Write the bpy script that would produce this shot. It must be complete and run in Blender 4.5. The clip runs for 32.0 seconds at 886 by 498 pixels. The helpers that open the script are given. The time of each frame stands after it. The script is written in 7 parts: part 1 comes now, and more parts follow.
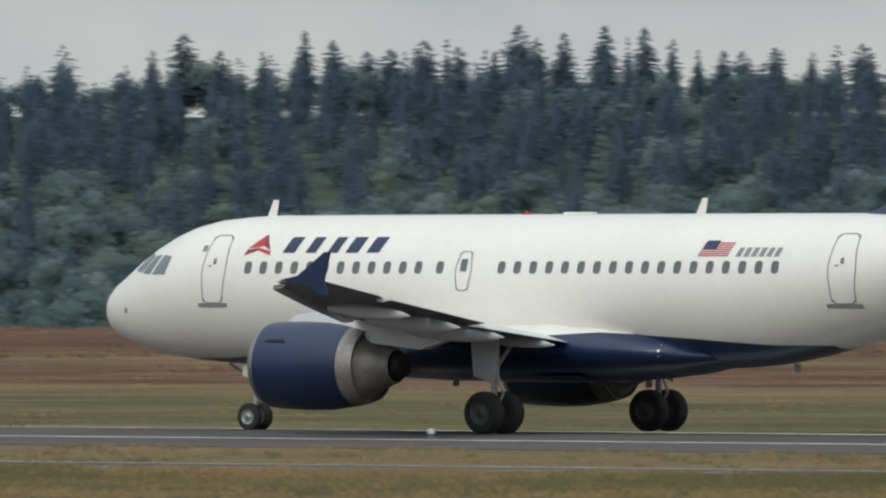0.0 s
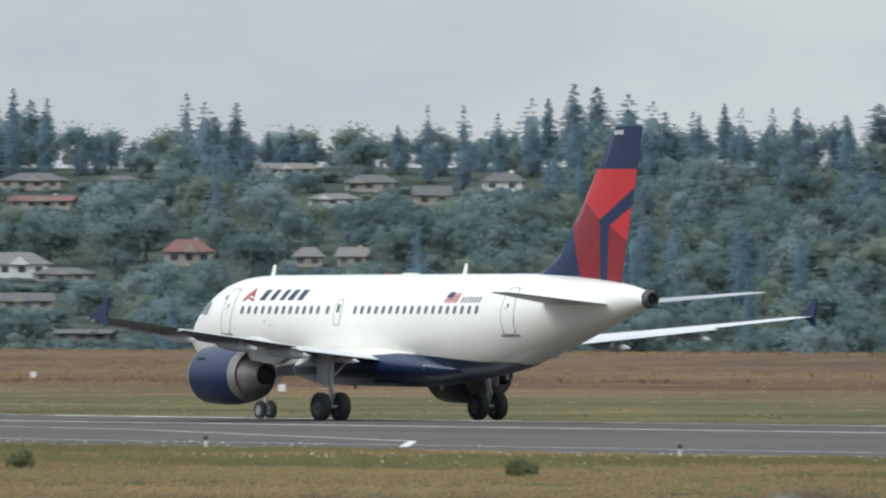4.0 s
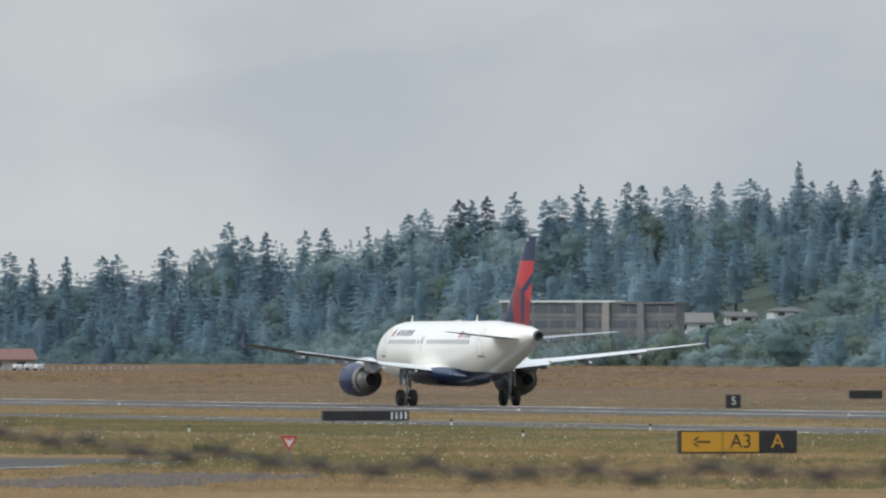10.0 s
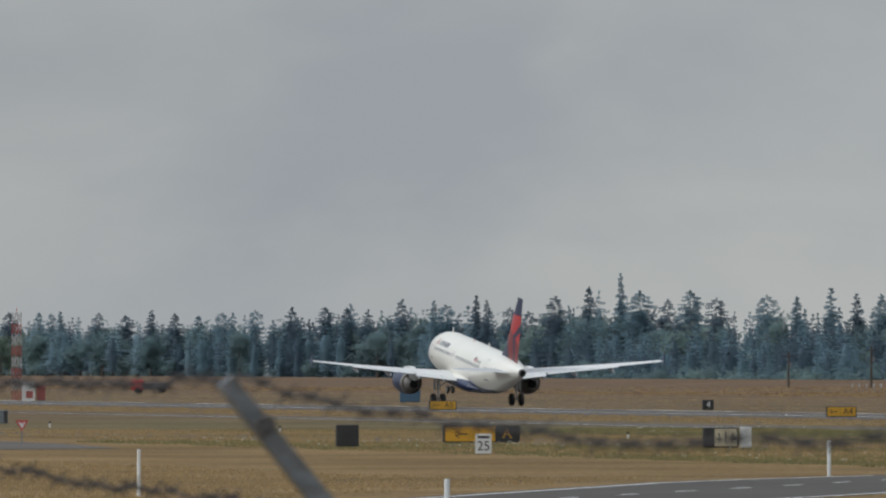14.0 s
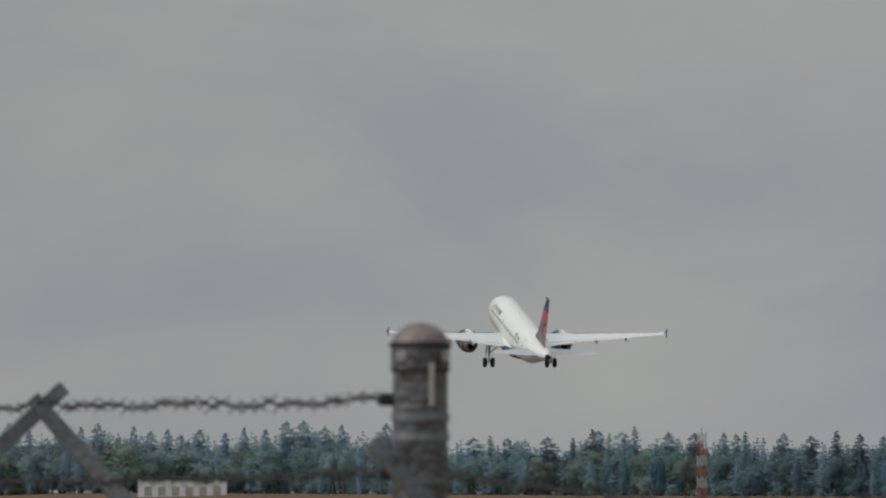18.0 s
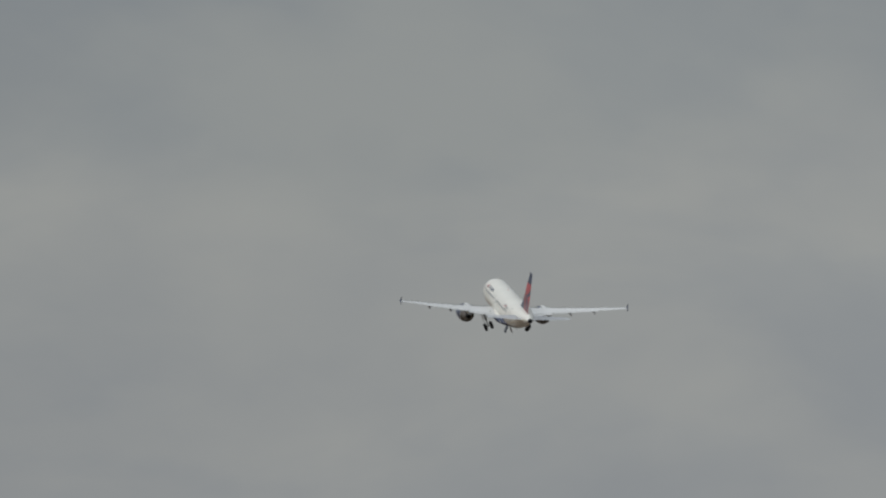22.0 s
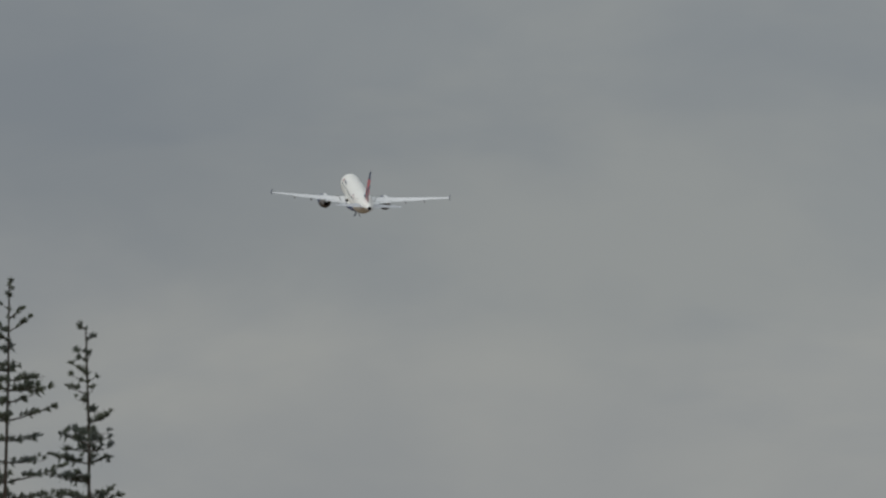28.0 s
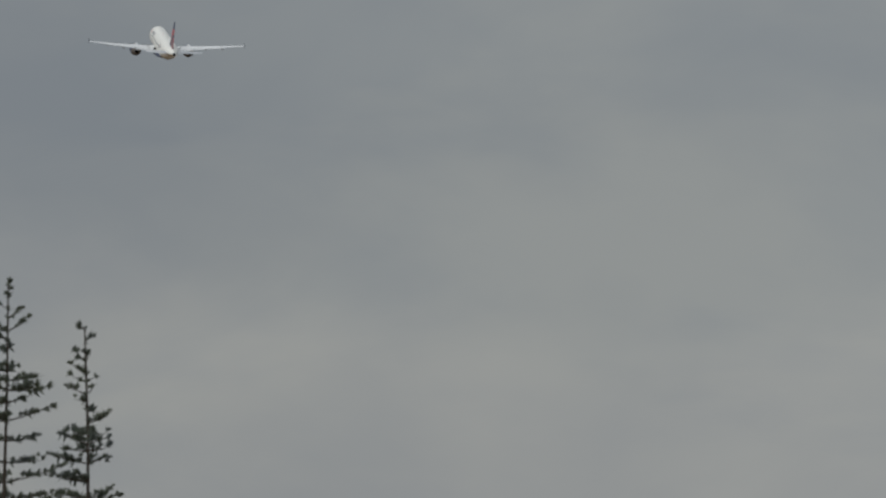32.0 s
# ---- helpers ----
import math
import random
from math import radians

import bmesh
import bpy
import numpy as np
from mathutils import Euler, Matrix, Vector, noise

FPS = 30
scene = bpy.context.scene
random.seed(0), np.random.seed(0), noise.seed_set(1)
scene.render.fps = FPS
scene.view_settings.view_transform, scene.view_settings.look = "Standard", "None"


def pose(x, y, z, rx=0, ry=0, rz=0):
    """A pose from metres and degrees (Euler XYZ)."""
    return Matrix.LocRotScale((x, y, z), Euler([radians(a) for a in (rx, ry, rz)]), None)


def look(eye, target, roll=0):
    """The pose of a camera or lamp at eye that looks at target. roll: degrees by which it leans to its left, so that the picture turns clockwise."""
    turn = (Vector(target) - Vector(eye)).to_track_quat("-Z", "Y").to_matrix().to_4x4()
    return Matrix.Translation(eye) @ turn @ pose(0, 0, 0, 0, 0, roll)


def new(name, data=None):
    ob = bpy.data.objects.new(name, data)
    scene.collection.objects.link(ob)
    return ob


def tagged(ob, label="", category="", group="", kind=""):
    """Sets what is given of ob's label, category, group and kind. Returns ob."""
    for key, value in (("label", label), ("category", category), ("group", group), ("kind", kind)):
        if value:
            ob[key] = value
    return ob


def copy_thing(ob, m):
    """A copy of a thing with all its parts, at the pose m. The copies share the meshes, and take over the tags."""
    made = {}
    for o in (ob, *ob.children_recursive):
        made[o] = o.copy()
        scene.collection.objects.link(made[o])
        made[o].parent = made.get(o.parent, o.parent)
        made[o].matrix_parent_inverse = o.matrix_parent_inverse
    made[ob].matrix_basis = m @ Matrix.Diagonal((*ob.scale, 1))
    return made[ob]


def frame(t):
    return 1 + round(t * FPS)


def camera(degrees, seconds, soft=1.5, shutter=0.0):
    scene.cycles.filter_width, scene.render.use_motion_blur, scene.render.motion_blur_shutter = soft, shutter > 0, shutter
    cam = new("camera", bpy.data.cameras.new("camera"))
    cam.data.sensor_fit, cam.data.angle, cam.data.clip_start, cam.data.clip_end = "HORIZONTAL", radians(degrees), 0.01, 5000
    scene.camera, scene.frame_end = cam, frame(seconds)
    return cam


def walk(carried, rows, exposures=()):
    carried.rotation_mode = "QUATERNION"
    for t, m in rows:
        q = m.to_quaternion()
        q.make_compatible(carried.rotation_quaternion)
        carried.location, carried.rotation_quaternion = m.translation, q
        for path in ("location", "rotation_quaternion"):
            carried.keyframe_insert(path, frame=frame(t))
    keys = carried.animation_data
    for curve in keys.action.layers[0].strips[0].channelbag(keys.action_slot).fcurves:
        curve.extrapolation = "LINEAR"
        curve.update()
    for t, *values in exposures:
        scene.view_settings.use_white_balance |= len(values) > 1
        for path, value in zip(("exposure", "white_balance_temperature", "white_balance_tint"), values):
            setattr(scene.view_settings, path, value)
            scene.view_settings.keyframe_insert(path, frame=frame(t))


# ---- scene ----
cam = camera(4.172, 32.0, soft=2.2, shutter=0.12)

# The camera stands on the bank beside the airfield fence and only turns.
# seconds, bearing from the runway heading, elevation
EYE = (0.0, 0.0, 4.195)
TURNS = [
    (0, 53.399, 0.141),
    (0.5, 50.080, 0.168),
    (1, 47.014, 0.194),
    (1.5, 44.235, 0.218),
    (2, 41.589, 0.241),
    (2.5, 39.080, 0.262),
    (3.5, 34.760, 0.304),
    (4.5, 31.240, 0.342),
    (5, 29.743, 0.360),
    (5.5, 28.247, 0.375),
    (6, 26.680, 0.390),
    (6.5, 25.277, 0.400),
    (7, 24.112, 0.409),
    (7.5, 23.076, 0.418),
    (8, 21.997, 0.427),
    (8.5, 20.927, 0.437),
    (9, 19.876, 0.446),
    (9.5, 18.998, 0.452),
    (10, 18.223, 0.458),
    (10.5, 17.455, 0.468),
    (11, 16.724, 0.478),
    (11.5, 16.064, 0.488),
    (12, 15.411, 0.498),
    (12.5, 14.815, 0.506),
    (13, 14.310, 0.513),
    (13.5, 13.804, 0.523),
    (14, 13.373, 0.539),
    (14.5, 12.915, 0.562),
    (15, 12.449, 0.582),
    (15.5, 12.002, 0.611),
    (17.5, 10.517, 0.997),
    (18, 10.147, 1.106),
    (18.5, 9.859, 1.194),
    (19, 9.624, 1.279),
    (19.5, 9.399, 1.376),
    (20, 9.151, 1.498),
    (20.5, 8.877, 1.665),
    (21, 8.592, 1.857),
    (22, 8.220, 2.090),
    (23, 7.857, 2.291),
    (24, 7.583, 2.464),
    (24.5, 7.431, 2.541),
    (25, 7.293, 2.634),
    (25.5, 7.175, 2.719),
    (26, 7.064, 2.786),
    (26.5, 7.032, 2.797),
    (29, 7.045, 2.789),
    (32, 7.045, 2.791),
]
walk(cam, [(t, pose(*EYE, 90 + e, 0, -a)) for t, a, e in TURNS],
     exposures=[(0.0, -0.38, 6450, 11), (1.0, -0.29, 6400, 11), (2.0, -0.20, 6400, 11), (4.0, 0.1, 6200, 11), (9.0, 0.2, 6150, 11), (11.0, -0.19, 6350, 11), (13.0, -0.35, 6400, 11), (15.0, -0.36, 6450, 11), (17.0, -0.52, 6550, 11), (21.0, -0.72, 6550, 11), (32.0, -0.72, 6550, 11)])
cam.data.dof.use_dof = True
cam.data.dof.focus_distance = 900.0
cam.data.dof.aperture_fstop = 50.0

# ---- sky and daylight: a bright overcast ----
world = bpy.data.worlds.new("overcast_sky")
scene.world = world
world.use_nodes = True
wn, wl = world.node_tree.nodes, world.node_tree.links
wn.clear()
w_out = wn.new("ShaderNodeOutputWorld")
w_bg = wn.new("ShaderNodeBackground")
w_sky = wn.new("ShaderNodeTexSky")
w_sky.sky_type = "NISHITA"
w_sky.sun_disc = False
w_sky.sun_elevation = radians(36)
w_sky.sun_rotation = radians(250)
w_co = wn.new("ShaderNodeTexCoord")
w_map = wn.new("ShaderNodeMapping")
w_map.inputs["Scale"].default_value = (1.0, 1.0, 1.7)
w_n1 = wn.new("ShaderNodeTexNoise")
w_n1.inputs["Scale"].default_value = 19.0
w_n1.inputs["Detail"].default_value = 5.0
w_n1.inputs["Roughness"].default_value = 0.52
w_n1.inputs["Distortion"].default_value = 0.15
w_ramp = wn.new("ShaderNodeValToRGB")
w_ramp.color_ramp.elements[0].position = 0.36
w_ramp.color_ramp.elements[0].color = (0.437, 0.470, 0.500, 1)
w_ramp.color_ramp.elements[1].position = 0.66
w_ramp.color_ramp.elements[1].color = (0.556, 0.577, 0.570, 1)
# the cloud deck is thinner, and brighter, towards the north-east
w_dot = wn.new("ShaderNodeVectorMath")
w_dot.operation = "DOT_PRODUCT"
w_dot.inputs[1].default_value = (0.75, 0.60, -0.95)
w_rng = wn.new("ShaderNodeValToRGB")
w_rng.color_ramp.elements[0].position, w_rng.color_ramp.elements[0].color = 0.60, (0.88, 0.88, 0.88, 1)
w_rng.color_ramp.elements[1].position, w_rng.color_ramp.elements[1].color = 0.95, (1.30, 1.30, 1.30, 1)
for w_p, w_v in ((0.65, 0.91), (0.70, 0.955), (0.75, 0.99), (0.80, 1.025), (0.85, 1.05), (0.90, 1.12)):
    w_rng.color_ramp.elements.new(w_p).color = (w_v, w_v, w_v, 1)
w_mul = wn.new("ShaderNodeMix")
w_mul.data_type, w_mul.blend_type = "RGBA", "MULTIPLY"
w_mul.inputs[0].default_value = 1.0
# an overcast sky is about three times as bright overhead as at the horizon
w_sep = wn.new("ShaderNodeSeparateXYZ")
w_up = wn.new("ShaderNodeMapRange")
w_up.inputs["From Min"].default_value = 0.06
w_up.inputs["From Max"].default_value = 1.0
w_up.inputs["To Min"].default_value = 1.0
w_up.inputs["To Max"].default_value = 2.9
w_zen = wn.new("ShaderNodeMix")
w_zen.data_type, w_zen.blend_type = "RGBA", "MULTIPLY"
w_zen.inputs[0].default_value = 1.0
# and brighter again round the veiled sun, south of the field
w_sd = wn.new("ShaderNodeVectorMath")
w_sd.operation = "DOT_PRODUCT"
w_sd.inputs[1].default_value = (-0.80, -0.12, 0.585)
w_glow = wn.new("ShaderNodeMapRange")
w_glow.inputs["From Min"].default_value = 0.1
w_glow.inputs["From Max"].default_value = 1.0
w_glow.inputs["To Min"].default_value = 1.0
w_glow.inputs["To Max"].default_value = 1.9
w_veil = wn.new("ShaderNodeMix")
w_veil.data_type, w_veil.blend_type = "RGBA", "MULTIPLY"
w_veil.inputs[0].default_value = 1.0
w_dim = wn.new("ShaderNodeMix")
w_dim.data_type, w_dim.blend_type = "RGBA", "MULTIPLY"
w_dim.inputs[0].default_value = 1.0
w_dim.inputs[7].default_value = (0.1, 0.1, 0.1, 1)
w_mix = wn.new("ShaderNodeMix")
w_mix.data_type = "RGBA"
w_mix.inputs[0].default_value = 0.93
# a darker, bluer cloud base above three degrees, with a ragged lower edge
w_n2 = wn.new("ShaderNodeTexNoise")
w_n2.inputs["Scale"].default_value = 11.0
w_n2.inputs["Detail"].default_value = 5.0
w_rag = wn.new("ShaderNodeMath")
w_rag.operation = "MULTIPLY_ADD"
w_rag.inputs[1].default_value = 0.05
w_edge = wn.new("ShaderNodeMapRange")
w_edge.interpolation_type = "SMOOTHSTEP"
w_edge.inputs["From Min"].default_value = 0.068
w_edge.inputs["From Max"].default_value = 0.079
# long drifting streaks in the deck
w_map3 = wn.new("ShaderNodeMapping")
w_map3.inputs["Scale"].default_value = (1.0, 1.0, 2.6)
w_map3.inputs["Rotation"].default_value = (0.10, 0.16, 0.0)
w_n3 = wn.new("ShaderNodeTexNoise")
w_n3.inputs["Scale"].default_value = 24.0
w_n3.inputs["Detail"].default_value = 6.0
w_n3.inputs["Distortion"].default_value = 0.4
w_streak = wn.new("ShaderNodeValToRGB")
w_streak.color_ramp.interpolation = "EASE"
w_streak.color_ramp.elements[0].position, w_streak.color_ramp.elements[0].color = 0.40, (0.945, 0.96, 0.975, 1)
w_streak.color_ramp.elements[1].position, w_streak.color_ramp.elements[1].color = 0.58, (1.03, 1.028, 1.012, 1)
w_drift = wn.new("ShaderNodeMix")
w_drift.data_type, w_drift.blend_type = "RGBA", "MULTIPLY"
w_drift.inputs[0].default_value = 1.0
w_base = wn.new("ShaderNodeMix")
w_base.data_type, w_base.blend_type = "RGBA", "MULTIPLY"
w_base.inputs[7].default_value = (0.86, 0.885, 0.915, 1)
wl.new(w_co.outputs["Generated"], w_map.inputs[0])
wl.new(w_map.outputs[0], w_n1.inputs["Vector"])
wl.new(w_n1.outputs[0], w_ramp.inputs[0])
wl.new(w_co.outputs["Generated"], w_dot.inputs[0])
wl.new(w_dot.outputs["Value"], w_rng.inputs[0])
wl.new(w_ramp.outputs[0], w_mul.inputs[6])
wl.new(w_rng.outputs[0], w_mul.inputs[7])
wl.new(w_sky.outputs[0], w_dim.inputs[6])
wl.new(w_dim.outputs[2], w_mix.inputs[6])
wl.new(w_co.outputs["Generated"], w_sep.inputs[0])
wl.new(w_sep.outputs[2], w_up.inputs["Value"])
wl.new(w_mul.outputs[2], w_zen.inputs[6])
wl.new(w_up.outputs[0], w_zen.inputs[7])
wl.new(w_co.outputs["Generated"], w_sd.inputs[0])
wl.new(w_sd.outputs["Value"], w_glow.inputs["Value"])
wl.new(w_map.outputs[0], w_n2.inputs["Vector"])
wl.new(w_n2.outputs[0], w_rag.inputs[0])
wl.new(w_sep.outputs[2], w_rag.inputs[2])
wl.new(w_rag.outputs[0], w_edge.inputs["Value"])
wl.new(w_edge.outputs[0], w_base.inputs[0])
wl.new(w_co.outputs["Generated"], w_map3.inputs[0])
wl.new(w_map3.outputs[0], w_n3.inputs["Vector"])
wl.new(w_n3.outputs[0], w_streak.inputs[0])
wl.new(w_zen.outputs[2], w_drift.inputs[6])
wl.new(w_streak.outputs[0], w_drift.inputs[7])
wl.new(w_drift.outputs[2], w_base.inputs[6])
wl.new(w_base.outputs[2], w_veil.inputs[6])
wl.new(w_glow.outputs[0], w_veil.inputs[7])
wl.new(w_veil.outputs[2], w_mix.inputs[7])
wl.new(w_mix.outputs[2], w_bg.inputs[0])
w_bg.inputs[1].default_value = 1.0
wl.new(w_bg.outputs[0], w_out.inputs[0])

sun = new("sun", bpy.data.lights.new("sun", "SUN"))
sun.data.energy = 1.2
sun.data.angle = radians(25)
sun.data.color = (1.0, 0.98, 0.95)
sun.matrix_world = look((-800, -120, 585), (0, 0, 0))

# ---- materials ----
def mat(name, c1, c2=None, rough=0.6, metal=0.0, scale=1.0, fine=12.0, bump=0.0, spec=0.5, coat=0.0, emit=0.0):
    """A surface whose colour wanders between c1 and c2 at two scales, with fine relief."""
    m = bpy.data.materials.new(name)
    m.use_nodes = True
    n, l = m.node_tree.nodes, m.node_tree.links
    b = n["Principled BSDF"]
    b.inputs["Roughness"].default_value = rough
    b.inputs["Metallic"].default_value = metal
    b.inputs["Specular IOR Level"].default_value = spec
    b.inputs["Coat Weight"].default_value = coat
    if c2 is None:
        c2 = tuple(x * 0.86 for x in c1)
    co = n.new("ShaderNodeTexCoord")
    big, small = n.new("ShaderNodeTexNoise"), n.new("ShaderNodeTexNoise")
    big.inputs["Scale"].default_value, small.inputs["Scale"].default_value = scale, fine
    big.inputs["Detail"].default_value, small.inputs["Detail"].default_value = 5.0, 3.0
    add = n.new("ShaderNodeMath")
    add.operation = "MULTIPLY_ADD"
    add.inputs[1].default_value = 0.55
    rng = n.new("ShaderNodeMapRange")
    rng.inputs["From Min"].default_value, rng.inputs["From Max"].default_value = 0.52, 1.02
    mix = n.new("ShaderNodeMix")
    mix.data_type = "RGBA"
    mix.inputs[6].default_value, mix.inputs[7].default_value = (*c1, 1), (*c2, 1)
    l.new(co.outputs["Object"], big.inputs["Vector"])
    l.new(co.outputs["Object"], small.inputs["Vector"])
    l.new(small.outputs[0], add.inputs[0])
    l.new(big.outputs[0], add.inputs[2])
    l.new(add.outputs[0], rng.inputs["Value"])
    l.new(rng.outputs[0], mix.inputs[0])
    l.new(mix.outputs[2], b.inputs["Base Color"])
    if bump:
        bp = n.new("ShaderNodeBump")
        bp.inputs["Strength"].default_value, bp.inputs["Distance"].default_value = bump, 0.02
        l.new(small.outputs[0], bp.inputs["Height"])
        l.new(bp.outputs[0], b.inputs["Normal"])
    if emit:
        b.inputs["Emission Color"].default_value, b.inputs["Emission Strength"].default_value = (*c1, 1), emit
    return m


def leaf_mat(name, c1, c2, scale, fine, soft=False, thin=1.4):
    """Foliage: a matt surface through which some of the light passes. soft: porous sprays that take the round normals of their crown."""
    m = mat(name, c1, c2, rough=0.95, scale=scale, fine=fine, spec=0.08)
    n, l = m.node_tree.nodes, m.node_tree.links
    b, out = n["Principled BSDF"], n["Material Output"]
    tr, mx = n.new("ShaderNodeBsdfTranslucent"), n.new("ShaderNodeAddShader")
    tint = n.new("ShaderNodeMix")
    tint.data_type, tint.blend_type = "RGBA", "MULTIPLY"
    tint.inputs[0].default_value = 1.0
    tint.inputs[7].default_value = (thin * 1.03, thin, thin * 0.96, 1)
    l.new(b.inputs["Base Color"].links[0].from_socket, tint.inputs[6])
    l.new(tint.outputs[2], tr.inputs[0])
    l.new(b.outputs[0], mx.inputs[0])
    l.new(tr.outputs[0], mx.inputs[1])
    l.new(mx.outputs[0], out.inputs[0])
    if soft:
        at, vt = n.new("ShaderNodeAttribute"), n.new("ShaderNodeVectorTransform")
        at.attribute_name = "round"
        vt.vector_type, vt.convert_from, vt.convert_to = "NORMAL", "OBJECT", "WORLD"
        l.new(at.outputs["Vector"], vt.inputs[0])
        unit = n.new("ShaderNodeVectorMath")
        unit.operation = "NORMALIZE"
        l.new(vt.outputs[0], unit.inputs[0])
        l.new(unit.outputs[0], b.inputs["Normal"])
        l.new(unit.outputs[0], tr.inputs["Normal"])
        gap, sieve = n.new("ShaderNodeBsdfTransparent"), n.new("ShaderNodeMixShader")
        sieve.inputs[0].default_value = 0.42
        l.new(mx.outputs[0], sieve.inputs[1])
        l.new(gap.outputs[0], sieve.inputs[2])
        l.new(sieve.outputs[0], out.inputs[0])
    return m


def ground_mat():
    """Mown and dry grass in bands that follow the runway, with patches of both."""
    m = bpy.data.materials.new("dry_grass")
    m.use_nodes = True
    n, l = m.node_tree.nodes, m.node_tree.links
    b = n["Principled BSDF"]
    b.inputs["Roughness"].default_value, b.inputs["Specular IOR Level"].default_value = 0.95, 0.1
    geo, sep = n.new("ShaderNodeTexCoord"), n.new("ShaderNodeSeparateXYZ")
    l.new(geo.outputs["Object"], sep.inputs[0])
    wob = n.new("ShaderNodeTexNoise")
    wob.inputs["Scale"].default_value, wob.inputs["Detail"].default_value = 0.018, 6.0
    l.new(geo.outputs["Object"], wob.inputs["Vector"])
    sh = n.new("ShaderNodeMath")
    sh.operation = "MULTIPLY_ADD"
    sh.inputs[1].default_value = 70.0
    l.new(wob.outputs[0], sh.inputs[0])
    l.new(sep.outputs[0], sh.inputs[2])
    rg = n.new("ShaderNodeMapRange")
    rg.inputs["From Min"].default_value, rg.inputs["From Max"].default_value = 35.0, 835.0
    l.new(sh.outputs[0], rg.inputs["Value"])
    ramp = n.new("ShaderNodeValToRGB")
    e = ramp.color_ramp.elements
    tan, green, straw, brown = (0.205, 0.133, 0.062, 1), (0.120, 0.108, 0.050, 1), (0.180, 0.126, 0.066, 1), (0.128, 0.069, 0.044, 1)
    stops = [(0.0, tan), (0.182, tan), (0.205, green), (0.24, green), (0.262, (0.180, 0.136, 0.070, 1)), (0.31, (0.180, 0.136, 0.070, 1)), (0.335, green),
             (0.47, green), (0.50, straw), (0.53, straw), (0.56, brown), (0.62, brown), (0.70, straw), (0.76, brown), (0.90, brown), (0.95, (0.085, 0.10, 0.07, 1))]
    e[0].position, e[0].color = stops[0]
    e[1].position, e[1].color = stops[-1]
    for p, c in stops[1:-1]:
        k = e.new(p)
        k.color = c
    l.new(rg.outputs[0], ramp.inputs[0])
    n2, n3 = n.new("ShaderNodeTexNoise"), n.new("ShaderNodeTexNoise")
    n2.inputs["Scale"].default_value, n2.inputs["Detail"].default_value = 0.11, 7.0
    n3.inputs["Scale"].default_value, n3.inputs["Detail"].default_value = 2.6, 4.0
    for q in (n2, n3):
        l.new(geo.outputs["Object"], q.inputs["Vector"])
    mx = n.new("ShaderNodeMix")
    mx.data_type = "RGBA"
    mx.inputs[7].default_value = (0.235, 0.170, 0.088, 1)
    r2 = n.new("ShaderNodeMapRange")
    r2.inputs["From Min"].default_value, r2.inputs["From Max"].default_value = 0.5, 0.72
    r2.inputs["To Max"].default_value = 0.65
    l.new(n2.outputs[0], r2.inputs["Value"])
    l.new(r2.outputs[0], mx.inputs[0])
    l.new(ramp.outputs[0], mx.inputs[6])
    far = n.new("ShaderNodeMapRange")
    far.inputs["From Min"].default_value, far.inputs["From Max"].default_value, far.inputs["To Max"].default_value = 620.0, 980.0, 0.8
    far.interpolation_type = "SMOOTHSTEP"
    shy = n.new("ShaderNodeMath")
    shy.operation = "MULTIPLY_ADD"
    shy.inputs[1].default_value = 420.0
    off_y = n.new("ShaderNodeMath")
    off_y.operation = "SUBTRACT"
    off_y.inputs[1].default_value = 210.0
    l.new(sep.outputs[1], off_y.inputs[0])
    l.new(n2.outputs[0], shy.inputs[0])
    l.new(off_y.outputs[0], shy.inputs[2])
    l.new(shy.outputs[0], far.inputs["Value"])
    dry = n.new("ShaderNodeMix")
    dry.data_type = "RGBA"
    dry.inputs[7].default_value = (0.152, 0.102, 0.064, 1)
    l.new(far.outputs[0], dry.inputs[0])
    l.new(mx.outputs[2], dry.inputs[6])
    slope = n.new("ShaderNodeMapRange")
    slope.inputs["From Min"].default_value, slope.inputs["From Max"].default_value = 716.0, 745.0
    l.new(sep.outputs[0], slope.inputs["Value"])
    turf = n.new("ShaderNodeMix")
    turf.data_type = "RGBA"
    turf.inputs[7].default_value = (0.070, 0.088, 0.070, 1)
    l.new(slope.outputs[0], turf.inputs[0])
    l.new(dry.outputs[2], turf.inputs[6])
    m2 = n.new("ShaderNodeMix")
    m2.data_type, m2.blend_type = "RGBA", "MULTIPLY"
    r3 = n.new("ShaderNodeMapRange")
    r3.inputs["From Min"].default_value, r3.inputs["From Max"].default_value = 0.3, 0.7
    r3.inputs["To Min"].default_value, r3.inputs["To Max"].default_value = 0.62, 1.3
    n4, r4 = n.new("ShaderNodeTexNoise"), n.new("ShaderNodeMapRange")
    n4.inputs["Scale"].default_value, n4.inputs["Detail"].default_value = 0.045, 8.0
    n4.inputs["Roughness"].default_value = 0.62
    r4.inputs["From Min"].default_value, r4.inputs["From Max"].default_value = 0.38, 0.62
    r4.inputs["To Min"].default_value, r4.inputs["To Max"].default_value = 0.72, 1.18
    l.new(geo.outputs["Object"], n4.inputs["Vector"])
    l.new(n4.outputs[0], r4.inputs["Value"])
    m4 = n.new("ShaderNodeMath")
    m4.operation = "MULTIPLY"
    l.new(r3.outputs[0], m4.inputs[0])
    l.new(r4.outputs[0], m4.inputs[1])
    m2.inputs[0].default_value = 1.0
    l.new(n3.outputs[0], r3.inputs["Value"])
    l.new(turf.outputs[2], m2.inputs[6])
    l.new(m4.outputs[0], m2.inputs[7])
    l.new(m2.outputs[2], b.inputs["Base Color"])
    bp = n.new("ShaderNodeBump")
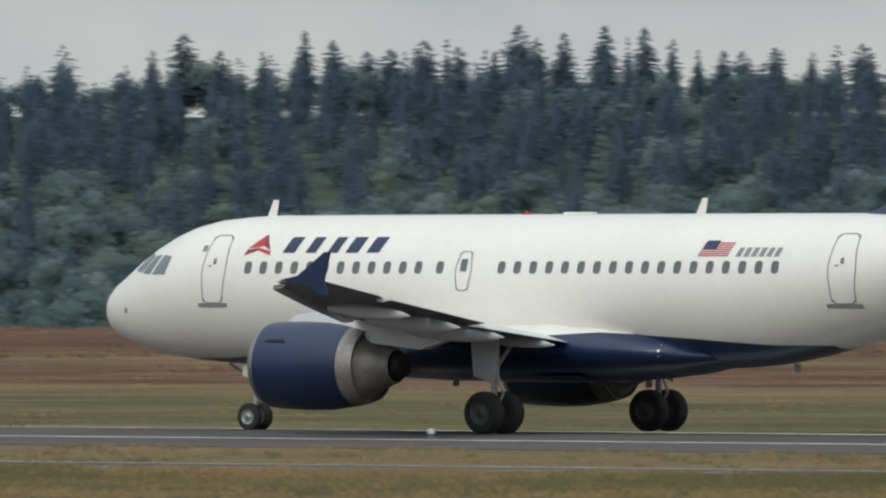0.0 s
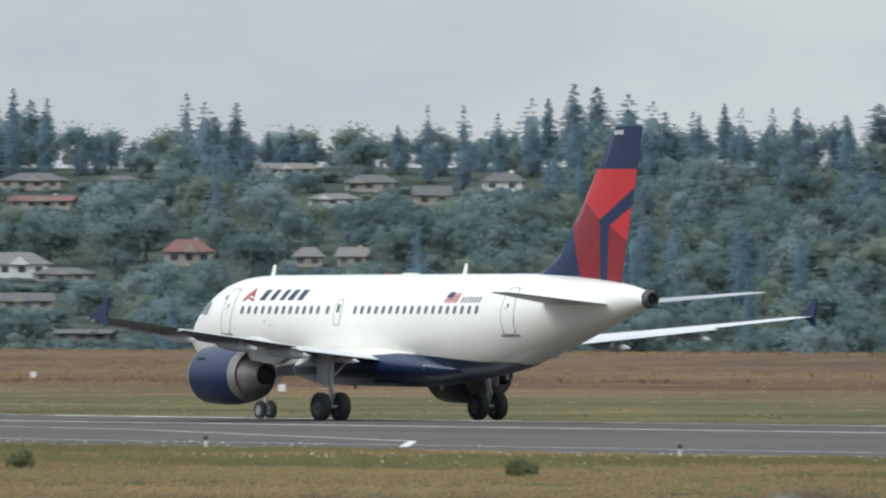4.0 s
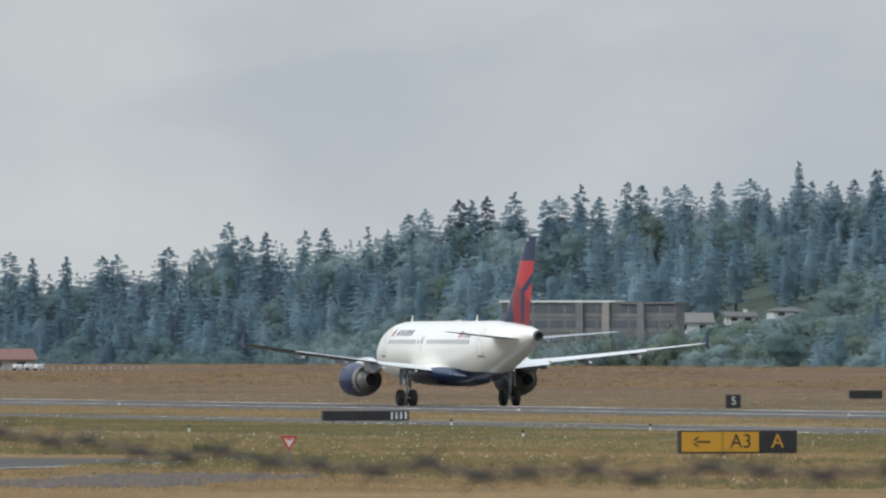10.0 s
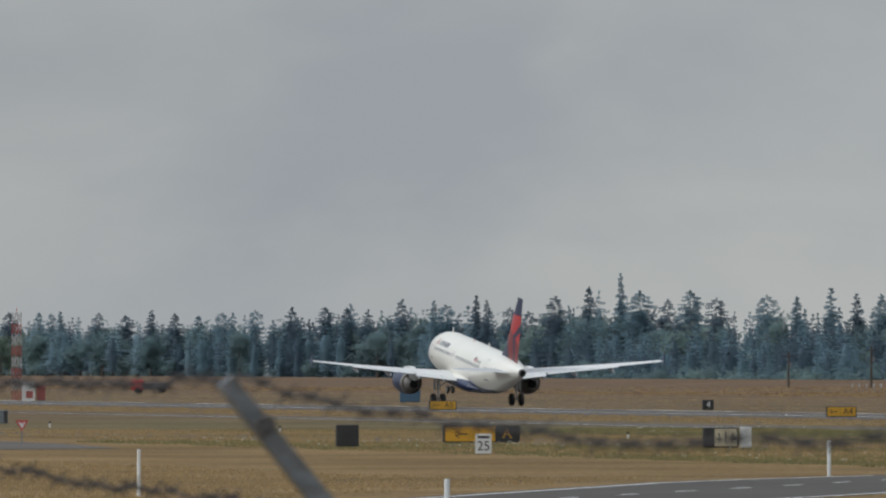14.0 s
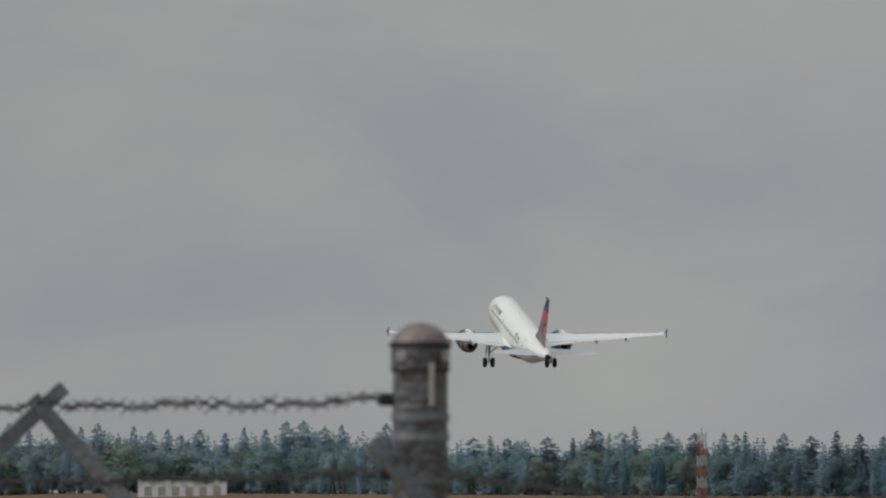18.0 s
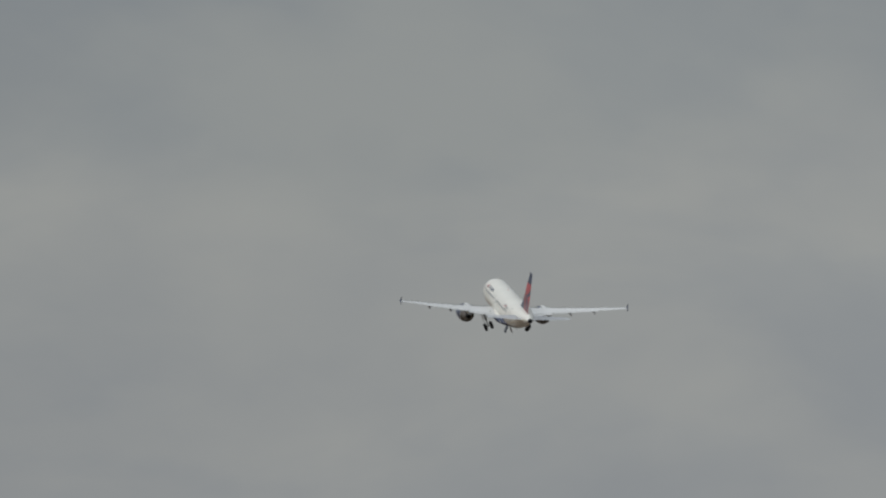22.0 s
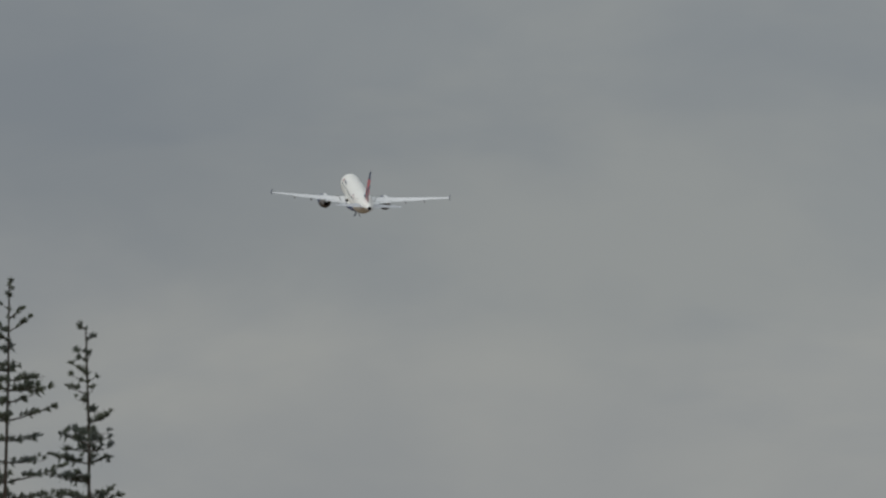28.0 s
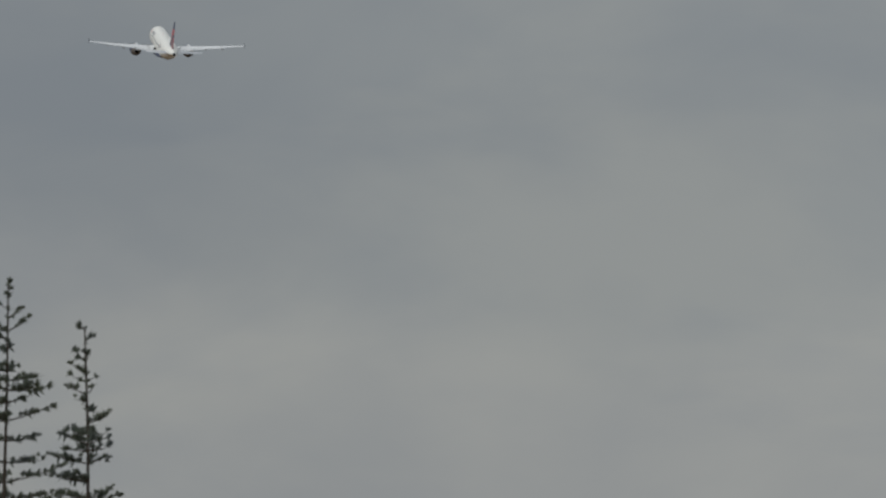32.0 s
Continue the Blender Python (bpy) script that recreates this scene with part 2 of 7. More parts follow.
    bp.inputs["Strength"].default_value, bp.inputs["Distance"].default_value = 0.8, 0.3
    l.new(n3.outputs[0], bp.inputs["Height"])
    l.new(bp.outputs[0], b.inputs["Normal"])
    return m


WHITE = mat("white_paint", (0.81, 0.785, 0.710), (0.75, 0.725, 0.655), rough=0.28, scale=0.35, fine=4, coat=0.25)
GREY_SKIN = mat("wing_grey", (0.50, 0.51, 0.52), (0.42, 0.43, 0.44), rough=0.38, scale=0.5, fine=6)
# dark grey; under the wings it is their shade put into the colour
DARK_GREY_AND_SHADE = mat("dark_grey_and_wing_shade", (0.105, 0.108, 0.118), (0.075, 0.078, 0.085), rough=0.5, scale=0.6, fine=6)
NAVY = mat("navy_paint", (0.007, 0.018, 0.058), (0.010, 0.024, 0.072), rough=0.32, scale=0.7, fine=7, coat=0.12)
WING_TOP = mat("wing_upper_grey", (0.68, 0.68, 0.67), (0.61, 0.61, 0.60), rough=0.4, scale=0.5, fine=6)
RED = mat("red_paint", (0.46, 0.024, 0.030), (0.40, 0.021, 0.027), rough=0.3, scale=0.7, fine=7, coat=0.2)
DARK_RED = mat("dark_red_paint", (0.21, 0.014, 0.020), (0.175, 0.013, 0.018), rough=0.3, scale=0.7, fine=7, coat=0.2)
FLAP_PAINT = mat("pale_flap_paint", (0.66, 0.66, 0.65), (0.58, 0.58, 0.57), rough=0.4, scale=0.5, fine=6)
BARE_METAL = mat("bare_metal", (0.42, 0.41, 0.40), (0.28, 0.27, 0.26), rough=0.34, metal=0.9, scale=1.2, fine=9)
HOT_METAL = mat("heat_stained_metal", (0.34, 0.32, 0.295), (0.19, 0.175, 0.165), rough=0.5, metal=0.45, scale=1.6, fine=9)
# the dark of hollows put in as black; also the plug's own black
BLACK = mat("black_and_hollow_shade", (0.012, 0.012, 0.013), rough=0.8)
PANE = mat("cabin_pane", (0.105, 0.11, 0.118), (0.135, 0.14, 0.15), rough=0.12, scale=2)
# the sky's pale reflection is put into this glass colour
COCKPIT = mat("sky_tinted_cockpit_glass", (0.15, 0.18, 0.19), (0.20, 0.23, 0.24), rough=0.08, scale=1.5)
RUST_CAP = mat("rusty_cap", (0.24, 0.185, 0.155), (0.11, 0.09, 0.082), rough=0.45, metal=0.4, scale=12, fine=60, bump=0.3)
OFFICE_GLASS = mat("office_glass", (0.085, 0.10, 0.11), (0.12, 0.135, 0.14), rough=0.15, scale=0.5)
SEAM = mat("door_seam", (0.20, 0.20, 0.20), (0.28, 0.28, 0.28), rough=0.6)
TYRE = mat("tyre_rubber", (0.018, 0.018, 0.019), (0.03, 0.03, 0.03), rough=0.85, scale=4, fine=30, bump=0.2)
RIM = mat("wheel_rim", (0.45, 0.45, 0.44), (0.2, 0.2, 0.2), rough=0.4, metal=0.6, scale=5)
DARK_RIM = mat("brake_dark_rim", (0.10, 0.10, 0.10), (0.05, 0.05, 0.05), rough=0.5, metal=0.4, scale=5)
STRUT = mat("gear_strut", (0.50, 0.50, 0.49), (0.30, 0.30, 0.30), rough=0.4, scale=3)
RUNWAY = mat("runway_asphalt", (0.118, 0.104, 0.094), (0.084, 0.074, 0.067), rough=1.0, scale=0.06, fine=1.5, bump=0.2, spec=0.12)
TAXI = mat("taxiway_asphalt", (0.128, 0.114, 0.103), (0.092, 0.082, 0.074), rough=1.0, scale=0.05, fine=1.1, bump=0.2, spec=0.12)
ROADM = mat("road_asphalt", (0.098, 0.089, 0.082), (0.072, 0.065, 0.060), rough=1.0, scale=0.08, fine=1.7, bump=0.2, spec=0.15)
LINE = mat("white_marking", (0.74, 0.74, 0.72), (0.55, 0.55, 0.53), rough=0.7, scale=0.3, fine=3)
SIGN_Y = mat("sign_yellow", (0.60, 0.32, 0.022), (0.54, 0.28, 0.025), rough=0.5, scale=1)
SIGN_K = mat("sign_black", (0.017, 0.017, 0.018), (0.03, 0.03, 0.03), rough=0.6, scale=2)
SIGN_R = mat("sign_red", (0.20, 0.018, 0.03), (0.15, 0.015, 0.025), rough=0.5, scale=2)
SIGN_W = mat("sign_white", (0.72, 0.72, 0.70), (0.6, 0.6, 0.58), rough=0.5, scale=2)
CREAM = mat("cream_panel", (0.52, 0.46, 0.32), (0.44, 0.38, 0.26), rough=0.6, scale=2)
OCHRE = mat("faded_yellow", (0.36, 0.27, 0.07), (0.28, 0.21, 0.06), rough=0.6, scale=2)
EARTH = mat("stony_earth", (0.13, 0.105, 0.085), (0.085, 0.068, 0.056), rough=1.0, scale=0.5, fine=6, bump=0.3)
FADED_RED = mat("faded_red_paint", (0.34, 0.095, 0.08), (0.27, 0.08, 0.07), rough=0.7, scale=2)
FADED_W = mat("faded_white_paint", (0.42, 0.41, 0.40), (0.33, 0.32, 0.31), rough=0.7, scale=2)
SAFE_RED = mat("safety_red", (0.50, 0.035, 0.03), (0.42, 0.03, 0.03), rough=0.5, scale=2)
ORANGE = mat("orange_lens", (0.75, 0.22, 0.03), (0.6, 0.16, 0.03), rough=0.3, scale=4)
GALV = mat("galvanised_steel", (0.22, 0.235, 0.25), (0.11, 0.12, 0.13), rough=0.5, metal=0.35, scale=9, fine=60, bump=0.25)
WEATHERED = mat("weathered_post", (0.20, 0.20, 0.21), (0.055, 0.053, 0.054), rough=0.42, metal=0.55, scale=14, fine=70, bump=0.4)
RUSTY = mat("rusty_wire", (0.020, 0.018, 0.021), (0.034, 0.029, 0.030), rough=0.8, scale=30)
BARK = mat("bark", (0.075, 0.058, 0.045), (0.04, 0.032, 0.026), rough=0.9, scale=2, fine=20, bump=0.3)
# aerial haze is put into these foliage colours, most in the pale ones
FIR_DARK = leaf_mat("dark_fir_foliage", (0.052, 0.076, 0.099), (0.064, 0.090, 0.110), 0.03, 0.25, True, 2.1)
FIR_HAZE_MID = leaf_mat("blue_hazed_fir_foliage", (0.083, 0.130, 0.157), (0.105, 0.149, 0.174), 0.03, 0.25, True, 2.1)
FIR_HAZE_FAR = leaf_mat("pale_hazed_fir_foliage", (0.124, 0.176, 0.204), (0.146, 0.195, 0.217), 0.03, 0.25, True, 2.1)
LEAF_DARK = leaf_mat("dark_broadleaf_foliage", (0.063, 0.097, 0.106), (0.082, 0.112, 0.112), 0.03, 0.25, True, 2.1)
LEAF_MID = leaf_mat("blue_hazed_broadleaf_foliage", (0.084, 0.122, 0.125), (0.105, 0.138, 0.129), 0.03, 0.25, True, 2.1)
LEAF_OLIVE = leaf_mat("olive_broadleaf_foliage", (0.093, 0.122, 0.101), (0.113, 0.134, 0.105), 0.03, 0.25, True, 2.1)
LEAF_HAZE_PALE = leaf_mat("pale_hazed_broadleaf_foliage", (0.114, 0.154, 0.162), (0.137, 0.170, 0.166), 0.03, 0.25, True, 2.1)
CEDAR = leaf_mat("cedar_needles", (0.042, 0.050, 0.052), (0.066, 0.074, 0.050), 3, 25)
BLADE = leaf_mat("grass_blades", (0.122, 0.092, 0.048), (0.185, 0.130, 0.068), 0.05, 0.9)
GREEN_BLADE = leaf_mat("green_weeds", (0.078, 0.075, 0.036), (0.116, 0.100, 0.050), 0.07, 1.2)
RUSSET_BLADE = leaf_mat("russet_grass", (0.070, 0.039, 0.026), (0.125, 0.078, 0.046), 0.03, 0.5)
SHRUB_LEAF = leaf_mat("weed_leaves", (0.058, 0.068, 0.034), (0.082, 0.088, 0.044), 0.5, 3.0)
PETAL = mat("white_flowers", (0.75, 0.75, 0.70), (0.62, 0.62, 0.5), rough=0.9)
WATERM = mat("river_water", (0.05, 0.07, 0.08), (0.04, 0.06, 0.07), rough=0.08, scale=0.1)
WALL_W = mat("white_siding", (0.66, 0.65, 0.62), (0.55, 0.54, 0.52), rough=0.8, scale=0.5)
WALL_T = mat("tan_siding", (0.36, 0.32, 0.27), (0.28, 0.25, 0.22), rough=0.8, scale=0.5)
WALL_B = mat("brown_siding", (0.16, 0.15, 0.14), (0.12, 0.115, 0.11), rough=0.8, scale=0.5)
ROOF_G = mat("grey_shingles", (0.135, 0.135, 0.135), (0.095, 0.095, 0.095), rough=0.9, scale=0.8, fine=6)
ROOF_T = mat("tan_shingles", (0.20, 0.185, 0.17), (0.15, 0.14, 0.13), rough=0.9, scale=0.8, fine=6)
ROOF_R = mat("red_roof", (0.205, 0.105, 0.09), (0.155, 0.08, 0.07), rough=0.85, scale=0.8, fine=6)
WINDOW = mat("house_window", (0.03, 0.035, 0.045), (0.06, 0.065, 0.07), rough=0.1, scale=1)
YELLOW = mat("yellow_vehicle_paint", (0.62, 0.55, 0.06), (0.55, 0.48, 0.05), rough=0.3, coat=0.4)
CAR_W = mat("pale_vehicle_paint", (0.58, 0.58, 0.55), (0.5, 0.5, 0.48), rough=0.3, coat=0.4)
BLUEM = mat("faded_blue_paint", (0.045, 0.10, 0.16), (0.035, 0.08, 0.13), rough=0.6, scale=1.5)
CONCRETE = mat("pale_concrete", (0.24, 0.235, 0.225), (0.15, 0.145, 0.14), rough=0.85, scale=0.4)
GRASSLAND = ground_mat()


# ---- building blocks ----
def mesh(name, verts, faces, mats, parent=None, smooth=False, label="", index=None):
    me = bpy.data.meshes.new(name)
    me.from_pydata([tuple(v) for v in verts], [], faces)
    for m in (mats if isinstance(mats, (list, tuple)) else [mats]):
        me.materials.append(m)
    if smooth:
        me.polygons.foreach_set("use_smooth", [True] * len(me.polygons))
        me.set_sharp_from_angle(angle=radians(50))
    if index is not None:
        me.polygons.foreach_set("material_index", index)
    ob = new(name, me)
    if parent:
        ob.parent = parent
    if label:
        ob["label"] = label
    return ob


def part(name, bm, material, parent, label="", smooth=False):
    me = bpy.data.meshes.new(name)
    if smooth:
        for fc in bm.faces:
            fc.smooth = True
    bm.normal_update()
    bm.to_mesh(me)
    bm.free()
    if smooth:
        me.set_sharp_from_angle(angle=radians(50))
    for m in (material if isinstance(material, (list, tuple)) else [material]):
        me.materials.append(m)
    ob = new(name, me)
    if parent:
        ob.parent = parent
    if label:
        ob["label"] = label
    return ob


def block(bm, cx, cy, cz, sx, sy, sz, m=None, bevel=0.0):
    """A box with slightly rounded edges, added to bm."""
    got = bmesh.ops.create_cube(bm, size=1.0)
    vs = got["verts"]
    bmesh.ops.scale(bm, vec=(sx, sy, sz), verts=vs)
    if bevel:
        ed = list({e for v in vs for e in v.link_edges})
        res = bmesh.ops.bevel(bm, geom=ed, offset=bevel, segments=1, affect="EDGES")
        vs = list({v for fc in res["faces"] for v in fc.verts} | {v for v in vs if v.is_valid})
    bmesh.ops.translate(bm, vec=(cx, cy, cz), verts=vs)
    if m is not None:
        bmesh.ops.transform(bm, matrix=m, verts=vs)
    return vs


def rod(bm, a, b, r0, r1=None, n=10):
    """A round bar from a to b."""
    a, b = Vector(a), Vector(b)
    d = b - a
    got = bmesh.ops.create_cone(bm, cap_ends=True, segments=n, radius1=r0, radius2=r0 if r1 is None else r1, depth=d.length)
    bmesh.ops.transform(bm, matrix=Matrix.Translation((a + b) / 2) @ d.to_track_quat("Z", "Y").to_matrix().to_4x4(), verts=got["verts"])
    return got["verts"]


def box_part(name, c, s, material, parent, bevel=0.0, label="", m=None):
    bm = bmesh.new()
    block(bm, *c, *s, m=m, bevel=bevel)
    return part(name, bm, material, parent, label)


def rod_part(name, a, b, r0, material, parent, r1=None, n=12, label=""):
    bm = bmesh.new()
    rod(bm, a, b, r0, r1, n)
    return part(name, bm, material, parent, label, smooth=True)


def thing(name, m, label, category, group="", kind=""):
    ob = new(name)
    ob.matrix_world = m
    ob.empty_display_size = 0.2
    return tagged(ob, label, category, group, kind)


def lettering(text, size, material, parent, x, y, z, name="lettering", label=""):
    """Flat letters, 3 mm thick, that face -y, centred on x, z."""
    cu = bpy.data.curves.new(name, "FONT")
    cu.body, cu.size, cu.align_x, cu.align_y, cu.extrude = text, size, "CENTER", "CENTER", 0.004
    tmp = new("tmp", cu)
    me = bpy.data.meshes.new_from_object(tmp.evaluated_get(bpy.context.evaluated_depsgraph_get()))
    bpy.data.objects.remove(tmp)
    bpy.data.curves.remove(cu)
    me.transform(pose(0, 0, 0, 90))
    me.materials.clear()
    me.materials.append(material)
    ob = new(name, me)
    ob.location = (x, y, z)
    ob.parent = parent
    if label:
        ob["label"] = label
    return ob


def scatter_mesh(name, templates, places, materials, label, category):
    """Joins many posed copies of a few templates into one mesh. places: template, x, y, z, size, height, turn and, if given, a material for its first slot."""
    vs, fs, ix, ns, off = [], [], [], [], 0
    for k, x, y, z, sx, sz, rz, *tint in places:
        tv, tf, tm, *tn = templates[int(k)]
        c, s = math.cos(rz), math.sin(rz)
        v = np.empty_like(tv)
        v[:, 0] = (tv[:, 0] * c - tv[:, 1] * s) * sx + x
        v[:, 1] = (tv[:, 0] * s + tv[:, 1] * c) * sx + y
        v[:, 2] = tv[:, 2] * sz + z
        vs.append(v)
        fs.append(tf + off)
        ix.append(np.where(tm == 0, tint[0], tm) if tint else tm)
        if tn:
            q = np.array(tn[0])
            q[:, 0], q[:, 1] = tn[0][:, 0] * c - tn[0][:, 1] * s, tn[0][:, 0] * s + tn[0][:, 1] * c
            ns.append(q)
        off += len(tv)
    v, f, m = np.concatenate(vs), np.concatenate(fs), np.concatenate(ix)
    me = bpy.data.meshes.new(name)
    me.vertices.add(len(v))
    me.vertices.foreach_set("co", v.astype(np.float32).ravel())
    me.loops.add(f.size)
    me.loops.foreach_set("vertex_index", f.astype(np.int32).ravel())
    me.polygons.add(len(f))
    me.polygons.foreach_set("loop_start", np.arange(0, f.size, 3, dtype=np.int32))
    me.polygons.foreach_set("material_index", m.astype(np.int32))
    if ns:
        me.attributes.new("round", "FLOAT_VECTOR", "POINT").data.foreach_set("vector", np.concatenate(ns).astype(np.float32).ravel())
    for q in materials:
        me.materials.append(q)
    me.update(calc_edges=True)
    return tagged(new(name, me), label, category, kind="stuff")


# bearing from the viewing bank (degrees from the runway heading) and height of the treetop above the runway (m)
SKYLINE = []
SKYLINE += [(51.50, 50.0), (51.88, 50.9), (52.03, 55.8), (52.18, 59.6), (52.35, 55.8), (52.55, 55.2), (52.75, 59.6), (52.88, 57.7), (53.04, 55.8), (53.15, 55.6), (53.31, 57.7), (53.47, 56.5), (53.64, 55.2), (53.76, 61.6), (53.84, 58.4), (53.97, 59.6), (54.16, 60.9), (54.35, 61.2), (54.48, 58.4), (54.60, 55.5), (54.72, 55.8), (54.81, 55.2), (54.96, 56.4), (55.14, 55.1), (55.37, 57.1)]
SKYLINE += [(45.41, 50.4), (45.63, 47.5), (45.78, 50.4), (45.95, 43.7), (46.20, 47.1), (46.28, 50.0), (46.47, 50.7), (46.66, 50.7), (46.82, 58.1), (46.97, 53.9), (47.21, 49.7), (47.34, 45.6), (47.59, 45.6), (47.80, 52.0), (47.95, 57.7), (48.09, 55.8), (48.18, 53.2), (48.36, 60.6), (48.47, 54.5), (48.65, 53.2), (48.74, 53.9), (48.85, 50.7)]
SKYLINE += [(39.85, 47.2), (39.98, 50.4), (40.09, 52.9), (40.41, 52.0), (40.59, 47.2), (40.79, 47.8), (40.99, 46.6), (41.11, 46.6), (41.34, 51.7), (41.50, 47.8), (41.68, 51.0), (42.00, 52.3), (42.22, 58.7), (42.50, 52.9), (42.63, 55.5), (42.74, 51.0), (42.87, 52.3), (43.31, 48.5), (43.55, 46.5)]
SKYLINE += [(37.52, 53.7), (37.60, 50.1), (37.68, 56.5), (37.76, 53.7), (37.84, 54.8), (38.00, 54.2), (38.11, 51.8), (38.27, 49.3), (38.32, 52.5), (38.47, 50.5), (38.60, 53.4), (38.71, 52.9), (38.80, 45.4), (38.91, 42.5), (39.01, 44.2), (39.08, 47.4), (39.16, 48.6), (39.24, 50.4), (39.33, 48.9), (39.41, 48.6), (39.52, 45.4), (39.64, 53.8), (39.76, 43.5)]
SKYLINE += [(31.28, 45.7), (31.36, 44.4), (31.44, 39.9), (31.52, 41.8), (31.63, 39.9), (31.74, 43.5), (31.83, 49.5), (31.93, 52.4), (32.08, 46.3), (32.19, 47.8), (32.29, 45.0), (32.41, 43.5), (32.55, 45.0), (32.69, 47.3), (32.81, 46.3), (32.92, 45.6), (33.05, 43.1), (33.17, 44.4), (33.31, 46.3)]
SKYLINE += [(27.88, 51.6), (27.99, 49.1), (28.53, 51.0), (28.67, 55.1), (28.77, 52.9), (28.93, 49.1), (29.16, 51.9), (29.39, 58.0), (29.48, 58.0), (29.63, 52.3), (29.73, 58.7), (30.01, 51.6), (30.13, 49.7), (30.37, 52.3), (30.50, 47.4), (30.65, 56.1), (30.77, 56.4), (30.88, 55.8), (30.96, 52.9), (31.04, 53.5), (31.34, 45.9), (31.54, 42.7), (31.81, 49.0)]
SKYLINE += [(24.82, 55.2), (24.97, 50.5), (25.19, 55.0), (25.34, 48.8), (25.44, 50.1), (25.72, 52.7), (25.92, 46.0), (26.00, 49.9), (26.12, 51.2), (26.30, 55.2), (26.24, 55.4), (26.41, 52.8), (26.63, 52.2), (26.78, 48.6), (26.96, 53.1), (27.11, 52.8), (27.19, 49.9), (27.45, 50.5), (27.57, 53.7), (27.76, 49.9)]
SKYLINE += [(22.16, 47.3), (22.34, 54.2), (22.45, 51.8), (22.60, 54.5), (22.68, 53.6), (22.74, 52.2), (22.85, 50.2), (22.98, 47.3), (23.31, 48.6), (23.38, 47.1), (23.56, 47.9), (23.70, 47.8), (23.86, 49.0), (24.01, 52.1), (24.14, 53.1), (24.25, 51.4), (24.35, 53.6)]
SKYLINE += [(19.96, 43.5), (20.08, 42.1), (20.16, 44.0), (20.26, 45.7), (20.36, 45.3), (20.50, 45.9), (20.69, 47.4), (20.83, 45.7), (20.93, 48.6), (21.01, 48.9), (21.10, 49.8), (21.15, 48.2), (21.35, 50.1), (21.44, 53.6), (21.56, 53.0), (21.65, 52.5), (21.76, 49.8), (21.87, 51.5), (21.95, 53.0)]
SKYLINE += [(17.87, 34.3), (17.96, 34.0), (18.06, 37.8), (18.14, 38.7), (18.30, 41.1), (18.36, 40.7), (18.43, 41.6), (18.56, 42.2), (18.71, 40.3), (18.77, 41.2), (18.87, 44.3), (18.96, 41.0), (19.09, 44.3), (19.16, 43.5), (19.28, 43.3), (19.36, 43.2), (19.52, 44.0), (19.67, 44.2), (19.75, 41.8), (19.90, 47.7), (20.05, 43.0), (20.28, 45.6)]
SKYLINE += [(14.66, 23.0), (14.90, 23.7), (15.04, 22.8), (15.20, 25.1), (15.32, 23.4), (15.44, 23.3), (15.66, 25.9), (15.74, 24.6), (15.83, 26.9), (16.05, 27.5), (16.18, 29.6), (16.29, 27.6), (16.45, 27.9), (16.62, 28.1), (16.69, 28.4), (16.93, 30.4), (17.07, 29.8), (17.21, 36.3), (17.30, 33.0), (17.39, 33.6), (17.57, 34.2), (17.67, 34.5)]
SKYLINE += [(12.22, 19.6), (12.38, 20.7), (12.49, 21.2), (12.66, 21.9), (12.82, 21.8), (12.94, 22.5), (13.02, 20.7), (13.18, 23.7), (13.33, 23.0), (13.39, 22.1), (13.53, 24.5), (13.69, 21.0), (13.78, 19.7), (13.90, 24.1), (14.06, 26.5), (14.21, 30.2), (14.30, 25.0), (14.43, 22.9), (14.54, 25.3)]
SKYLINE += [(10.50, 19.4), (10.76, 20.3), (10.88, 23.2), (10.99, 22.5), (11.05, 24.0), (11.21, 21.8), (11.33, 21.7), (11.47, 21.6), (11.53, 21.1), (11.75, 21.3), (11.88, 20.2), (12.00, 21.4), (12.11, 20.5), (12.33, 20.6), (12.92, 21.5), (13.58, 22.9)]
SKYLINE += [(10.29, 20.8), (10.37, 21.4), (10.45, 20.7), (10.53, 20.0), (10.64, 20.6), (10.85, 23.4), (10.93, 21.7), (11.57, 21.6)]
SKYLINE += [(7.30, 24.3), (7.43, 25.1), (7.54, 24.3), (7.70, 25.4), (7.82, 26.0), (7.95, 24.2), (8.10, 27.5), (8.20, 24.7), (8.34, 25.5), (8.44, 26.0), (8.52, 27.5), (8.69, 26.4), (8.77, 24.2), (8.85, 25.3), (8.91, 23.1), (9.00, 25.3), (9.12, 23.7), (9.21, 25.7), (9.31, 24.8), (9.41, 27.7), (9.49, 27.6), (9.59, 25.4), (9.67, 26.2), (9.88, 26.6), (10.01, 25.0)]
# houses: bearing, height of the foundation above the runway, width, height, tint
HOUSES = []
HOUSES += [(45.19, -1.3, 19.3, 6.7, "b", 2310), (45.35, 5.7, 18.8, 4.4, "r", 2382), (45.70, 10.0, 6.8, 2.8, "b", 2428), (45.66, 25.7, 10.8, 4.2, "t", 2590), (40.03, 34.3, 13.7, 3.5, "w", 2684), (40.39, 29.9, 19.6, 3.7, "t", 2636), (40.83, 30.4, 9.8, 3.7, "t", 2642), (41.75, 35.4, 6.3, 2.0, "w", 2694), (42.31, 21.3, 13.0, 3.8, "t", 2546), (43.45, 11.4, 19.3, 3.4, "r", 2442), (39.95, 7.1, 6.7, 5.6, "w", 2398), (42.67, 23.7, 6.0, 1.9, "t", 2572), (28.23, 9.4, 8.1, 5.1, "w", 2428), (28.48, 9.4, 10.7, 4.5, "w", 2428), (28.59, 9.8, 6.8, 2.8, "w", 2430)]
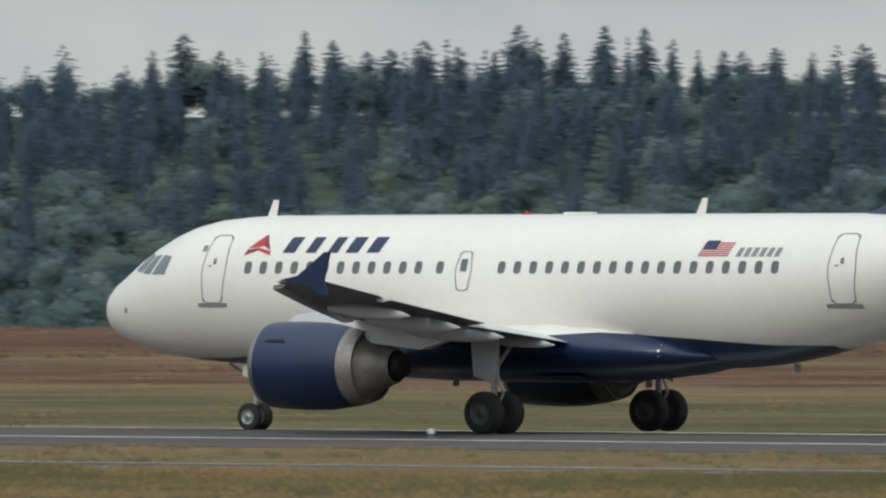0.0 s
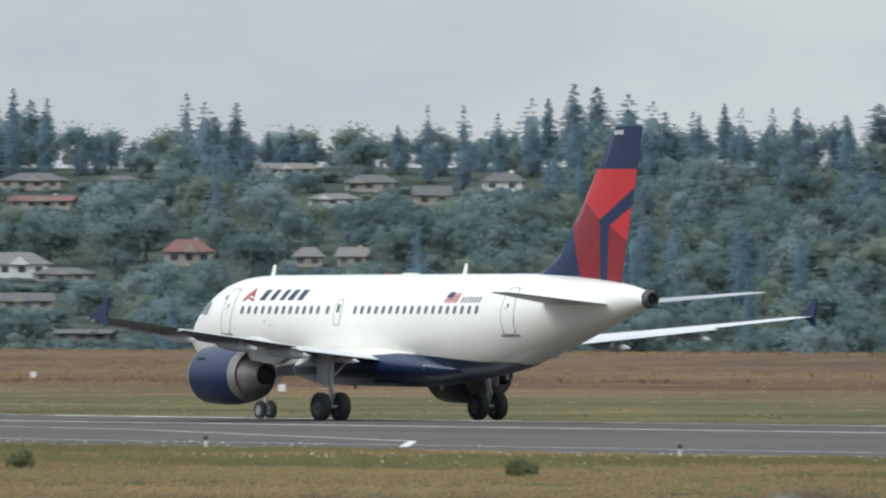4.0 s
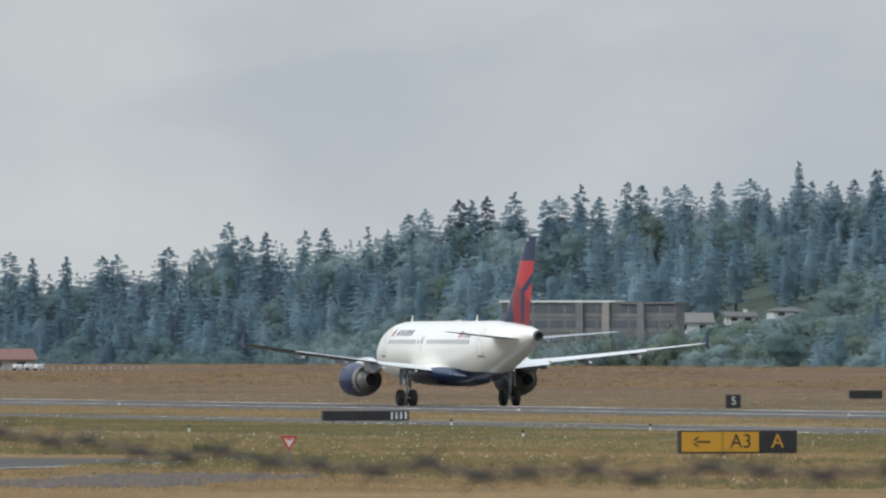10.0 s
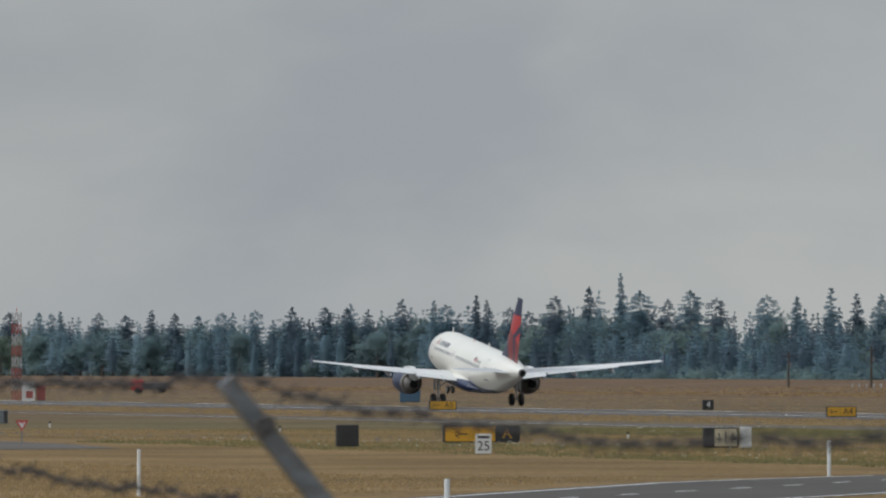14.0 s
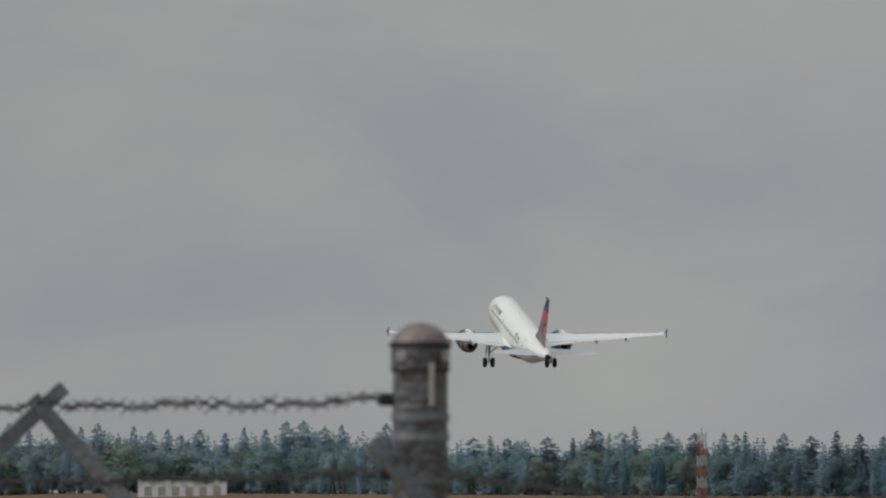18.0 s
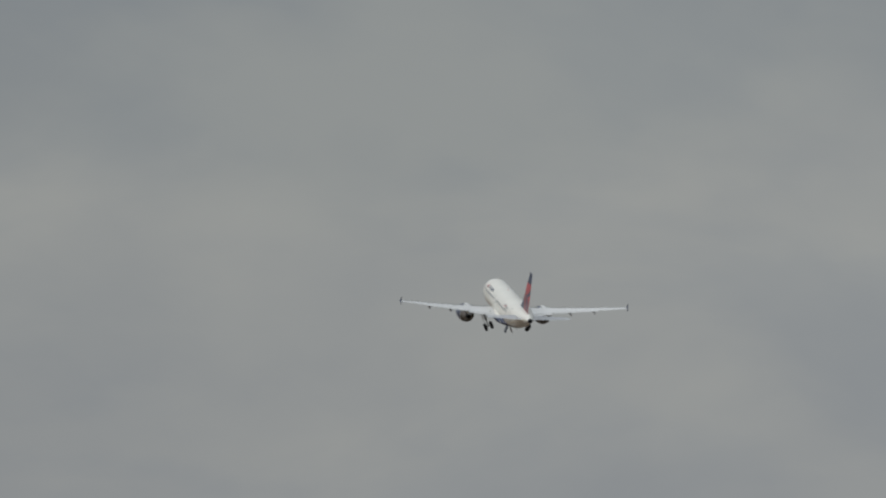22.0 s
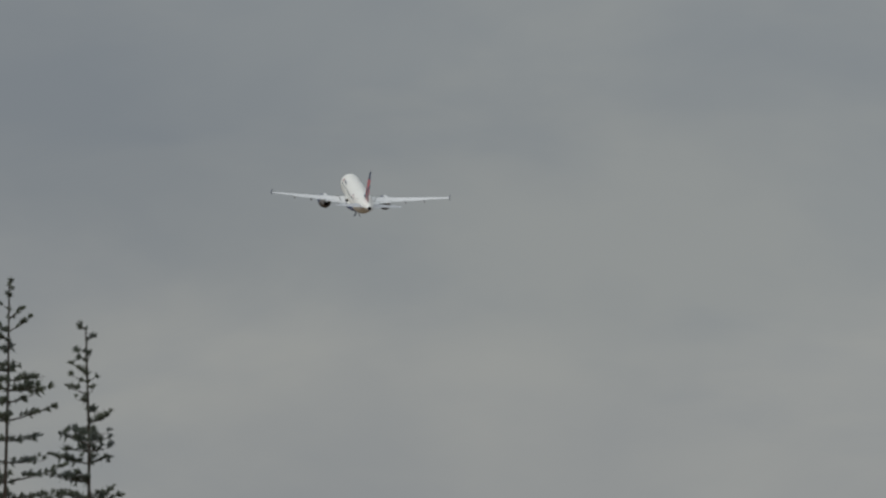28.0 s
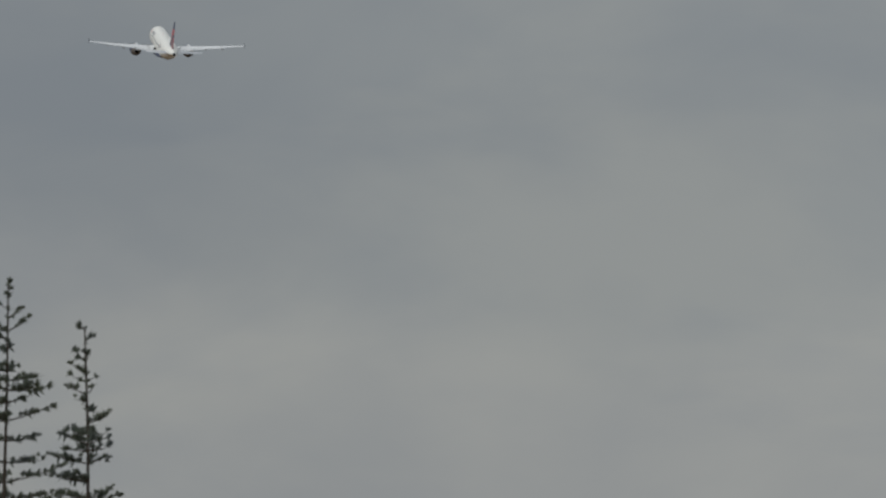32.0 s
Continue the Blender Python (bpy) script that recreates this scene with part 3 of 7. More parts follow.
HOUSES += [(27.79, 6.9, 15.6, 2.7, "b", 2402), (28.08, 17.4, 7.0, 2.6, "t", 2514), (29.03, 26.5, 15.8, 3.9, "w", 2610), (29.08, 32.3, 9.3, 3.5, "t", 2672), (28.51, 25.2, 6.6, 1.0, "w", 2598), (29.99, 29.9, 9.8, 5.2, "w", 2644), (30.32, 32.0, 8.7, 3.0, "t", 2666), (30.44, 32.8, 6.2, 2.2, "w", 2674), (30.98, 32.5, 13.6, 3.5, "t", 2670), (31.02, 27.8, 13.4, 2.7, "r", 2620), (30.89, 12.6, 13.7, 4.8, "w", 2458), (30.53, 11.5, 8.0, 3.6, "t", 2448), (30.52, 7.7, 10.1, 4.5, "t", 2406), (31.12, 11.5, 11.4, 2.8, "t", 2448), (30.94, 5.8, 10.0, 3.3, "t", 2386)]
HOUSES += [(31.38, 32.9, 7.5, 2.5, "w", 2674), (31.70, 15.1, 9.2, 5.1, "r", 2484), (31.22, -0.3, 10.8, 1.9, "b", 2322), (26.63, 29.5, 8.6, 4.7, "w", 2648), (26.08, 23.5, 5.0, 3.1, "r", 2584), (25.52, 17.7, 12.9, 3.5, "t", 2524), (25.51, 10.1, 9.1, 6.8, "t", 2440), (25.17, 9.0, 11.3, 4.5, "t", 2428), (26.70, 18.0, 7.0, 4.7, "t", 2524), (26.75, 11.9, 6.9, 3.0, "t", 2458), (25.19, 3.4, 7.7, 2.2, "b", 2366), (23.12, 33.4, 12.8, 2.6, "t", 2751), (23.65, 32.9, 23.3, 6.1, "b", 2715), (23.09, 7.6, 6.8, 4.3, "t", 2456), (25.43, 15.2, 8.1, 2.6, "t", 2496)]
HOUSES += [(32.16, 35.8, 11.3, 2.8, "w", 2704), (32.57, 32.0, 11.1, 3.5, "t", 2664), (33.19, 32.0, 8.7, 4.0, "w", 2664), (32.39, 28.3, 11.0, 2.7, "w", 2624), (32.85, 28.5, 7.3, 4.2, "t", 2628), (32.27, 14.7, 5.8, 3.9, "t", 2482), (32.49, 14.7, 5.8, 3.9, "t", 2482), (33.07, 3.6, 11.0, 4.9, "t", 2362), (32.69, -2.1, 12.8, 5.3, "t", 2302), (38.95, 32.4, 11.1, 2.5, "t", 2664), (38.56, 28.3, 20.7, 1.9, "w", 2622), (38.37, 27.0, 14.5, 1.9, "t", 2608), (39.20, 28.7, 17.1, 2.4, "w", 2626), (37.74, -3.0, 13.9, 5.1, "b", 2294), (40.82, -4.0, 11.7, 3.7, "w", 2282)]
HOUSES += [(41.38, -3.7, 14.9, 6.4, "w", 2286), (41.19, 9.6, 6.8, 3.9, "t", 2424), (41.51, 5.1, 12.1, 2.8, "t", 2376), (21.08, 32.9, 10.5, 2.9, "t", 2827), (19.62, 9.4, 6.3, 2.5, "w", 2718), (25.14, 5.0, 7.8, 4.4, "w", 2384), (25.03, 10.7, 9.1, 3.4, "w", 2446), (25.16, 13.1, 6.9, 2.8, "t", 2472), (22.90, 18.1, 5.3, 1.9, "w", 2587), (19.39, 7.2, 8.8, 4.5, "w", 2715), (19.84, 10.5, 7.5, 2.3, "w", 2700)]


# ---- ground, river and hill ----
def smooth(a, b, x):
    t = min(max((x - a) / (b - a), 0.0), 1.0)
    return t * t * (3 - 2 * t)


def ridge_range(a):
    """Distance of the skyline trees at a bearing."""
    return float(np.interp(a, [5, 9, 11, 12.5, 14, 17, 20, 24, 56], [4750, 4700, 4300, 3900, 3600, 3200, 2900, 2750, 2750]))


def ridge_height(a):
    return float(np.interp(a, [13, 15, 17, 19, 21, 24, 30, 45, 57], [0, 2, 9, 22, 34, 40, 42, 43, 46]))


def terrain(x, y):
    """Height of the ground: bank by the fence, level airfield, levee, river, wooded hill."""
    z = 2.5 - 0.75 * smooth(1.0, 3.0, x) - 1.75 * smooth(6.0, 45.0, x)
    z -= 0.5 * smooth(268, 296, x)
    if x > 640:
        z += 1.05 * smooth(640, 690, x)
        a, r = math.degrees(math.atan2(x, y)), math.hypot(x, y)
        deep = smooth(11.5, 14.5, a)
        z -= (9.5 * deep + 0.8 * (1 - deep)) * smooth(712, 760, x)
        top = ridge_range(a)
        z += deep * (5.0 + ridge_height(a)) * min(max((r - (top - 520)) / 500, 0.0), 1.0)
        z += 0.3 * (1 - deep) * smooth(800, 840, x)
    return z


gx = [-4000, -1500, -400, -100, -20, -5, 0, 1, 2, 3, 4.5, 6, 12, 20, 30, 45, 100, 200, 262, 268, 272, 276, 280, 284, 288, 292, 296, 310, 400, 500, 600, 640, 655, 670, 690, 700, 712, 724, 736, 748, 760, 800, 840]
gx += [840 + 45 * i for i in range(1, 68)]
gy = [-4000, -1500, -500, -100, 0, 100, 300, 500, 700] + [700 + 45 * i for i in range(1, 97)]
gv = [(x, y, terrain(x, y)) for y in gy for x in gx]
nx = len(gx)
gf = [(j * nx + i, j * nx + i + 1, (j + 1) * nx + i + 1, (j + 1) * nx + i) for j in range(len(gy) - 1) for i in range(nx - 1)]
ground = mesh("ground", gv, gf, GRASSLAND, smooth=True)
tagged(ground, "dry tan and green airfield grass reaching to a wooded hill", "ground", kind="structure")
river = mesh("water", [(755, -3000, -7.5), (3600, -3000, -7.5), (3600, 3300, -7.5), (900, 4200, -7.5)], [(0, 1, 2, 3)], WATERM)
tagged(river, "grey river water behind the levee", "river", kind="structure")


def sheet(name, pts, z, material, label, category, thick=0.03):
    """A paved area: its outline, raised a little, with a real edge."""
    n = len(pts)
    v = [(x, y, z) for x, y in pts] + [(x, y, z - thick - 0.2) for x, y in pts]
    f = [tuple(range(n))] + [(i, i + n, (i + 1) % n + n, (i + 1) % n) for i in range(n)]
    ob = mesh(name, v, f, material)
    return tagged(ob, label, category, kind="structure")


def ribbon(name, pts, width, z, material, parent):
    """A painted line along pts."""
    v, f = [], []
    for i, (x, y) in enumerate(pts):
        a, b = pts[max(i - 1, 0)], pts[min(i + 1, len(pts) - 1)]
        d = Vector((b[0] - a[0], b[1] - a[1])).normalized()
        v += [(x - d.y * width / 2, y + d.x * width / 2, z), (x + d.y * width / 2, y - d.x * width / 2, z)]
    f = [(2 * i, 2 * i + 1, 2 * i + 3, 2 * i + 2) for i in range(len(pts) - 1)]
    return mesh(name, v, f, material, parent)


def crown(x):
    """The runway falls away beyond its crown."""
    return 0.02 - 0.0165 * max(x - 269.0, 0.0)


rx = [240, 269, 291]
runway = mesh("runway", [(x, y, crown(x) - d) for y in (-900, 2600) for d in (0, 0.25) for x in rx],
              [(0, 1, 7, 6), (1, 2, 8, 7), (3, 0, 6, 9), (2, 5, 11, 8)], RUNWAY)
tagged(runway, "long grey asphalt runway with white edge lines", "runway", kind="structure")
for x, w in ((252.2, 0.9), (285.0, 0.9)):
    ribbon("edge_line", [(x, y) for y in range(-900, 2601, 50)], w, crown(x) + 0.015, LINE, runway)
for i in range(-14, 40):
    mesh("centre_dash", [(267.1, i * 61 - 19, 0.035), (268.0, i * 61 - 19, 0.035), (268.0, i * 61 - 19 + 36, 0.035), (267.1, i * 61 - 19 + 36, 0.035)], [(0, 1, 2, 3)], LINE, runway)
for x0, y0, y1 in ((258.0, 470, 520), (256.5, 520, 575), (255.8, 600, 640)):
    mesh("touchdown_bar", [(x0, y0, 0.035), (x0 + 1.2, y0, 0.035), (x0 + 1.2, y1, 0.035), (x0, y1, 0.035)], [(0, 1, 2, 3)], LINE, runway)
near_edge = [(214, -600), (213, 150), (206.5, 232), (206, 362), (201, 405), (198, 470), (197, 560), (199, 700), (203, 1000), (203, 1600)]
far_edge = [(206, 1600), (207, 1100), (211, 700), (217, 480), (217, 420), (216, 244), (219, 166), (220, -600)]
taxiway = sheet("taxiway", near_edge + far_edge, 0.012, TAXI, "weathered grey taxiway beside the runway", "taxiway")
ribbon("edge_line", [(x + 1.2, y) for x, y in near_edge[1:]], 0.3, 0.024, LINE, taxiway)
ribbon("edge_line", [(x - 1.2, y) for x, y in far_edge[::-1][:6]], 0.3, 0.024, LINE, taxiway)
branch = sheet("branch_taxiway", [(199, 432), (191, 475), (177, 505), (166, 545), (151, 600), (141, 680), (121, 800), (134, 810), (154, 700), (167, 640), (186, 600), (199, 575), (199, 500)], 0.008, TAXI,
               "grey branch taxiway curving away", "taxiway")
ribbon("edge_line", [(191.8, 476), (178, 506), (167, 546), (152, 601), (142, 681)], 0.3, 0.02, LINE, branch)
ribbon("lead_off_line", [(190, 512), (196, 530), (201, 556), (202, 590)], 0.5, 0.024, LINE, taxiway)
connector = sheet("connector_taxiway", [(214, 300), (214, 388), (226, 420), (243, 470), (243, 250), (226, 282)], 0.017, TAXI, "grey connector pavement between taxiway and runway", "taxiway")
ribbon("lead_off_line", [(212, 330), (222, 345), (236, 385), (250, 450)], 0.3, 0.03, LINE, connector)
# service road, 14.7 m wide, and the perimeter road that it meets
road = sheet("road", [(48, 262), (84, 337), (101, 371), (113, 395), (128.5, 418), (130, 432), (124, 444), (110.4, 422.2), (105, 412), (81.5, 357), (38, 268)], 0.02, ROADM,
             "dark asphalt service road with white edge lines", "road")
ribbon("edge_line", [(48.8, 263), (84.6, 337.6), (101.4, 371.5), (113.2, 395.6), (127.6, 417.4)], 0.3, 0.032, LINE, road)
ribbon("edge_line", [(40, 269), (82.3, 356.5), (105.6, 411.2), (111, 421.6), (120, 436)], 0.3, 0.032, LINE, road)
for i in range(14):
    t0 = 300 + i * 9.2
    p = [(60.4 + (y - 300) * 0.464, y) for y in (t0, t0 + 3.0)]
    ribbon("centre_dash", p, 0.22, 0.032, LINE, road)
perimeter = sheet("perimeter_road", [(123.2, 587.2), (112.2, 577.2), (97, 592), (60, 640), (75, 725), (113.1, 690.8), (129.7, 667.5), (127.1, 619.1)], 0.014, TAXI, "grey worn pavement where the perimeter road turns", "road")
ribbon("edge_line", [(117, 682), (127.5, 668)], 0.5, 0.026, LINE, perimeter)
strip = sheet("gravel_strip", [(99, 352), (114, 384), (119, 378), (104, 348)], 0.006, EARTH, "rough brown gravel verge beside the road", "verge")


# ---- the airliner: x to its right, y ahead, z up; the origin is under the main wheels ----
def P(st, lat, z):
    return (lat, 16.1 - st, z)


# station from the nose, height of the underside, height of the crown, half width
HULL = [(-0.02, 3.25, 3.36, 0.03), (0.05, 2.98, 3.62, 0.28), (0.22, 2.78, 3.86, 0.50), (0.5, 2.58, 4.09, 0.75), (0.85, 2.45, 4.30, 0.97),
        (1.35, 2.29, 4.63, 1.22), (1.75, 2.18, 4.90, 1.38), (2.15, 2.08, 5.14, 1.51), (2.75, 2.00, 5.44, 1.65), (3.35, 1.95, 5.66, 1.77),
        (4.15, 1.89, 5.83, 1.87), (5.0, 1.84, 5.91, 1.93), (6.0, 1.80, 5.955, 1.965), (7.0, 1.79, 5.95, 1.975), (9.0, 1.79, 5.96, 1.975), (12.0, 1.79, 5.96, 1.975),
        (16.0, 1.79, 5.96, 1.975), (20.0, 1.79, 5.96, 1.975), (21.8, 1.80, 5.96, 1.975), (23.0, 1.90, 5.96, 1.965), (24.2, 2.10, 5.96, 1.93), (25.5, 2.40, 5.955, 1.85),
        (27.0, 2.80, 5.92, 1.68), (28.5, 3.22, 5.85, 1.45), (30.0, 3.64, 5.74, 1.16), (31.2, 3.98, 5.62, 0.90), (32.3, 4.30, 5.47, 0.66), (33.2, 4.54, 5.30, 0.45), (33.62, 4.63, 5.20, 0.36)]
# the fairing under the wing root
FAIR = [(8.9, 1.78, 2.2, 0.6), (9.6, 1.62, 2.55, 1.5), (10.6, 1.50, 2.85, 2.05), (12.0, 1.44, 3.0, 2.32), (14.0, 1.42, 3.20, 2.42), (16.5, 1.42, 3.26, 2.42),
        (18.0, 1.46, 3.12, 2.34), (19.2, 1.54, 2.95, 2.18), (20.2, 1.64, 2.74, 1.95), (21.0, 1.80, 2.42, 1.35), (21.7, 1.96, 2.26, 0.75), (22.3, 2.12, 2.20, 0.2)]


def hull_at(table, st):
    cols = list(zip(*table))
    return [float(np.interp(st, cols[0], cols[k])) for k in (1, 2, 3)]


def skin(table, st, ang, off=0.0):
    """A point of a lofted body at a station; ang from straight down, to its left negative."""
    lo, hi, hw = hull_at(table, st)
    return P(st, math.sin(ang) * (hw + off), (lo + hi) / 2 - math.cos(ang) * ((hi - lo) / 2 + off))


def angle_of(table, st, z):
    lo, hi, _ = hull_at(table, st)
    return math.acos(min(max(((lo + hi) / 2 - z) / ((hi - lo) / 2), -1), 1))


def loft(name, table, material, parent, n=44, sub=4, label=""):
    sts = []
    for (a, *_), (b, *_) in zip(table, table[1:]):
        sts += [a + (b - a) * k / sub for k in range(sub)]
    sts.append(table[-1][0])
    v = [skin(table, s, 2 * math.pi * k / n) for s in sts for k in range(n)]
    f = [(i * n + k, (i + 1) * n + k, (i + 1) * n + (k + 1) % n, i * n + (k + 1) % n) for i in range(len(sts) - 1) for k in range(n)]
    v += [skin(table, sts[0], 0), skin(table, sts[-1], 0)]
    f += [tuple(range(n)), tuple(range((len(sts) - 1) * n, len(sts) * n))[::-1]]
    return mesh(name, v, f, material, parent, smooth=True, label=label)


def patch(name, corners, material, parent, side=-1, off=0.006, nu=6, nv=6, label="", table=HULL):
    """A piece of skin between four corners (station, height), proud of the body by off."""
    (a, b, c, d), v, f = corners, [], []
    for i in range(nu + 1):
        for j in range(nv + 1):
            u, w = i / nu, j / nv
            st = (a[0] * (1 - u) + b[0] * u) * (1 - w) + (d[0] * (1 - u) + c[0] * u) * w
            z = (a[1] * (1 - u) + b[1] * u) * (1 - w) + (d[1] * (1 - u) + c[1] * u) * w
            v.append(skin(table, st, side * angle_of(table, st, z), off))
    for i in range(nu):
        for j in range(nv):
            q = (i * (nv + 1) + j, (i + 1) * (nv + 1) + j, (i + 1) * (nv + 1) + j + 1, i * (nv + 1) + j + 1)
            f.append(q if side < 0 else q[::-1])
    return mesh(name, v, f, material, parent, smooth=True, label=label)


def foil_part(name, rows, material, parent, label="", mats=None, thick=0.12, n=14, offset=(0, 0, 0)):
    """A wing-like body. rows: lateral place, station of the leading edge, chord, height, thickness ratio, nose-down twist."""
    prof = []
    for k in range(n + 1):
        t = (1 - math.cos(math.pi * k / n)) / 2
        prof.append((t, 0.594 * math.sqrt(t) - 0.254 * t - 0.7 * t * t + 0.57 * t ** 3 - 0.21 * t ** 4))
    loop = [(t, h) for t, h in prof] + [(t, -0.75 * h) for t, h in prof[-2:0:-1]]
    m, v, f = len(loop), [], []
    for lat, le, ch, z, th, *twist in rows:
        for t, hh in loop:
            p = P(le + t * ch, lat, z + hh * th * ch + ((t - 0.6) * ch * math.tan(radians(twist[0])) if twist else 0.0))
            v.append((p[0] - offset[0], p[1] - offset[1], p[2] - offset[2]))
    for i in range(len(rows) - 1):
        for k in range(m):
            q = (i * m + k, i * m + (k + 1) % m, (i + 1) * m + (k + 1) % m, (i + 1) * m + k)
            f.append(q)
    f += [tuple(range(m)), tuple(range((len(rows) - 1) * m, len(rows) * m))]
    ob = mesh(name, v, f, material, parent, smooth=True, label=label)
    bm = bmesh.new()
    bm.from_mesh(ob.data)
    bmesh.ops.recalc_face_normals(bm, faces=bm.faces)
    bm.to_mesh(ob.data)
    bm.free()
    ob.data.set_sharp_from_angle(angle=radians(50))
    return ob


def turned(name, prof, material, parent, centre, n=40, label="", caps=False):
    """A body of revolution about the y axis. prof: station, radius."""
    v, f = [], []
    for st, r in prof:
        for k in range(n):
            a = 2 * math.pi * k / n
            p = P(st, centre[0] + math.cos(a) * r, centre[1] + math.sin(a) * r)
            v.append(p)
    for i in range(len(prof) - 1):
        for k in range(n):
            f.append((i * n + k, i * n + (k + 1) % n, (i + 1) * n + (k + 1) % n, (i + 1) * n + k))
    if caps:
        f += [tuple(range(n)), tuple(range((len(prof) - 1) * n, len(prof) * n))]
    ob = mesh(name, v, f, material, parent, smooth=True, label=label)
    return ob


plane = thing("airliner", pose(267.6, 194.2, 0), "white twin-engine jet airliner with navy belly and red tail facets", "airliner")
loft("fuselage", HULL, WHITE, plane)
loft("belly_fairing", FAIR, WHITE, plane, label="white wing root fairing", sub=5)

# navy paint on the underside
def belly(table, bounds, name, off):
    sts = np.linspace(bounds[0][0], bounds[-1][0], 60)
    v, f, n = [], [], 24
    for s in sts:
        a = angle_of(table, s, float(np.interp(s, [b[0] for b in bounds], [b[1] for b in bounds])))
        v += [skin(table, s, -a + 2 * a * k / n, off) for k in range(n + 1)]
    for i in range(len(sts) - 1):
        for k in range(n):
            q = i * (n + 1) + k
            f.append((q, q + 1, q + n + 2, q + n + 1))
    return mesh(name, v, f, NAVY, plane, smooth=True, label="navy painted underside")


belly(HULL, [(3.0, 1.98), (5.0, 2.02), (8.0, 2.2), (12.0, 2.5), (17.0, 2.76), (18.5, 2.74), (20.7, 2.62), (23.5, 2.42), (25.1, 2.42)], "belly_paint", 0.012)
belly(FAIR, [(9.0, 1.95), (10.6, 2.2), (12.0, 2.4), (16.0, 2.62), (18.2, 2.74), (19.6, 2.68), (20.2, 2.74), (21.0, 2.5), (21.7, 2.4), (22.29, 2.4)], "fairing_paint", 0.03)

# cabin windows, doors and markings
def cabin_window(side):
    v, n = [], 14
    for k in range(n):
        a = 2 * math.pi * k / n
        c, s = math.cos(a), math.sin(a)
        v.append((0.0, 0.115 * math.copysign(abs(c) ** 0.6, c), 0.165 * math.copysign(abs(s) ** 0.6, s)))
    v += [(-0.010 * side, p[1] * 1.12, p[2] * 1.09) for p in v[:n]]
    f = [tuple(range(n))] + [(k, (k + 1) % n, n + (k + 1) % n, n + k) for k in range(n)]
    me = bpy.data.meshes.new("window")
    me.from_pydata(v, [], f)
    me.materials.append(PANE)
    me.materials.append(SEAM)
    me.polygons.foreach_set("material_index", [0] + [1] * n)
    return me


for side in (-1, 1):
    data = cabin_window(side)
    sts = [6.26 + 0.5325 * i for i in range(12)] + [12.85] + [14.93 + 0.532 * j for j in range(18)]
    for st in sts:
        ob = new("window", data)
        ob.parent = plane
        a = angle_of(HULL, st, 4.51)
        ob.location = skin(HULL, st, side * a, 0.008)
        ob.rotation_euler = (0, side * (math.pi / 2 - a), 0)

    def rim_line(name, st, w, z0, z1, line, radius, parent):
        """A rounded outline on the skin."""
        v, n = [], 40
        for grow in (0.0, line):
            hw, hh = w / 2 + grow, (z1 - z0) / 2 + grow
            for k in range(n):
                a = 2 * math.pi * (k + 0.5) / n
                c, s = math.cos(a), math.sin(a)
                q = min((hw - radius) / max(abs(c), 1e-6), (hh - radius) / max(abs(s), 1e-6))
                x, zz = c * q + radius * c, s * q + radius * s
                x, zz = max(min(x, hw), -hw), max(min(zz, hh), -hh)
                zc = (z0 + z1) / 2 + zz
                v.append(skin(HULL, st + x, side * angle_of(HULL, st + x, zc), 0.015))
        return mesh(name, v, [(k, (k + 1) % n, n + (k + 1) % n, n + k) for k in range(n)], SEAM, parent)

    def door(name, st, w, z0, z1, sill, label=""):
        leaf = patch(name, [(st - w / 2, z0), (st + w / 2, z0), (st + w / 2, z1), (st - w / 2, z1)], WHITE, plane, side, 0.005, 8, 12, label)
        rim_line("door_seam", st, w, z0, z1, 0.028, 0.12, leaf)
        if sill:
            patch("sill_plate", [(st - w / 2 - 0.12, z0 - 0.12), (st + w / 2 + 0.12, z0 - 0.12), (st + w / 2 + 0.12, z0 - 0.02), (st - w / 2 - 0.12, z0 - 0.02)], SEAM, leaf, side, 0.02, 6, 2)
            patch("door_window", [(st - 0.05, z0 + 1.05), (st + 0.05, z0 + 1.05), (st + 0.05, z0 + 1.2), (st - 0.05, z0 + 1.2)], PANE, leaf, side, 0.018, 2, 2)
            patch("handle", [(st - 0.22, z0 + 0.98), (st - 0.10, z0 + 0.98), (st - 0.10, z0 + 1.02), (st - 0.22, z0 + 1.02)], SEAM, leaf, side, 0.018, 2, 2)
        else:
            patch("door_window", [(st - 0.11, z0 + 0.5), (st + 0.11, z0 + 0.5), (st + 0.11, z0 + 0.83), (st - 0.11, z0 + 0.83)], PANE, leaf, side, 0.018, 2, 2)

    door("front_door", 5.05, 0.81, 3.55, 5.38, True)
    door("rear_door", 26.07, 0.81, 3.55, 5.38, True)
    door("overwing_exit", 13.66, 0.50, 3.9, 4.92, False)
    # two-piece side glazing of the flight deck and the windscreen
    patch("cockpit_window", [(2.17, 4.35), (2.51, 4.32), (2.82, 4.86), (2.53, 4.83)], COCKPIT, plane, side, 0.012)
    patch("cockpit_window", [(2.62, 4.32), (3.16, 4.32), (3.30, 4.81), (2.93, 4.86)], COCKPIT, plane, side, 0.012)
    patch("cockpit_window", [(1.72, 4.42), (2.10, 4.36), (2.46, 4.83), (2.14, 4.92)], COCKPIT, plane, side, 0.012)
    patch("pitot_port", [(1.46, 3.24), (1.58, 3.24), (1.58, 3.40), (1.46, 3.40)], SEAM, plane, side, 0.008, 2, 2)
    patch("service_hatch", [(4.45, 4.95), (4.62, 4.95), (4.62, 5.12), (4.45, 5.12)], SEAM, plane, side, 0.008, 2, 2)
    # the airline's mark and name as plain shapes
    patch("logo_mark", [(6.08, 5.02), (6.62, 5.10), (6.56, 5.40), (6.53, 5.40)], RED, plane, side, 0.008)
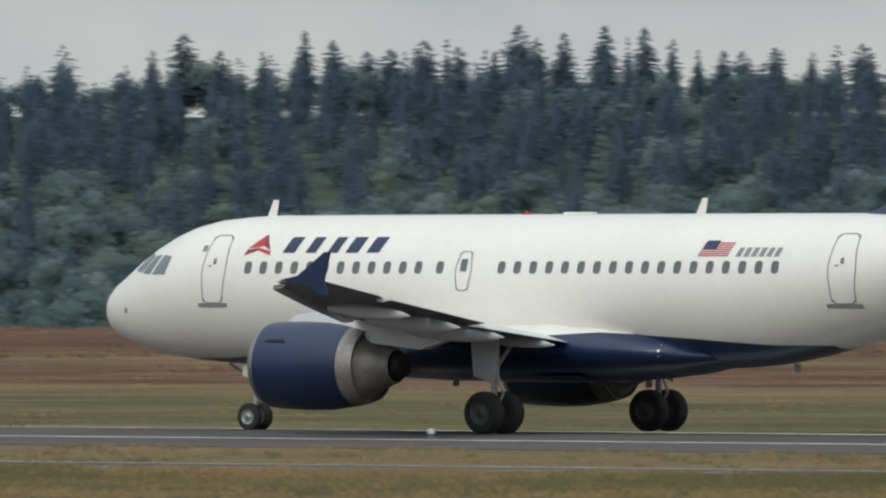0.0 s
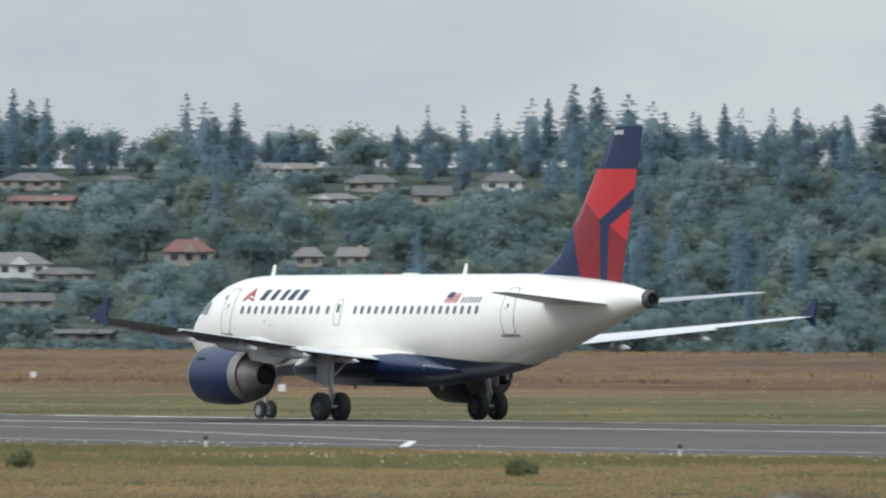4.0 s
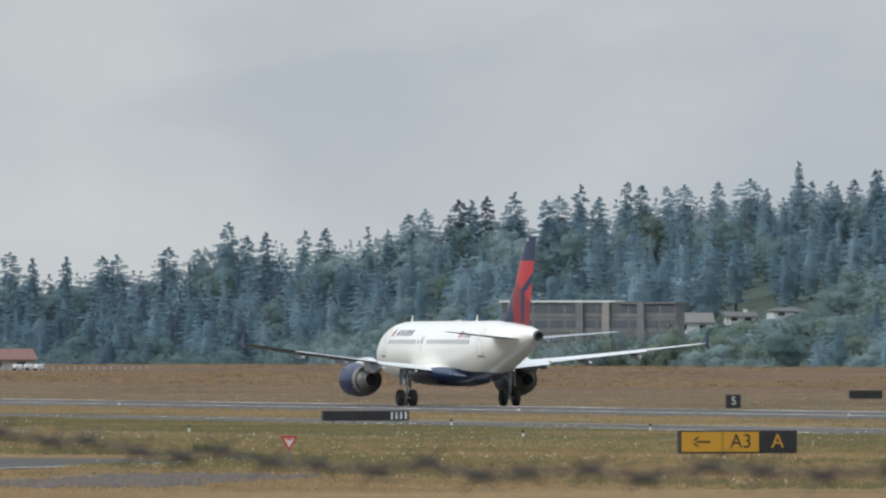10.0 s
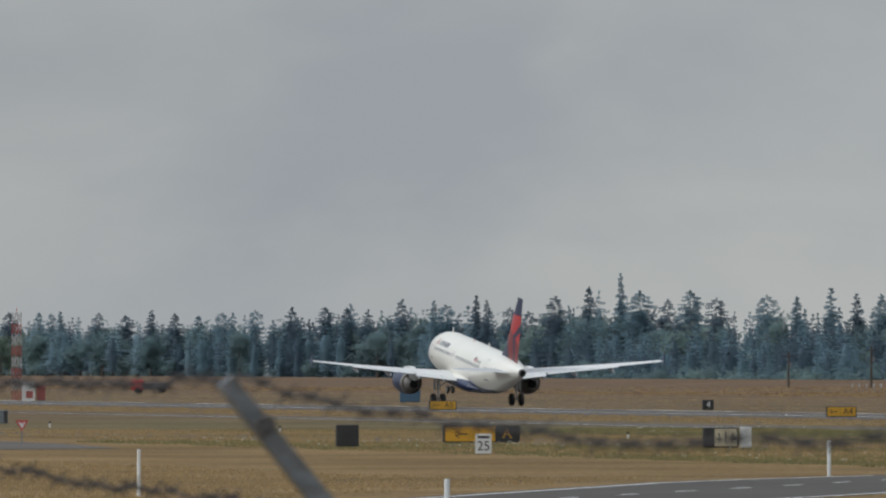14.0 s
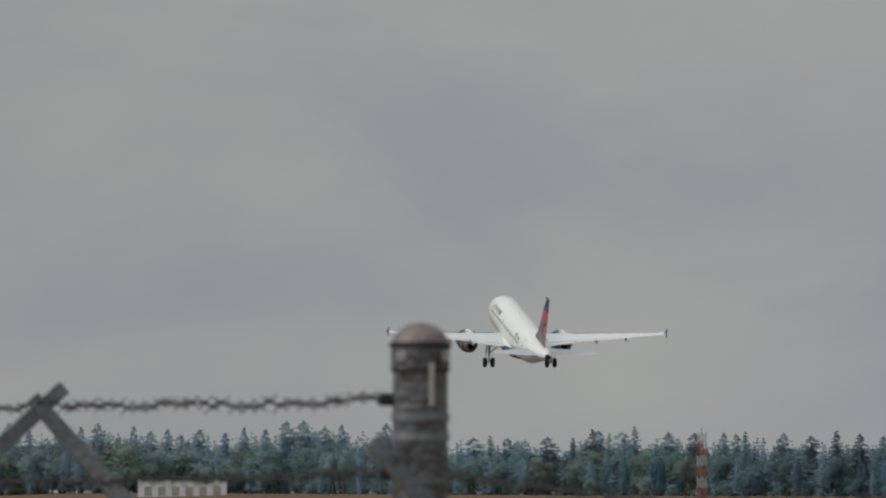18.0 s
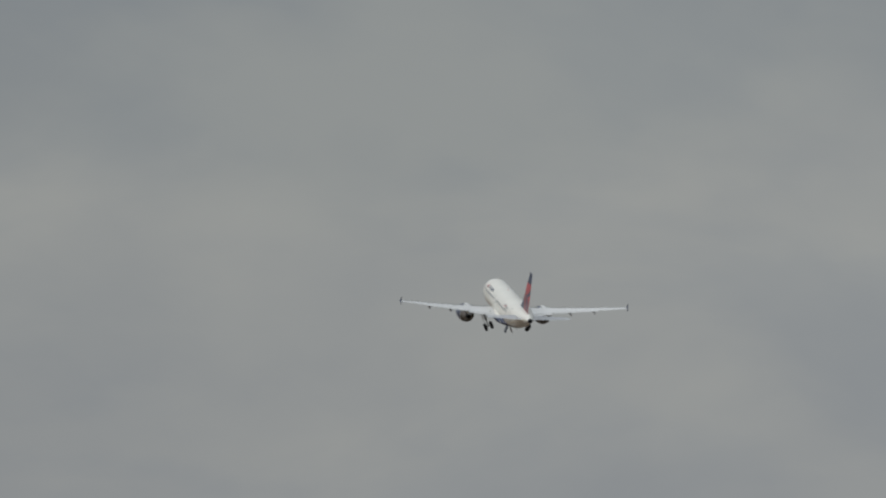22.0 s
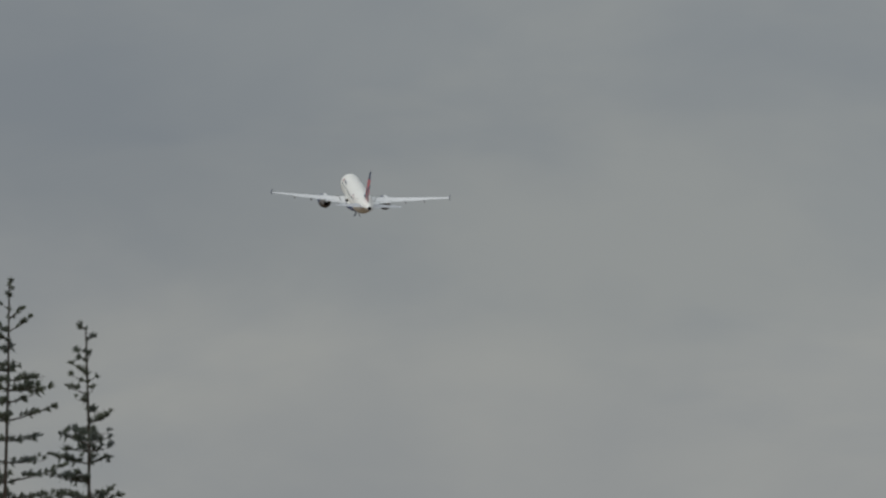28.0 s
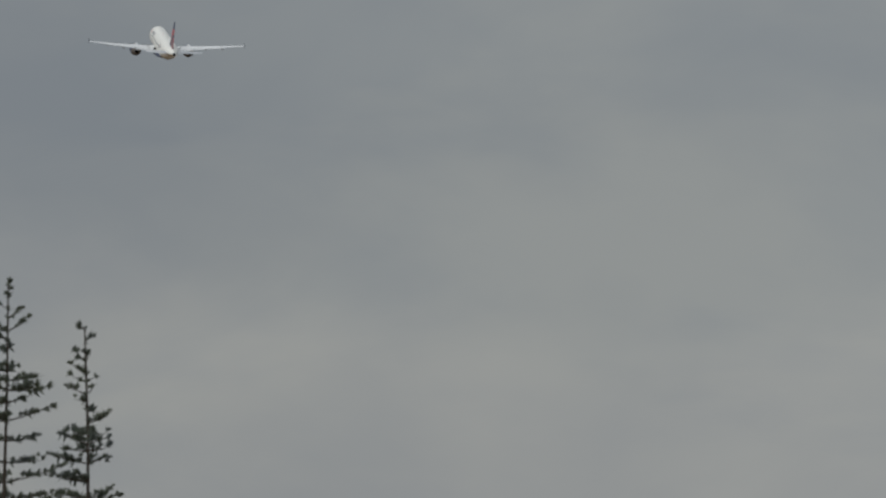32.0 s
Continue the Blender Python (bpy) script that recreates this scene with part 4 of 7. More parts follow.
    patch("logo_mark", [(6.62, 5.10), (6.88, 4.98), (6.60, 5.40), (6.56, 5.40)], DARK_RED, plane, side, 0.008)
    patch("logo_mark", [(6.02, 4.84), (6.45, 4.98), (6.45, 5.05), (6.08, 4.99)], DARK_RED, plane, side, 0.008)
    patch("logo_mark", [(6.45, 4.98), (6.93, 4.84), (6.90, 4.96), (6.45, 5.05)], RED, plane, side, 0.008)
    for x0, w in ((7.33, 0.58), (8.12, 0.50), (8.88, 0.48), (9.50, 0.60), (10.22, 0.60)):
        patch("name_bar", [(x0, 4.91), (x0 + w * 0.72, 4.91), (x0 + w * 0.72 + 0.16, 5.34), (x0 + 0.16, 5.34)], NAVY, plane, side, 0.008)
    for k in range(7):
        z = 4.80 + k * 0.056
        patch("flag_stripe", [(21.36 + k * 0.02, z), (22.36 + k * 0.02, z), (22.38 + k * 0.02, z + 0.03), (21.38 + k * 0.02, z + 0.03)], RED, plane, side, 0.008, 4, 1)
    patch("flag_canton", [(21.47, 4.98), (21.92, 4.98), (21.98, 5.22), (21.55, 5.22)], NAVY, plane, side, 0.011, 4, 2)
    for k in range(6):
        x0 = 22.62 + 0.25 * k
        patch("registration_bar", [(x0, 4.79), (x0 + 0.16, 4.79), (x0 + 0.24, 5.03), (x0 + 0.08, 5.03)], SEAM, plane, side, 0.008, 2, 2)
    for st, z in ((8.1, 4.0), (8.55, 3.85)):
        patch("sensor_port", [(st, z), (st + 0.08, z), (st + 0.08, z + 0.08), (st, z + 0.08)], SEAM, plane, side, 0.008, 2, 2)

# aerials and beacon on the crown and belly
for st, hgt in ((5.75, 0.5), (20.3, 0.5)):
    mesh("blade_aerial", [P(st - 0.28, -0.03, 5.80), P(st + 0.06, -0.03, 5.9), P(st + 0.16, -0.012, 5.88 + hgt), P(st - 0.02, -0.012, 5.88 + hgt),
                                 P(st - 0.28, 0.03, 5.80), P(st + 0.06, 0.03, 5.9), P(st + 0.16, 0.012, 5.88 + hgt), P(st - 0.02, 0.012, 5.88 + hgt)],
                [(0, 1, 2, 3), (7, 6, 5, 4), (0, 4, 5, 1), (1, 5, 6, 2), (2, 6, 7, 3), (3, 7, 4, 0)], WHITE, plane)
box_part("satcom_blister", P(16.2, 0, 5.98), (0.22, 1.0, 0.06), WHITE, plane, 0.02)
rod_part("beacon", P(14.4, 0, 5.93), P(14.4, 0, 6.06), 0.07, SAFE_RED, plane, 0.04, label="red beacon lens")
for st, z in ((18.5, 1.30), (23.4, 1.75), (12.0, 1.32)):
    box_part("belly_aerial", P(st, 0, z + 0.06), (0.03, 0.22, 0.22), SEAM, plane, 0.01)

# tail cone
turned("exhaust_ring", [(33.55, 0.37), (33.70, 0.36), (33.86, 0.30), (33.86, 0.24), (33.6, 0.22)], DARK_RIM, plane, (0, 4.92), n=24, label="dark exhaust ring of the tail")
# black disc in place of the dark inside the tail pipe
rod_part("exhaust_shade_disc", P(33.62, 0, 4.92), P(33.7, 0, 4.92), 0.235, BLACK, plane)

# ---- wings ----
def wing_z(lat):
    return 2.72 + (lat - 2.0) * 0.088 + 0.0008 * (lat - 2) ** 2


def wing_le(lat):
    return 10.95 + (lat - 1.98) * 0.522


def wing_te(lat):
    return float(np.interp(lat, [1.0, 6.4, 17.0], [17.25, 17.6, 20.35]))


def wing_twist(lat):
    """Nose-down twist, in degrees: the wing is set nose-up at its root and washed out to the tip."""
    return float(np.interp(lat, [1, 5, 17], [-2.0, -1.2, 0.6]))


def twist_rise(lat, t):
    """Height that the twist adds at a share t of the chord."""
    return (t - 0.6) * (wing_te(lat) - wing_le(lat)) * math.tan(radians(wing_twist(lat)))


WINGS = {}
for side, nm in ((-1, "left_wing"), (1, "right_wing")):
    hinge = P(14.2, side * 2.0, 2.75)
    lats = [1.2, 2.0, 3.2, 4.6, 6.4, 8.5, 11, 13.5, 15.5, 16.6, 17.0]
    rows = [(side * q, wing_le(q), (wing_te(q) - wing_le(q)) * (0.86 if q < 13 else 0.98), wing_z(q), float(np.interp(q, [1, 6, 17], [0.15, 0.105, 0.085])), wing_twist(q)) for q in lats]
    wing = foil_part(nm, rows, [WING_TOP, DARK_GREY_AND_SHADE], plane, "pale swept wing with shade painted on its underside", offset=hinge)
    # downward faces take the dark colour in place of real shade
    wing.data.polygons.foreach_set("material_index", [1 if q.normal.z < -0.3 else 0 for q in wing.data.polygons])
    wing.location = hinge
    WINGS[side] = (wing, hinge)

    def on(p):
        return (p[0] - hinge[0], p[1] - hinge[1], p[2] - hinge[2])

    # flaps and aileron behind the rear spar, drooped, with an open slot ahead of them
    for pn, q0, q1, droop, cut in (("inboard_flap", 2.05, 6.3, 0.20, 0.84), ("outboard_flap", 6.5, 12.9, 0.06, 0.85)):
        v, f = [], []
        for q in (q0, q1):
            c = wing_te(q) - wing_le(q)
            s0, s1, z = wing_le(q) + cut * c + 0.08, wing_te(q) + 0.15, wing_z(q) + twist_rise(q, 0.88)
            v += [on(P(s0, side * q, z - 0.05)), on(P(s0 + 0.25 * (s1 - s0), side * q, z + 0.00)), on(P(s1, side * q, z - droop)), on(P(s1, side * q, z - droop - 0.02)),
                  on(P(s0 + 0.25 * (s1 - s0), side * q, z - 0.14)), on(P(s0, side * q, z - 0.10))]
        f = [(k, (k + 1) % 6, 6 + (k + 1) % 6, 6 + k) for k in range(6)] + [(0, 1, 2, 3, 4, 5), (11, 10, 9, 8, 7, 6)]
        # the flap's lower faces carry painted shade too
        mesh(pn, v, f, [FLAP_PAINT, DARK_GREY_AND_SHADE], wing, label="pale lowered flap with painted shade below", index=[0, 0, 0, 1, 1, 0, 0, 0])
    # slats: a bright strip along the leading edge
    for q0, q1 in ((2.4, 5.0), (6.6, 9.1), (9.2, 11.7), (11.8, 14.2), (14.3, 16.5)):
        v = []
        for q in (q0, q1):
            le, z = wing_le(q), wing_z(q) + twist_rise(q, 0.0)
            v += [on(P(le - 0.22, side * q, z - 0.16)), on(P(le - 0.20, side * q, z - 0.06)), on(P(le + 0.30, side * q, z + 0.025 + 0.017 * (wing_te(q) - le))), on(P(le + 0.10, side * q, z - 0.12))]
        mesh("slat", v, [(0, 1, 5, 4), (1, 2, 6, 5), (2, 3, 7, 6), (3, 0, 4, 7), (0, 1, 2, 3), (4, 5, 6, 7)], BARE_METAL, wing, label="bright metal slat")
    # canoe fairings of the flap tracks
    for q, ln, rad in ((3.6, 2.6, 0.14), (6.1, 3.3, 0.20), (9.0, 3.1, 0.19), (12.4, 2.7, 0.16)):
        v, f, n = [], [], 10
        s1 = wing_te(q) + 0.55
        for i in range(9):
            t = i / 8
            r = rad * math.sin(math.pi * min(t * 0.93 + 0.07, 1)) ** 0.6 if t < 1 else 0.01
            for k in range(n):
                a = 2 * math.pi * k / n
                v.append(on(P(s1 - ln + ln * t, side * q + 0.8 * r * math.cos(a), wing_z(q) - 0.24 - 0.20 * t + 1.15 * r * math.sin(a))))
        for i in range(8):
            for k in range(n):
                f.append((i * n + k, i * n + (k + 1) % n, (i + 1) * n + (k + 1) % n, (i + 1) * n + k))
        mesh("flap_track_fairing", v, f, GREY_SKIN, wing, smooth=True, label="pale canoe-shaped fairing")
    # wing tip fence
    prof = [(18.95, 4.30), (19.55, 4.42), (20.42, 5.03), (20.60, 5.03), (20.40, 4.30), (20.52, 3.92), (20.32, 3.90), (19.9, 4.16)]
    v = [on(P(s, side * 17.02, z + wing_z(17) - 4.28)) for s, z in prof] + [on(P(s, side * 17.08, z + wing_z(17) - 4.28)) for s, z in prof]
    n = len(prof)
    mesh("wing_tip_fence", v, [tuple(range(n)), tuple(range(n, 2 * n))[::-1]] + [(k, (k + 1) % n, n + (k + 1) % n, n + k) for k in range(n)], NAVY, wing, label="navy wing tip fence")

    # ---- engine ----
    c = (side * 5.75, 1.86)
    eng = turned("engine", [(10.20, 1.16), (10.6, 1.19), (11.4, 1.215), (12.2, 1.20), (12.75, 1.13), (13.0, 1.09), (12.98, 1.0)], NAVY, plane, c, label="navy engine cowling")
    turned("intake_lip", [(10.45, 0.88), (10.2, 0.92), (10.08, 0.98), (10.03, 1.04), (10.06, 1.11), (10.14, 1.15), (10.24, 1.166)], BARE_METAL, eng, c, label="bare metal intake lip")
    # duct and its end coloured black for the dark inside
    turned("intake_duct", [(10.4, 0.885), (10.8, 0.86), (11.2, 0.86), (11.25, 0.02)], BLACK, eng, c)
    turned("spinner", [(10.75, 0.02), (10.95, 0.16), (11.2, 0.26)], DARK_GREY_AND_SHADE, eng, c, n=20)
    turned("fan_nozzle", [(12.98, 1.085), (13.2, 1.045), (13.46, 0.985), (13.46, 0.965), (13.2, 0.99), (12.9, 0.98)], HOT_METAL, eng, c, label="grey metal fan nozzle")
    turned("core_cowl", [(13.2, 0.97), (13.38, 0.955), (13.5, 0.80), (13.7, 0.68), (14.05, 0.55), (14.3, 0.46), (14.28, 0.42), (14.0, 0.38)], HOT_METAL, eng, c, label="heat-stained core cowl")
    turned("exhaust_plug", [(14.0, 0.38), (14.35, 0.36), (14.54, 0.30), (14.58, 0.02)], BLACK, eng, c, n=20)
    mesh("strake", [P(11.0, side * 5.75 - side * 0.72, 1.86 + 0.96), P(11.9, side * 5.75 - side * 0.74, 1.86 + 0.95), P(11.8, side * 5.75 - side * 1.0, 1.86 + 1.2), P(11.4, side * 5.75 - side * 0.95, 1.86 + 1.18)], [(0, 1, 2, 3)], NAVY, eng)
    mesh("vent", [P(10.55, side * 5.75 - 1.03, 2.50), P(11.25, side * 5.75 - 1.06, 2.50), P(11.25, side * 5.75 - 1.03, 2.57), P(10.7, side * 5.75 - 1.0, 2.57)], [(0, 1, 2, 3)], BLACK, eng)
    # pylon
    v = []
    for st, z0, z1, w in ((10.65, 2.98, 3.06, 0.10), (11.0, 2.95, 3.22, 0.24), (12.0, 2.8, 3.36, 0.32), (13.4, 2.5, 3.42, 0.34), (15.2, 2.3, 3.1, 0.24), (16.6, 2.7, 2.95, 0.05)):
        v += [P(st, side * 5.75 - w, z0), P(st, side * 5.75 + w, z0), P(st, side * 5.75 + w * 0.8, z1), P(st, side * 5.75 - w * 0.8, z1)]
    f = [(4 * i + k, 4 * i + (k + 1) % 4, 4 * i + 4 + (k + 1) % 4, 4 * i + 4 + k) for i in range(5) for k in range(4)] + [(0, 1, 2, 3), (23, 22, 21, 20)]
    mesh("pylon", v, f, FLAP_PAINT, plane, label="pale grey engine pylon", smooth=True)

    # ---- tailplane ----
    foil_part("tailplane", [(side * 0.5, 27.5, 4.2, 4.72, 0.10), (side * 1.2, 27.95, 3.9, 4.76, 0.10), (side * 6.0, 31.35, 1.55, 5.18, 0.09), (side * 6.22, 31.75, 1.0, 5.2, 0.08)],
              GREY_SKIN, plane, "pale grey tailplane")

# ---- fin: cut along the edges of its colours ----
FIN_OUT = [(25.3, 5.80), (26.4, 6.20), (27.3, 6.79), (28.4, 8.06), (31.2, 11.77), (33.16, 11.77), (31.6, 5.55)]


def fin_half(st, z):
    le = float(np.interp(z, [5.5, 5.8, 6.2, 6.79, 8.06, 11.77], [25.0, 25.3, 26.4, 27.3, 28.4, 31.2]))
    te = float(np.interp(z, [5.5, 11.77], [31.6, 33.16]))
    t = min(max((st - le) / (te - le), 0), 1)
    top = float(np.interp(z, [5.5, 11.77], [0.36, 0.12]))
    return top * (2.9 * (math.sqrt(t) - t) * (1 - 0.25 * t) + 0.02 + 0.02 * (1 - t))


fin_areas = [(RED, [(28.96, 9.07), (29.79, 10.10), (32.77, 10.08), (32.56, 9.34), (30.30, 8.09)]),
             (DARK_RED, [(28.96, 9.07), (30.30, 8.09), (30.24, 5.4), (29.04, 5.4), (28.37, 8.06)]),
             (RED, [(32.37, 8.58), (30.91, 7.86), (32.11, 7.17)]),
             (DARK_RED, [(30.91, 7.86), (32.11, 7.17), (31.71, 5.4), (30.65, 5.4)])]


def inside(p, poly):
    hit = False
    for (x0, y0), (x1, y1) in zip(poly, poly[1:] + poly[:1]):
        if (y0 > p[1]) != (y1 > p[1]) and p[0] < (x1 - x0) * (p[1] - y0) / (y1 - y0) + x0:
            hit = not hit
    return hit


bm = bmesh.new()
fv = [bm.verts.new((s, z, 0)) for s, z in FIN_OUT]
bm.faces.new(fv)
cuts = [e for _, poly in fin_areas for e in zip(poly, poly[1:] + poly[:1])]
cuts += [((20, z), (40, z)) for z in (5.9, 6.3, 6.7, 7.2, 7.8, 8.4, 9.0, 9.6, 10.2, 10.8, 11.4)]
cuts += [((25 + 0.55 * k, 5.8), (25 + 0.55 * k + 3.2, 11.77)) for k in range(1, 14)]
for (x0, y0), (x1, y1) in cuts:
    bmesh.ops.bisect_plane(bm, geom=bm.verts[:] + bm.edges[:] + bm.faces[:], plane_co=(x0, y0, 0), plane_no=(y1 - y0, x0 - x1, 0))
fin_v, fin_f, fin_i = [], [], []
for side in (-1, 1):
    base = len(fin_v)
    bm.verts.index_update()
    fin_v += [P(v.co.x, side * fin_half(v.co.x, v.co.y), v.co.y) for v in bm.verts]
    for fc in bm.faces:
        cpt = fc.calc_center_median()
        k = 0
        for m_, poly in fin_areas:
            if inside((cpt.x, cpt.y), poly):
                k = 1 if m_ is RED else 2
        ids = [base + v.index for v in fc.verts]
        fin_f.append(ids if side > 0 else ids[::-1])
        fin_i.append(k)
rim = [e for e in bm.edges if len(e.link_faces) == 1]
nb = len(bm.verts)
for e in rim:
    a, b = e.verts[0].index, e.verts[1].index
    fin_f.append([a, b, b + nb, a + nb])
    fin_i.append(0)
bm.free()
mesh("tail_fin", fin_v, fin_f, [NAVY, RED, DARK_RED], plane, index=fin_i, label="navy tail fin with red facets")
for k in range(4):
    mesh("fleet_number_bar", [P(31.3 + 0.17 * k, -0.12, 11.45), P(31.3 + 0.17 * k + 0.1, -0.12, 11.45), P(31.34 + 0.17 * k + 0.1, -0.115, 11.62), P(31.34 + 0.17 * k, -0.115, 11.62)], [(0, 1, 2, 3)], SIGN_W, plane)


# ---- landing gear ----
def wheel(parent, x, y, z, r, w, rim=None):
    prof = [(-w / 2, r * 0.55), (-w / 2, r * 0.80), (-w * 0.42, r * 0.93), (-w * 0.25, r * 0.99), (0, r), (w * 0.25, r * 0.99), (w * 0.42, r * 0.93), (w / 2, r * 0.80), (w / 2, r * 0.55)]
    n, v = 28, []
    for a, rr in prof:
        v += [(a, rr * math.cos(2 * math.pi * k / n), rr * math.sin(2 * math.pi * k / n)) for k in range(n)]
    f = [(i * n + k, i * n + (k + 1) % n, (i + 1) * n + (k + 1) % n, (i + 1) * n + k) for i in range(len(prof) - 1) for k in range(n)]
    me = bpy.data.meshes.new("wheel")
    rp = [(-w * 0.46, 0.0), (-w * 0.40, r * 0.2), (-w * 0.30, r * 0.3), (-w * 0.44, r * 0.5), (-w * 0.48, r * 0.56)]
    for sgn in (1, -1):
        b0 = len(v)
        for a, rr in rp:
            v += [(a * sgn, max(rr, 0.01) * math.cos(2 * math.pi * k / n), max(rr, 0.01) * math.sin(2 * math.pi * k / n)) for k in range(n)]
        f += [(b0 + i * n + k, b0 + i * n + (k + 1) % n, b0 + (i + 1) * n + (k + 1) % n, b0 + (i + 1) * n + k) for i in range(len(rp) - 1) for k in range(n)]
    me.from_pydata(v, [], f)
    me.materials.append(TYRE)
    me.materials.append(rim or RIM)
    ntyre = (len(prof) - 1) * n
    me.polygons.foreach_set("material_index", [0] * ntyre + [1] * (len(f) - ntyre))
    me.polygons.foreach_set("use_smooth", [True] * len(f))
    ob = new("wheel", me)
    ob.parent = parent
    ob.location = (x, y, z)
    ob["label"] = "black aircraft tyre on a metal rim"
    return ob


GEAR = {}
for side in (-1, 1):
    pivot = P(16.1, side * 3.8, 2.62)
    bm = bmesh.new()
    rod(bm, (0, 0, 0.05), (0, 0, -1.15), 0.15, 0.14, 14)
    rod(bm, (0, 0, -1.1), (0, 0, -2.03), 0.085, n=12)
    rod(bm, (-0.55, 0, -2.03), (0.55, 0, -2.03), 0.07, n=10)
    leg = part("main_gear", bm, STRUT, plane, "grey main landing gear leg", smooth=True)
    leg.location = pivot
    for dx in (-0.46, 0.46):
        wheel(leg, dx, 0, -2.03, 0.585, 0.42, DARK_RIM)
    rod_part("side_brace", (-side * 0.05, 0, -0.85), (-side * 1.15, 0.1, 0.0), 0.06, STRUT, leg)
    rod_part("torque_link", (0, -0.14, -1.1), (0, -0.30, -1.5), 0.04, STRUT, leg)
    rod_part("torque_link", (0, -0.30, -1.5), (0, -0.10, -1.9), 0.04, STRUT, leg)
    v = [(side * 0.30, 0.55, 0.05), (side * 0.30, -0.42, 0.05), (side * 0.34, -0.22, -1.25), (side * 0.34, 0.42, -1.05)]
    v += [(x + side * 0.04, y, z) for x, y, z in v]
    mesh("leg_door", v, [(0, 1, 2, 3), (7, 6, 5, 4)] + [(k, (k + 1) % 4, 4 + (k + 1) % 4, 4 + k) for k in range(4)], GREY_SKIN, leg, label="pale gear door on the leg")
    # bay door, hinged beside the keel
    v, f = [], []
    for i in range(7):
        t = i / 6
        x, z = side * (0.12 + 1.45 * t), 0.16 * t * t
        v += [(x - side * 0.12, 0.75, z), (x - side * 0.12, -0.75, z), (x - side * 0.12, -0.75, z - 0.04), (x - side * 0.12, 0.75, z - 0.04)]
    for i in range(6):
        f += [(4 * i + k, 4 * i + (k + 1) % 4, 4 * i + 4 + (k + 1) % 4, 4 * i + 4 + k) for k in range(4)]
    f += [(0, 1, 2, 3), (27, 26, 25, 24)]
    dr = mesh("bay_door", v, f, NAVY, plane, smooth=False, label="navy wheel bay door")
    hp = P(16.6, side * 0.12, 1.42)
    dr.location = hp
    GEAR[side] = (leg, pivot, dr, hp)

bm = bmesh.new()
rod(bm, (0, 0, 0.1), (0, 0.08, -0.75), 0.11, 0.10, 12)
rod(bm, (0, 0.08, -0.7), (0, 0.12, -1.42), 0.07, n=10)
rod(bm, (-0.34, 0.12, -1.42), (0.34, 0.12, -1.42), 0.05, n=10)
nose_leg = part("nose_gear", bm, STRUT, plane, "grey nose landing gear leg", smooth=True)
NOSE_PIVOT = P(5.19, 0, 1.80)
nose_leg.location = NOSE_PIVOT
for dx in (-0.25, 0.25):
    wheel(nose_leg, dx, 0.12, -1.42, 0.385, 0.22)
rod_part("drag_brace", (0, 0.05, -0.55), (0, 1.0, 0.05), 0.05, STRUT, nose_leg)
for sx in (-1, 1):
    box_part("taxi_light", (sx * 0.16, 0.16, -0.45), (0.12, 0.08, 0.12), RIM, nose_leg, 0.02)
    box_part("nose_gear_door", P(5.3, sx * 0.40, 1.66), (0.03, 0.7, 0.34), WHITE, plane, 0.01)


# ---- trees ----
rng = random.Random(7)


def rounded(v, centre, rise):
    """Normals that point away from the heart of a crown and a little up."""
    d = v - np.array(centre)
    d /= np.maximum(np.linalg.norm(d, axis=1), 1e-6)[:, None]
    d[:, 2] += rise
    return d / np.maximum(np.linalg.norm(d, axis=1), 1e-6)[:, None]


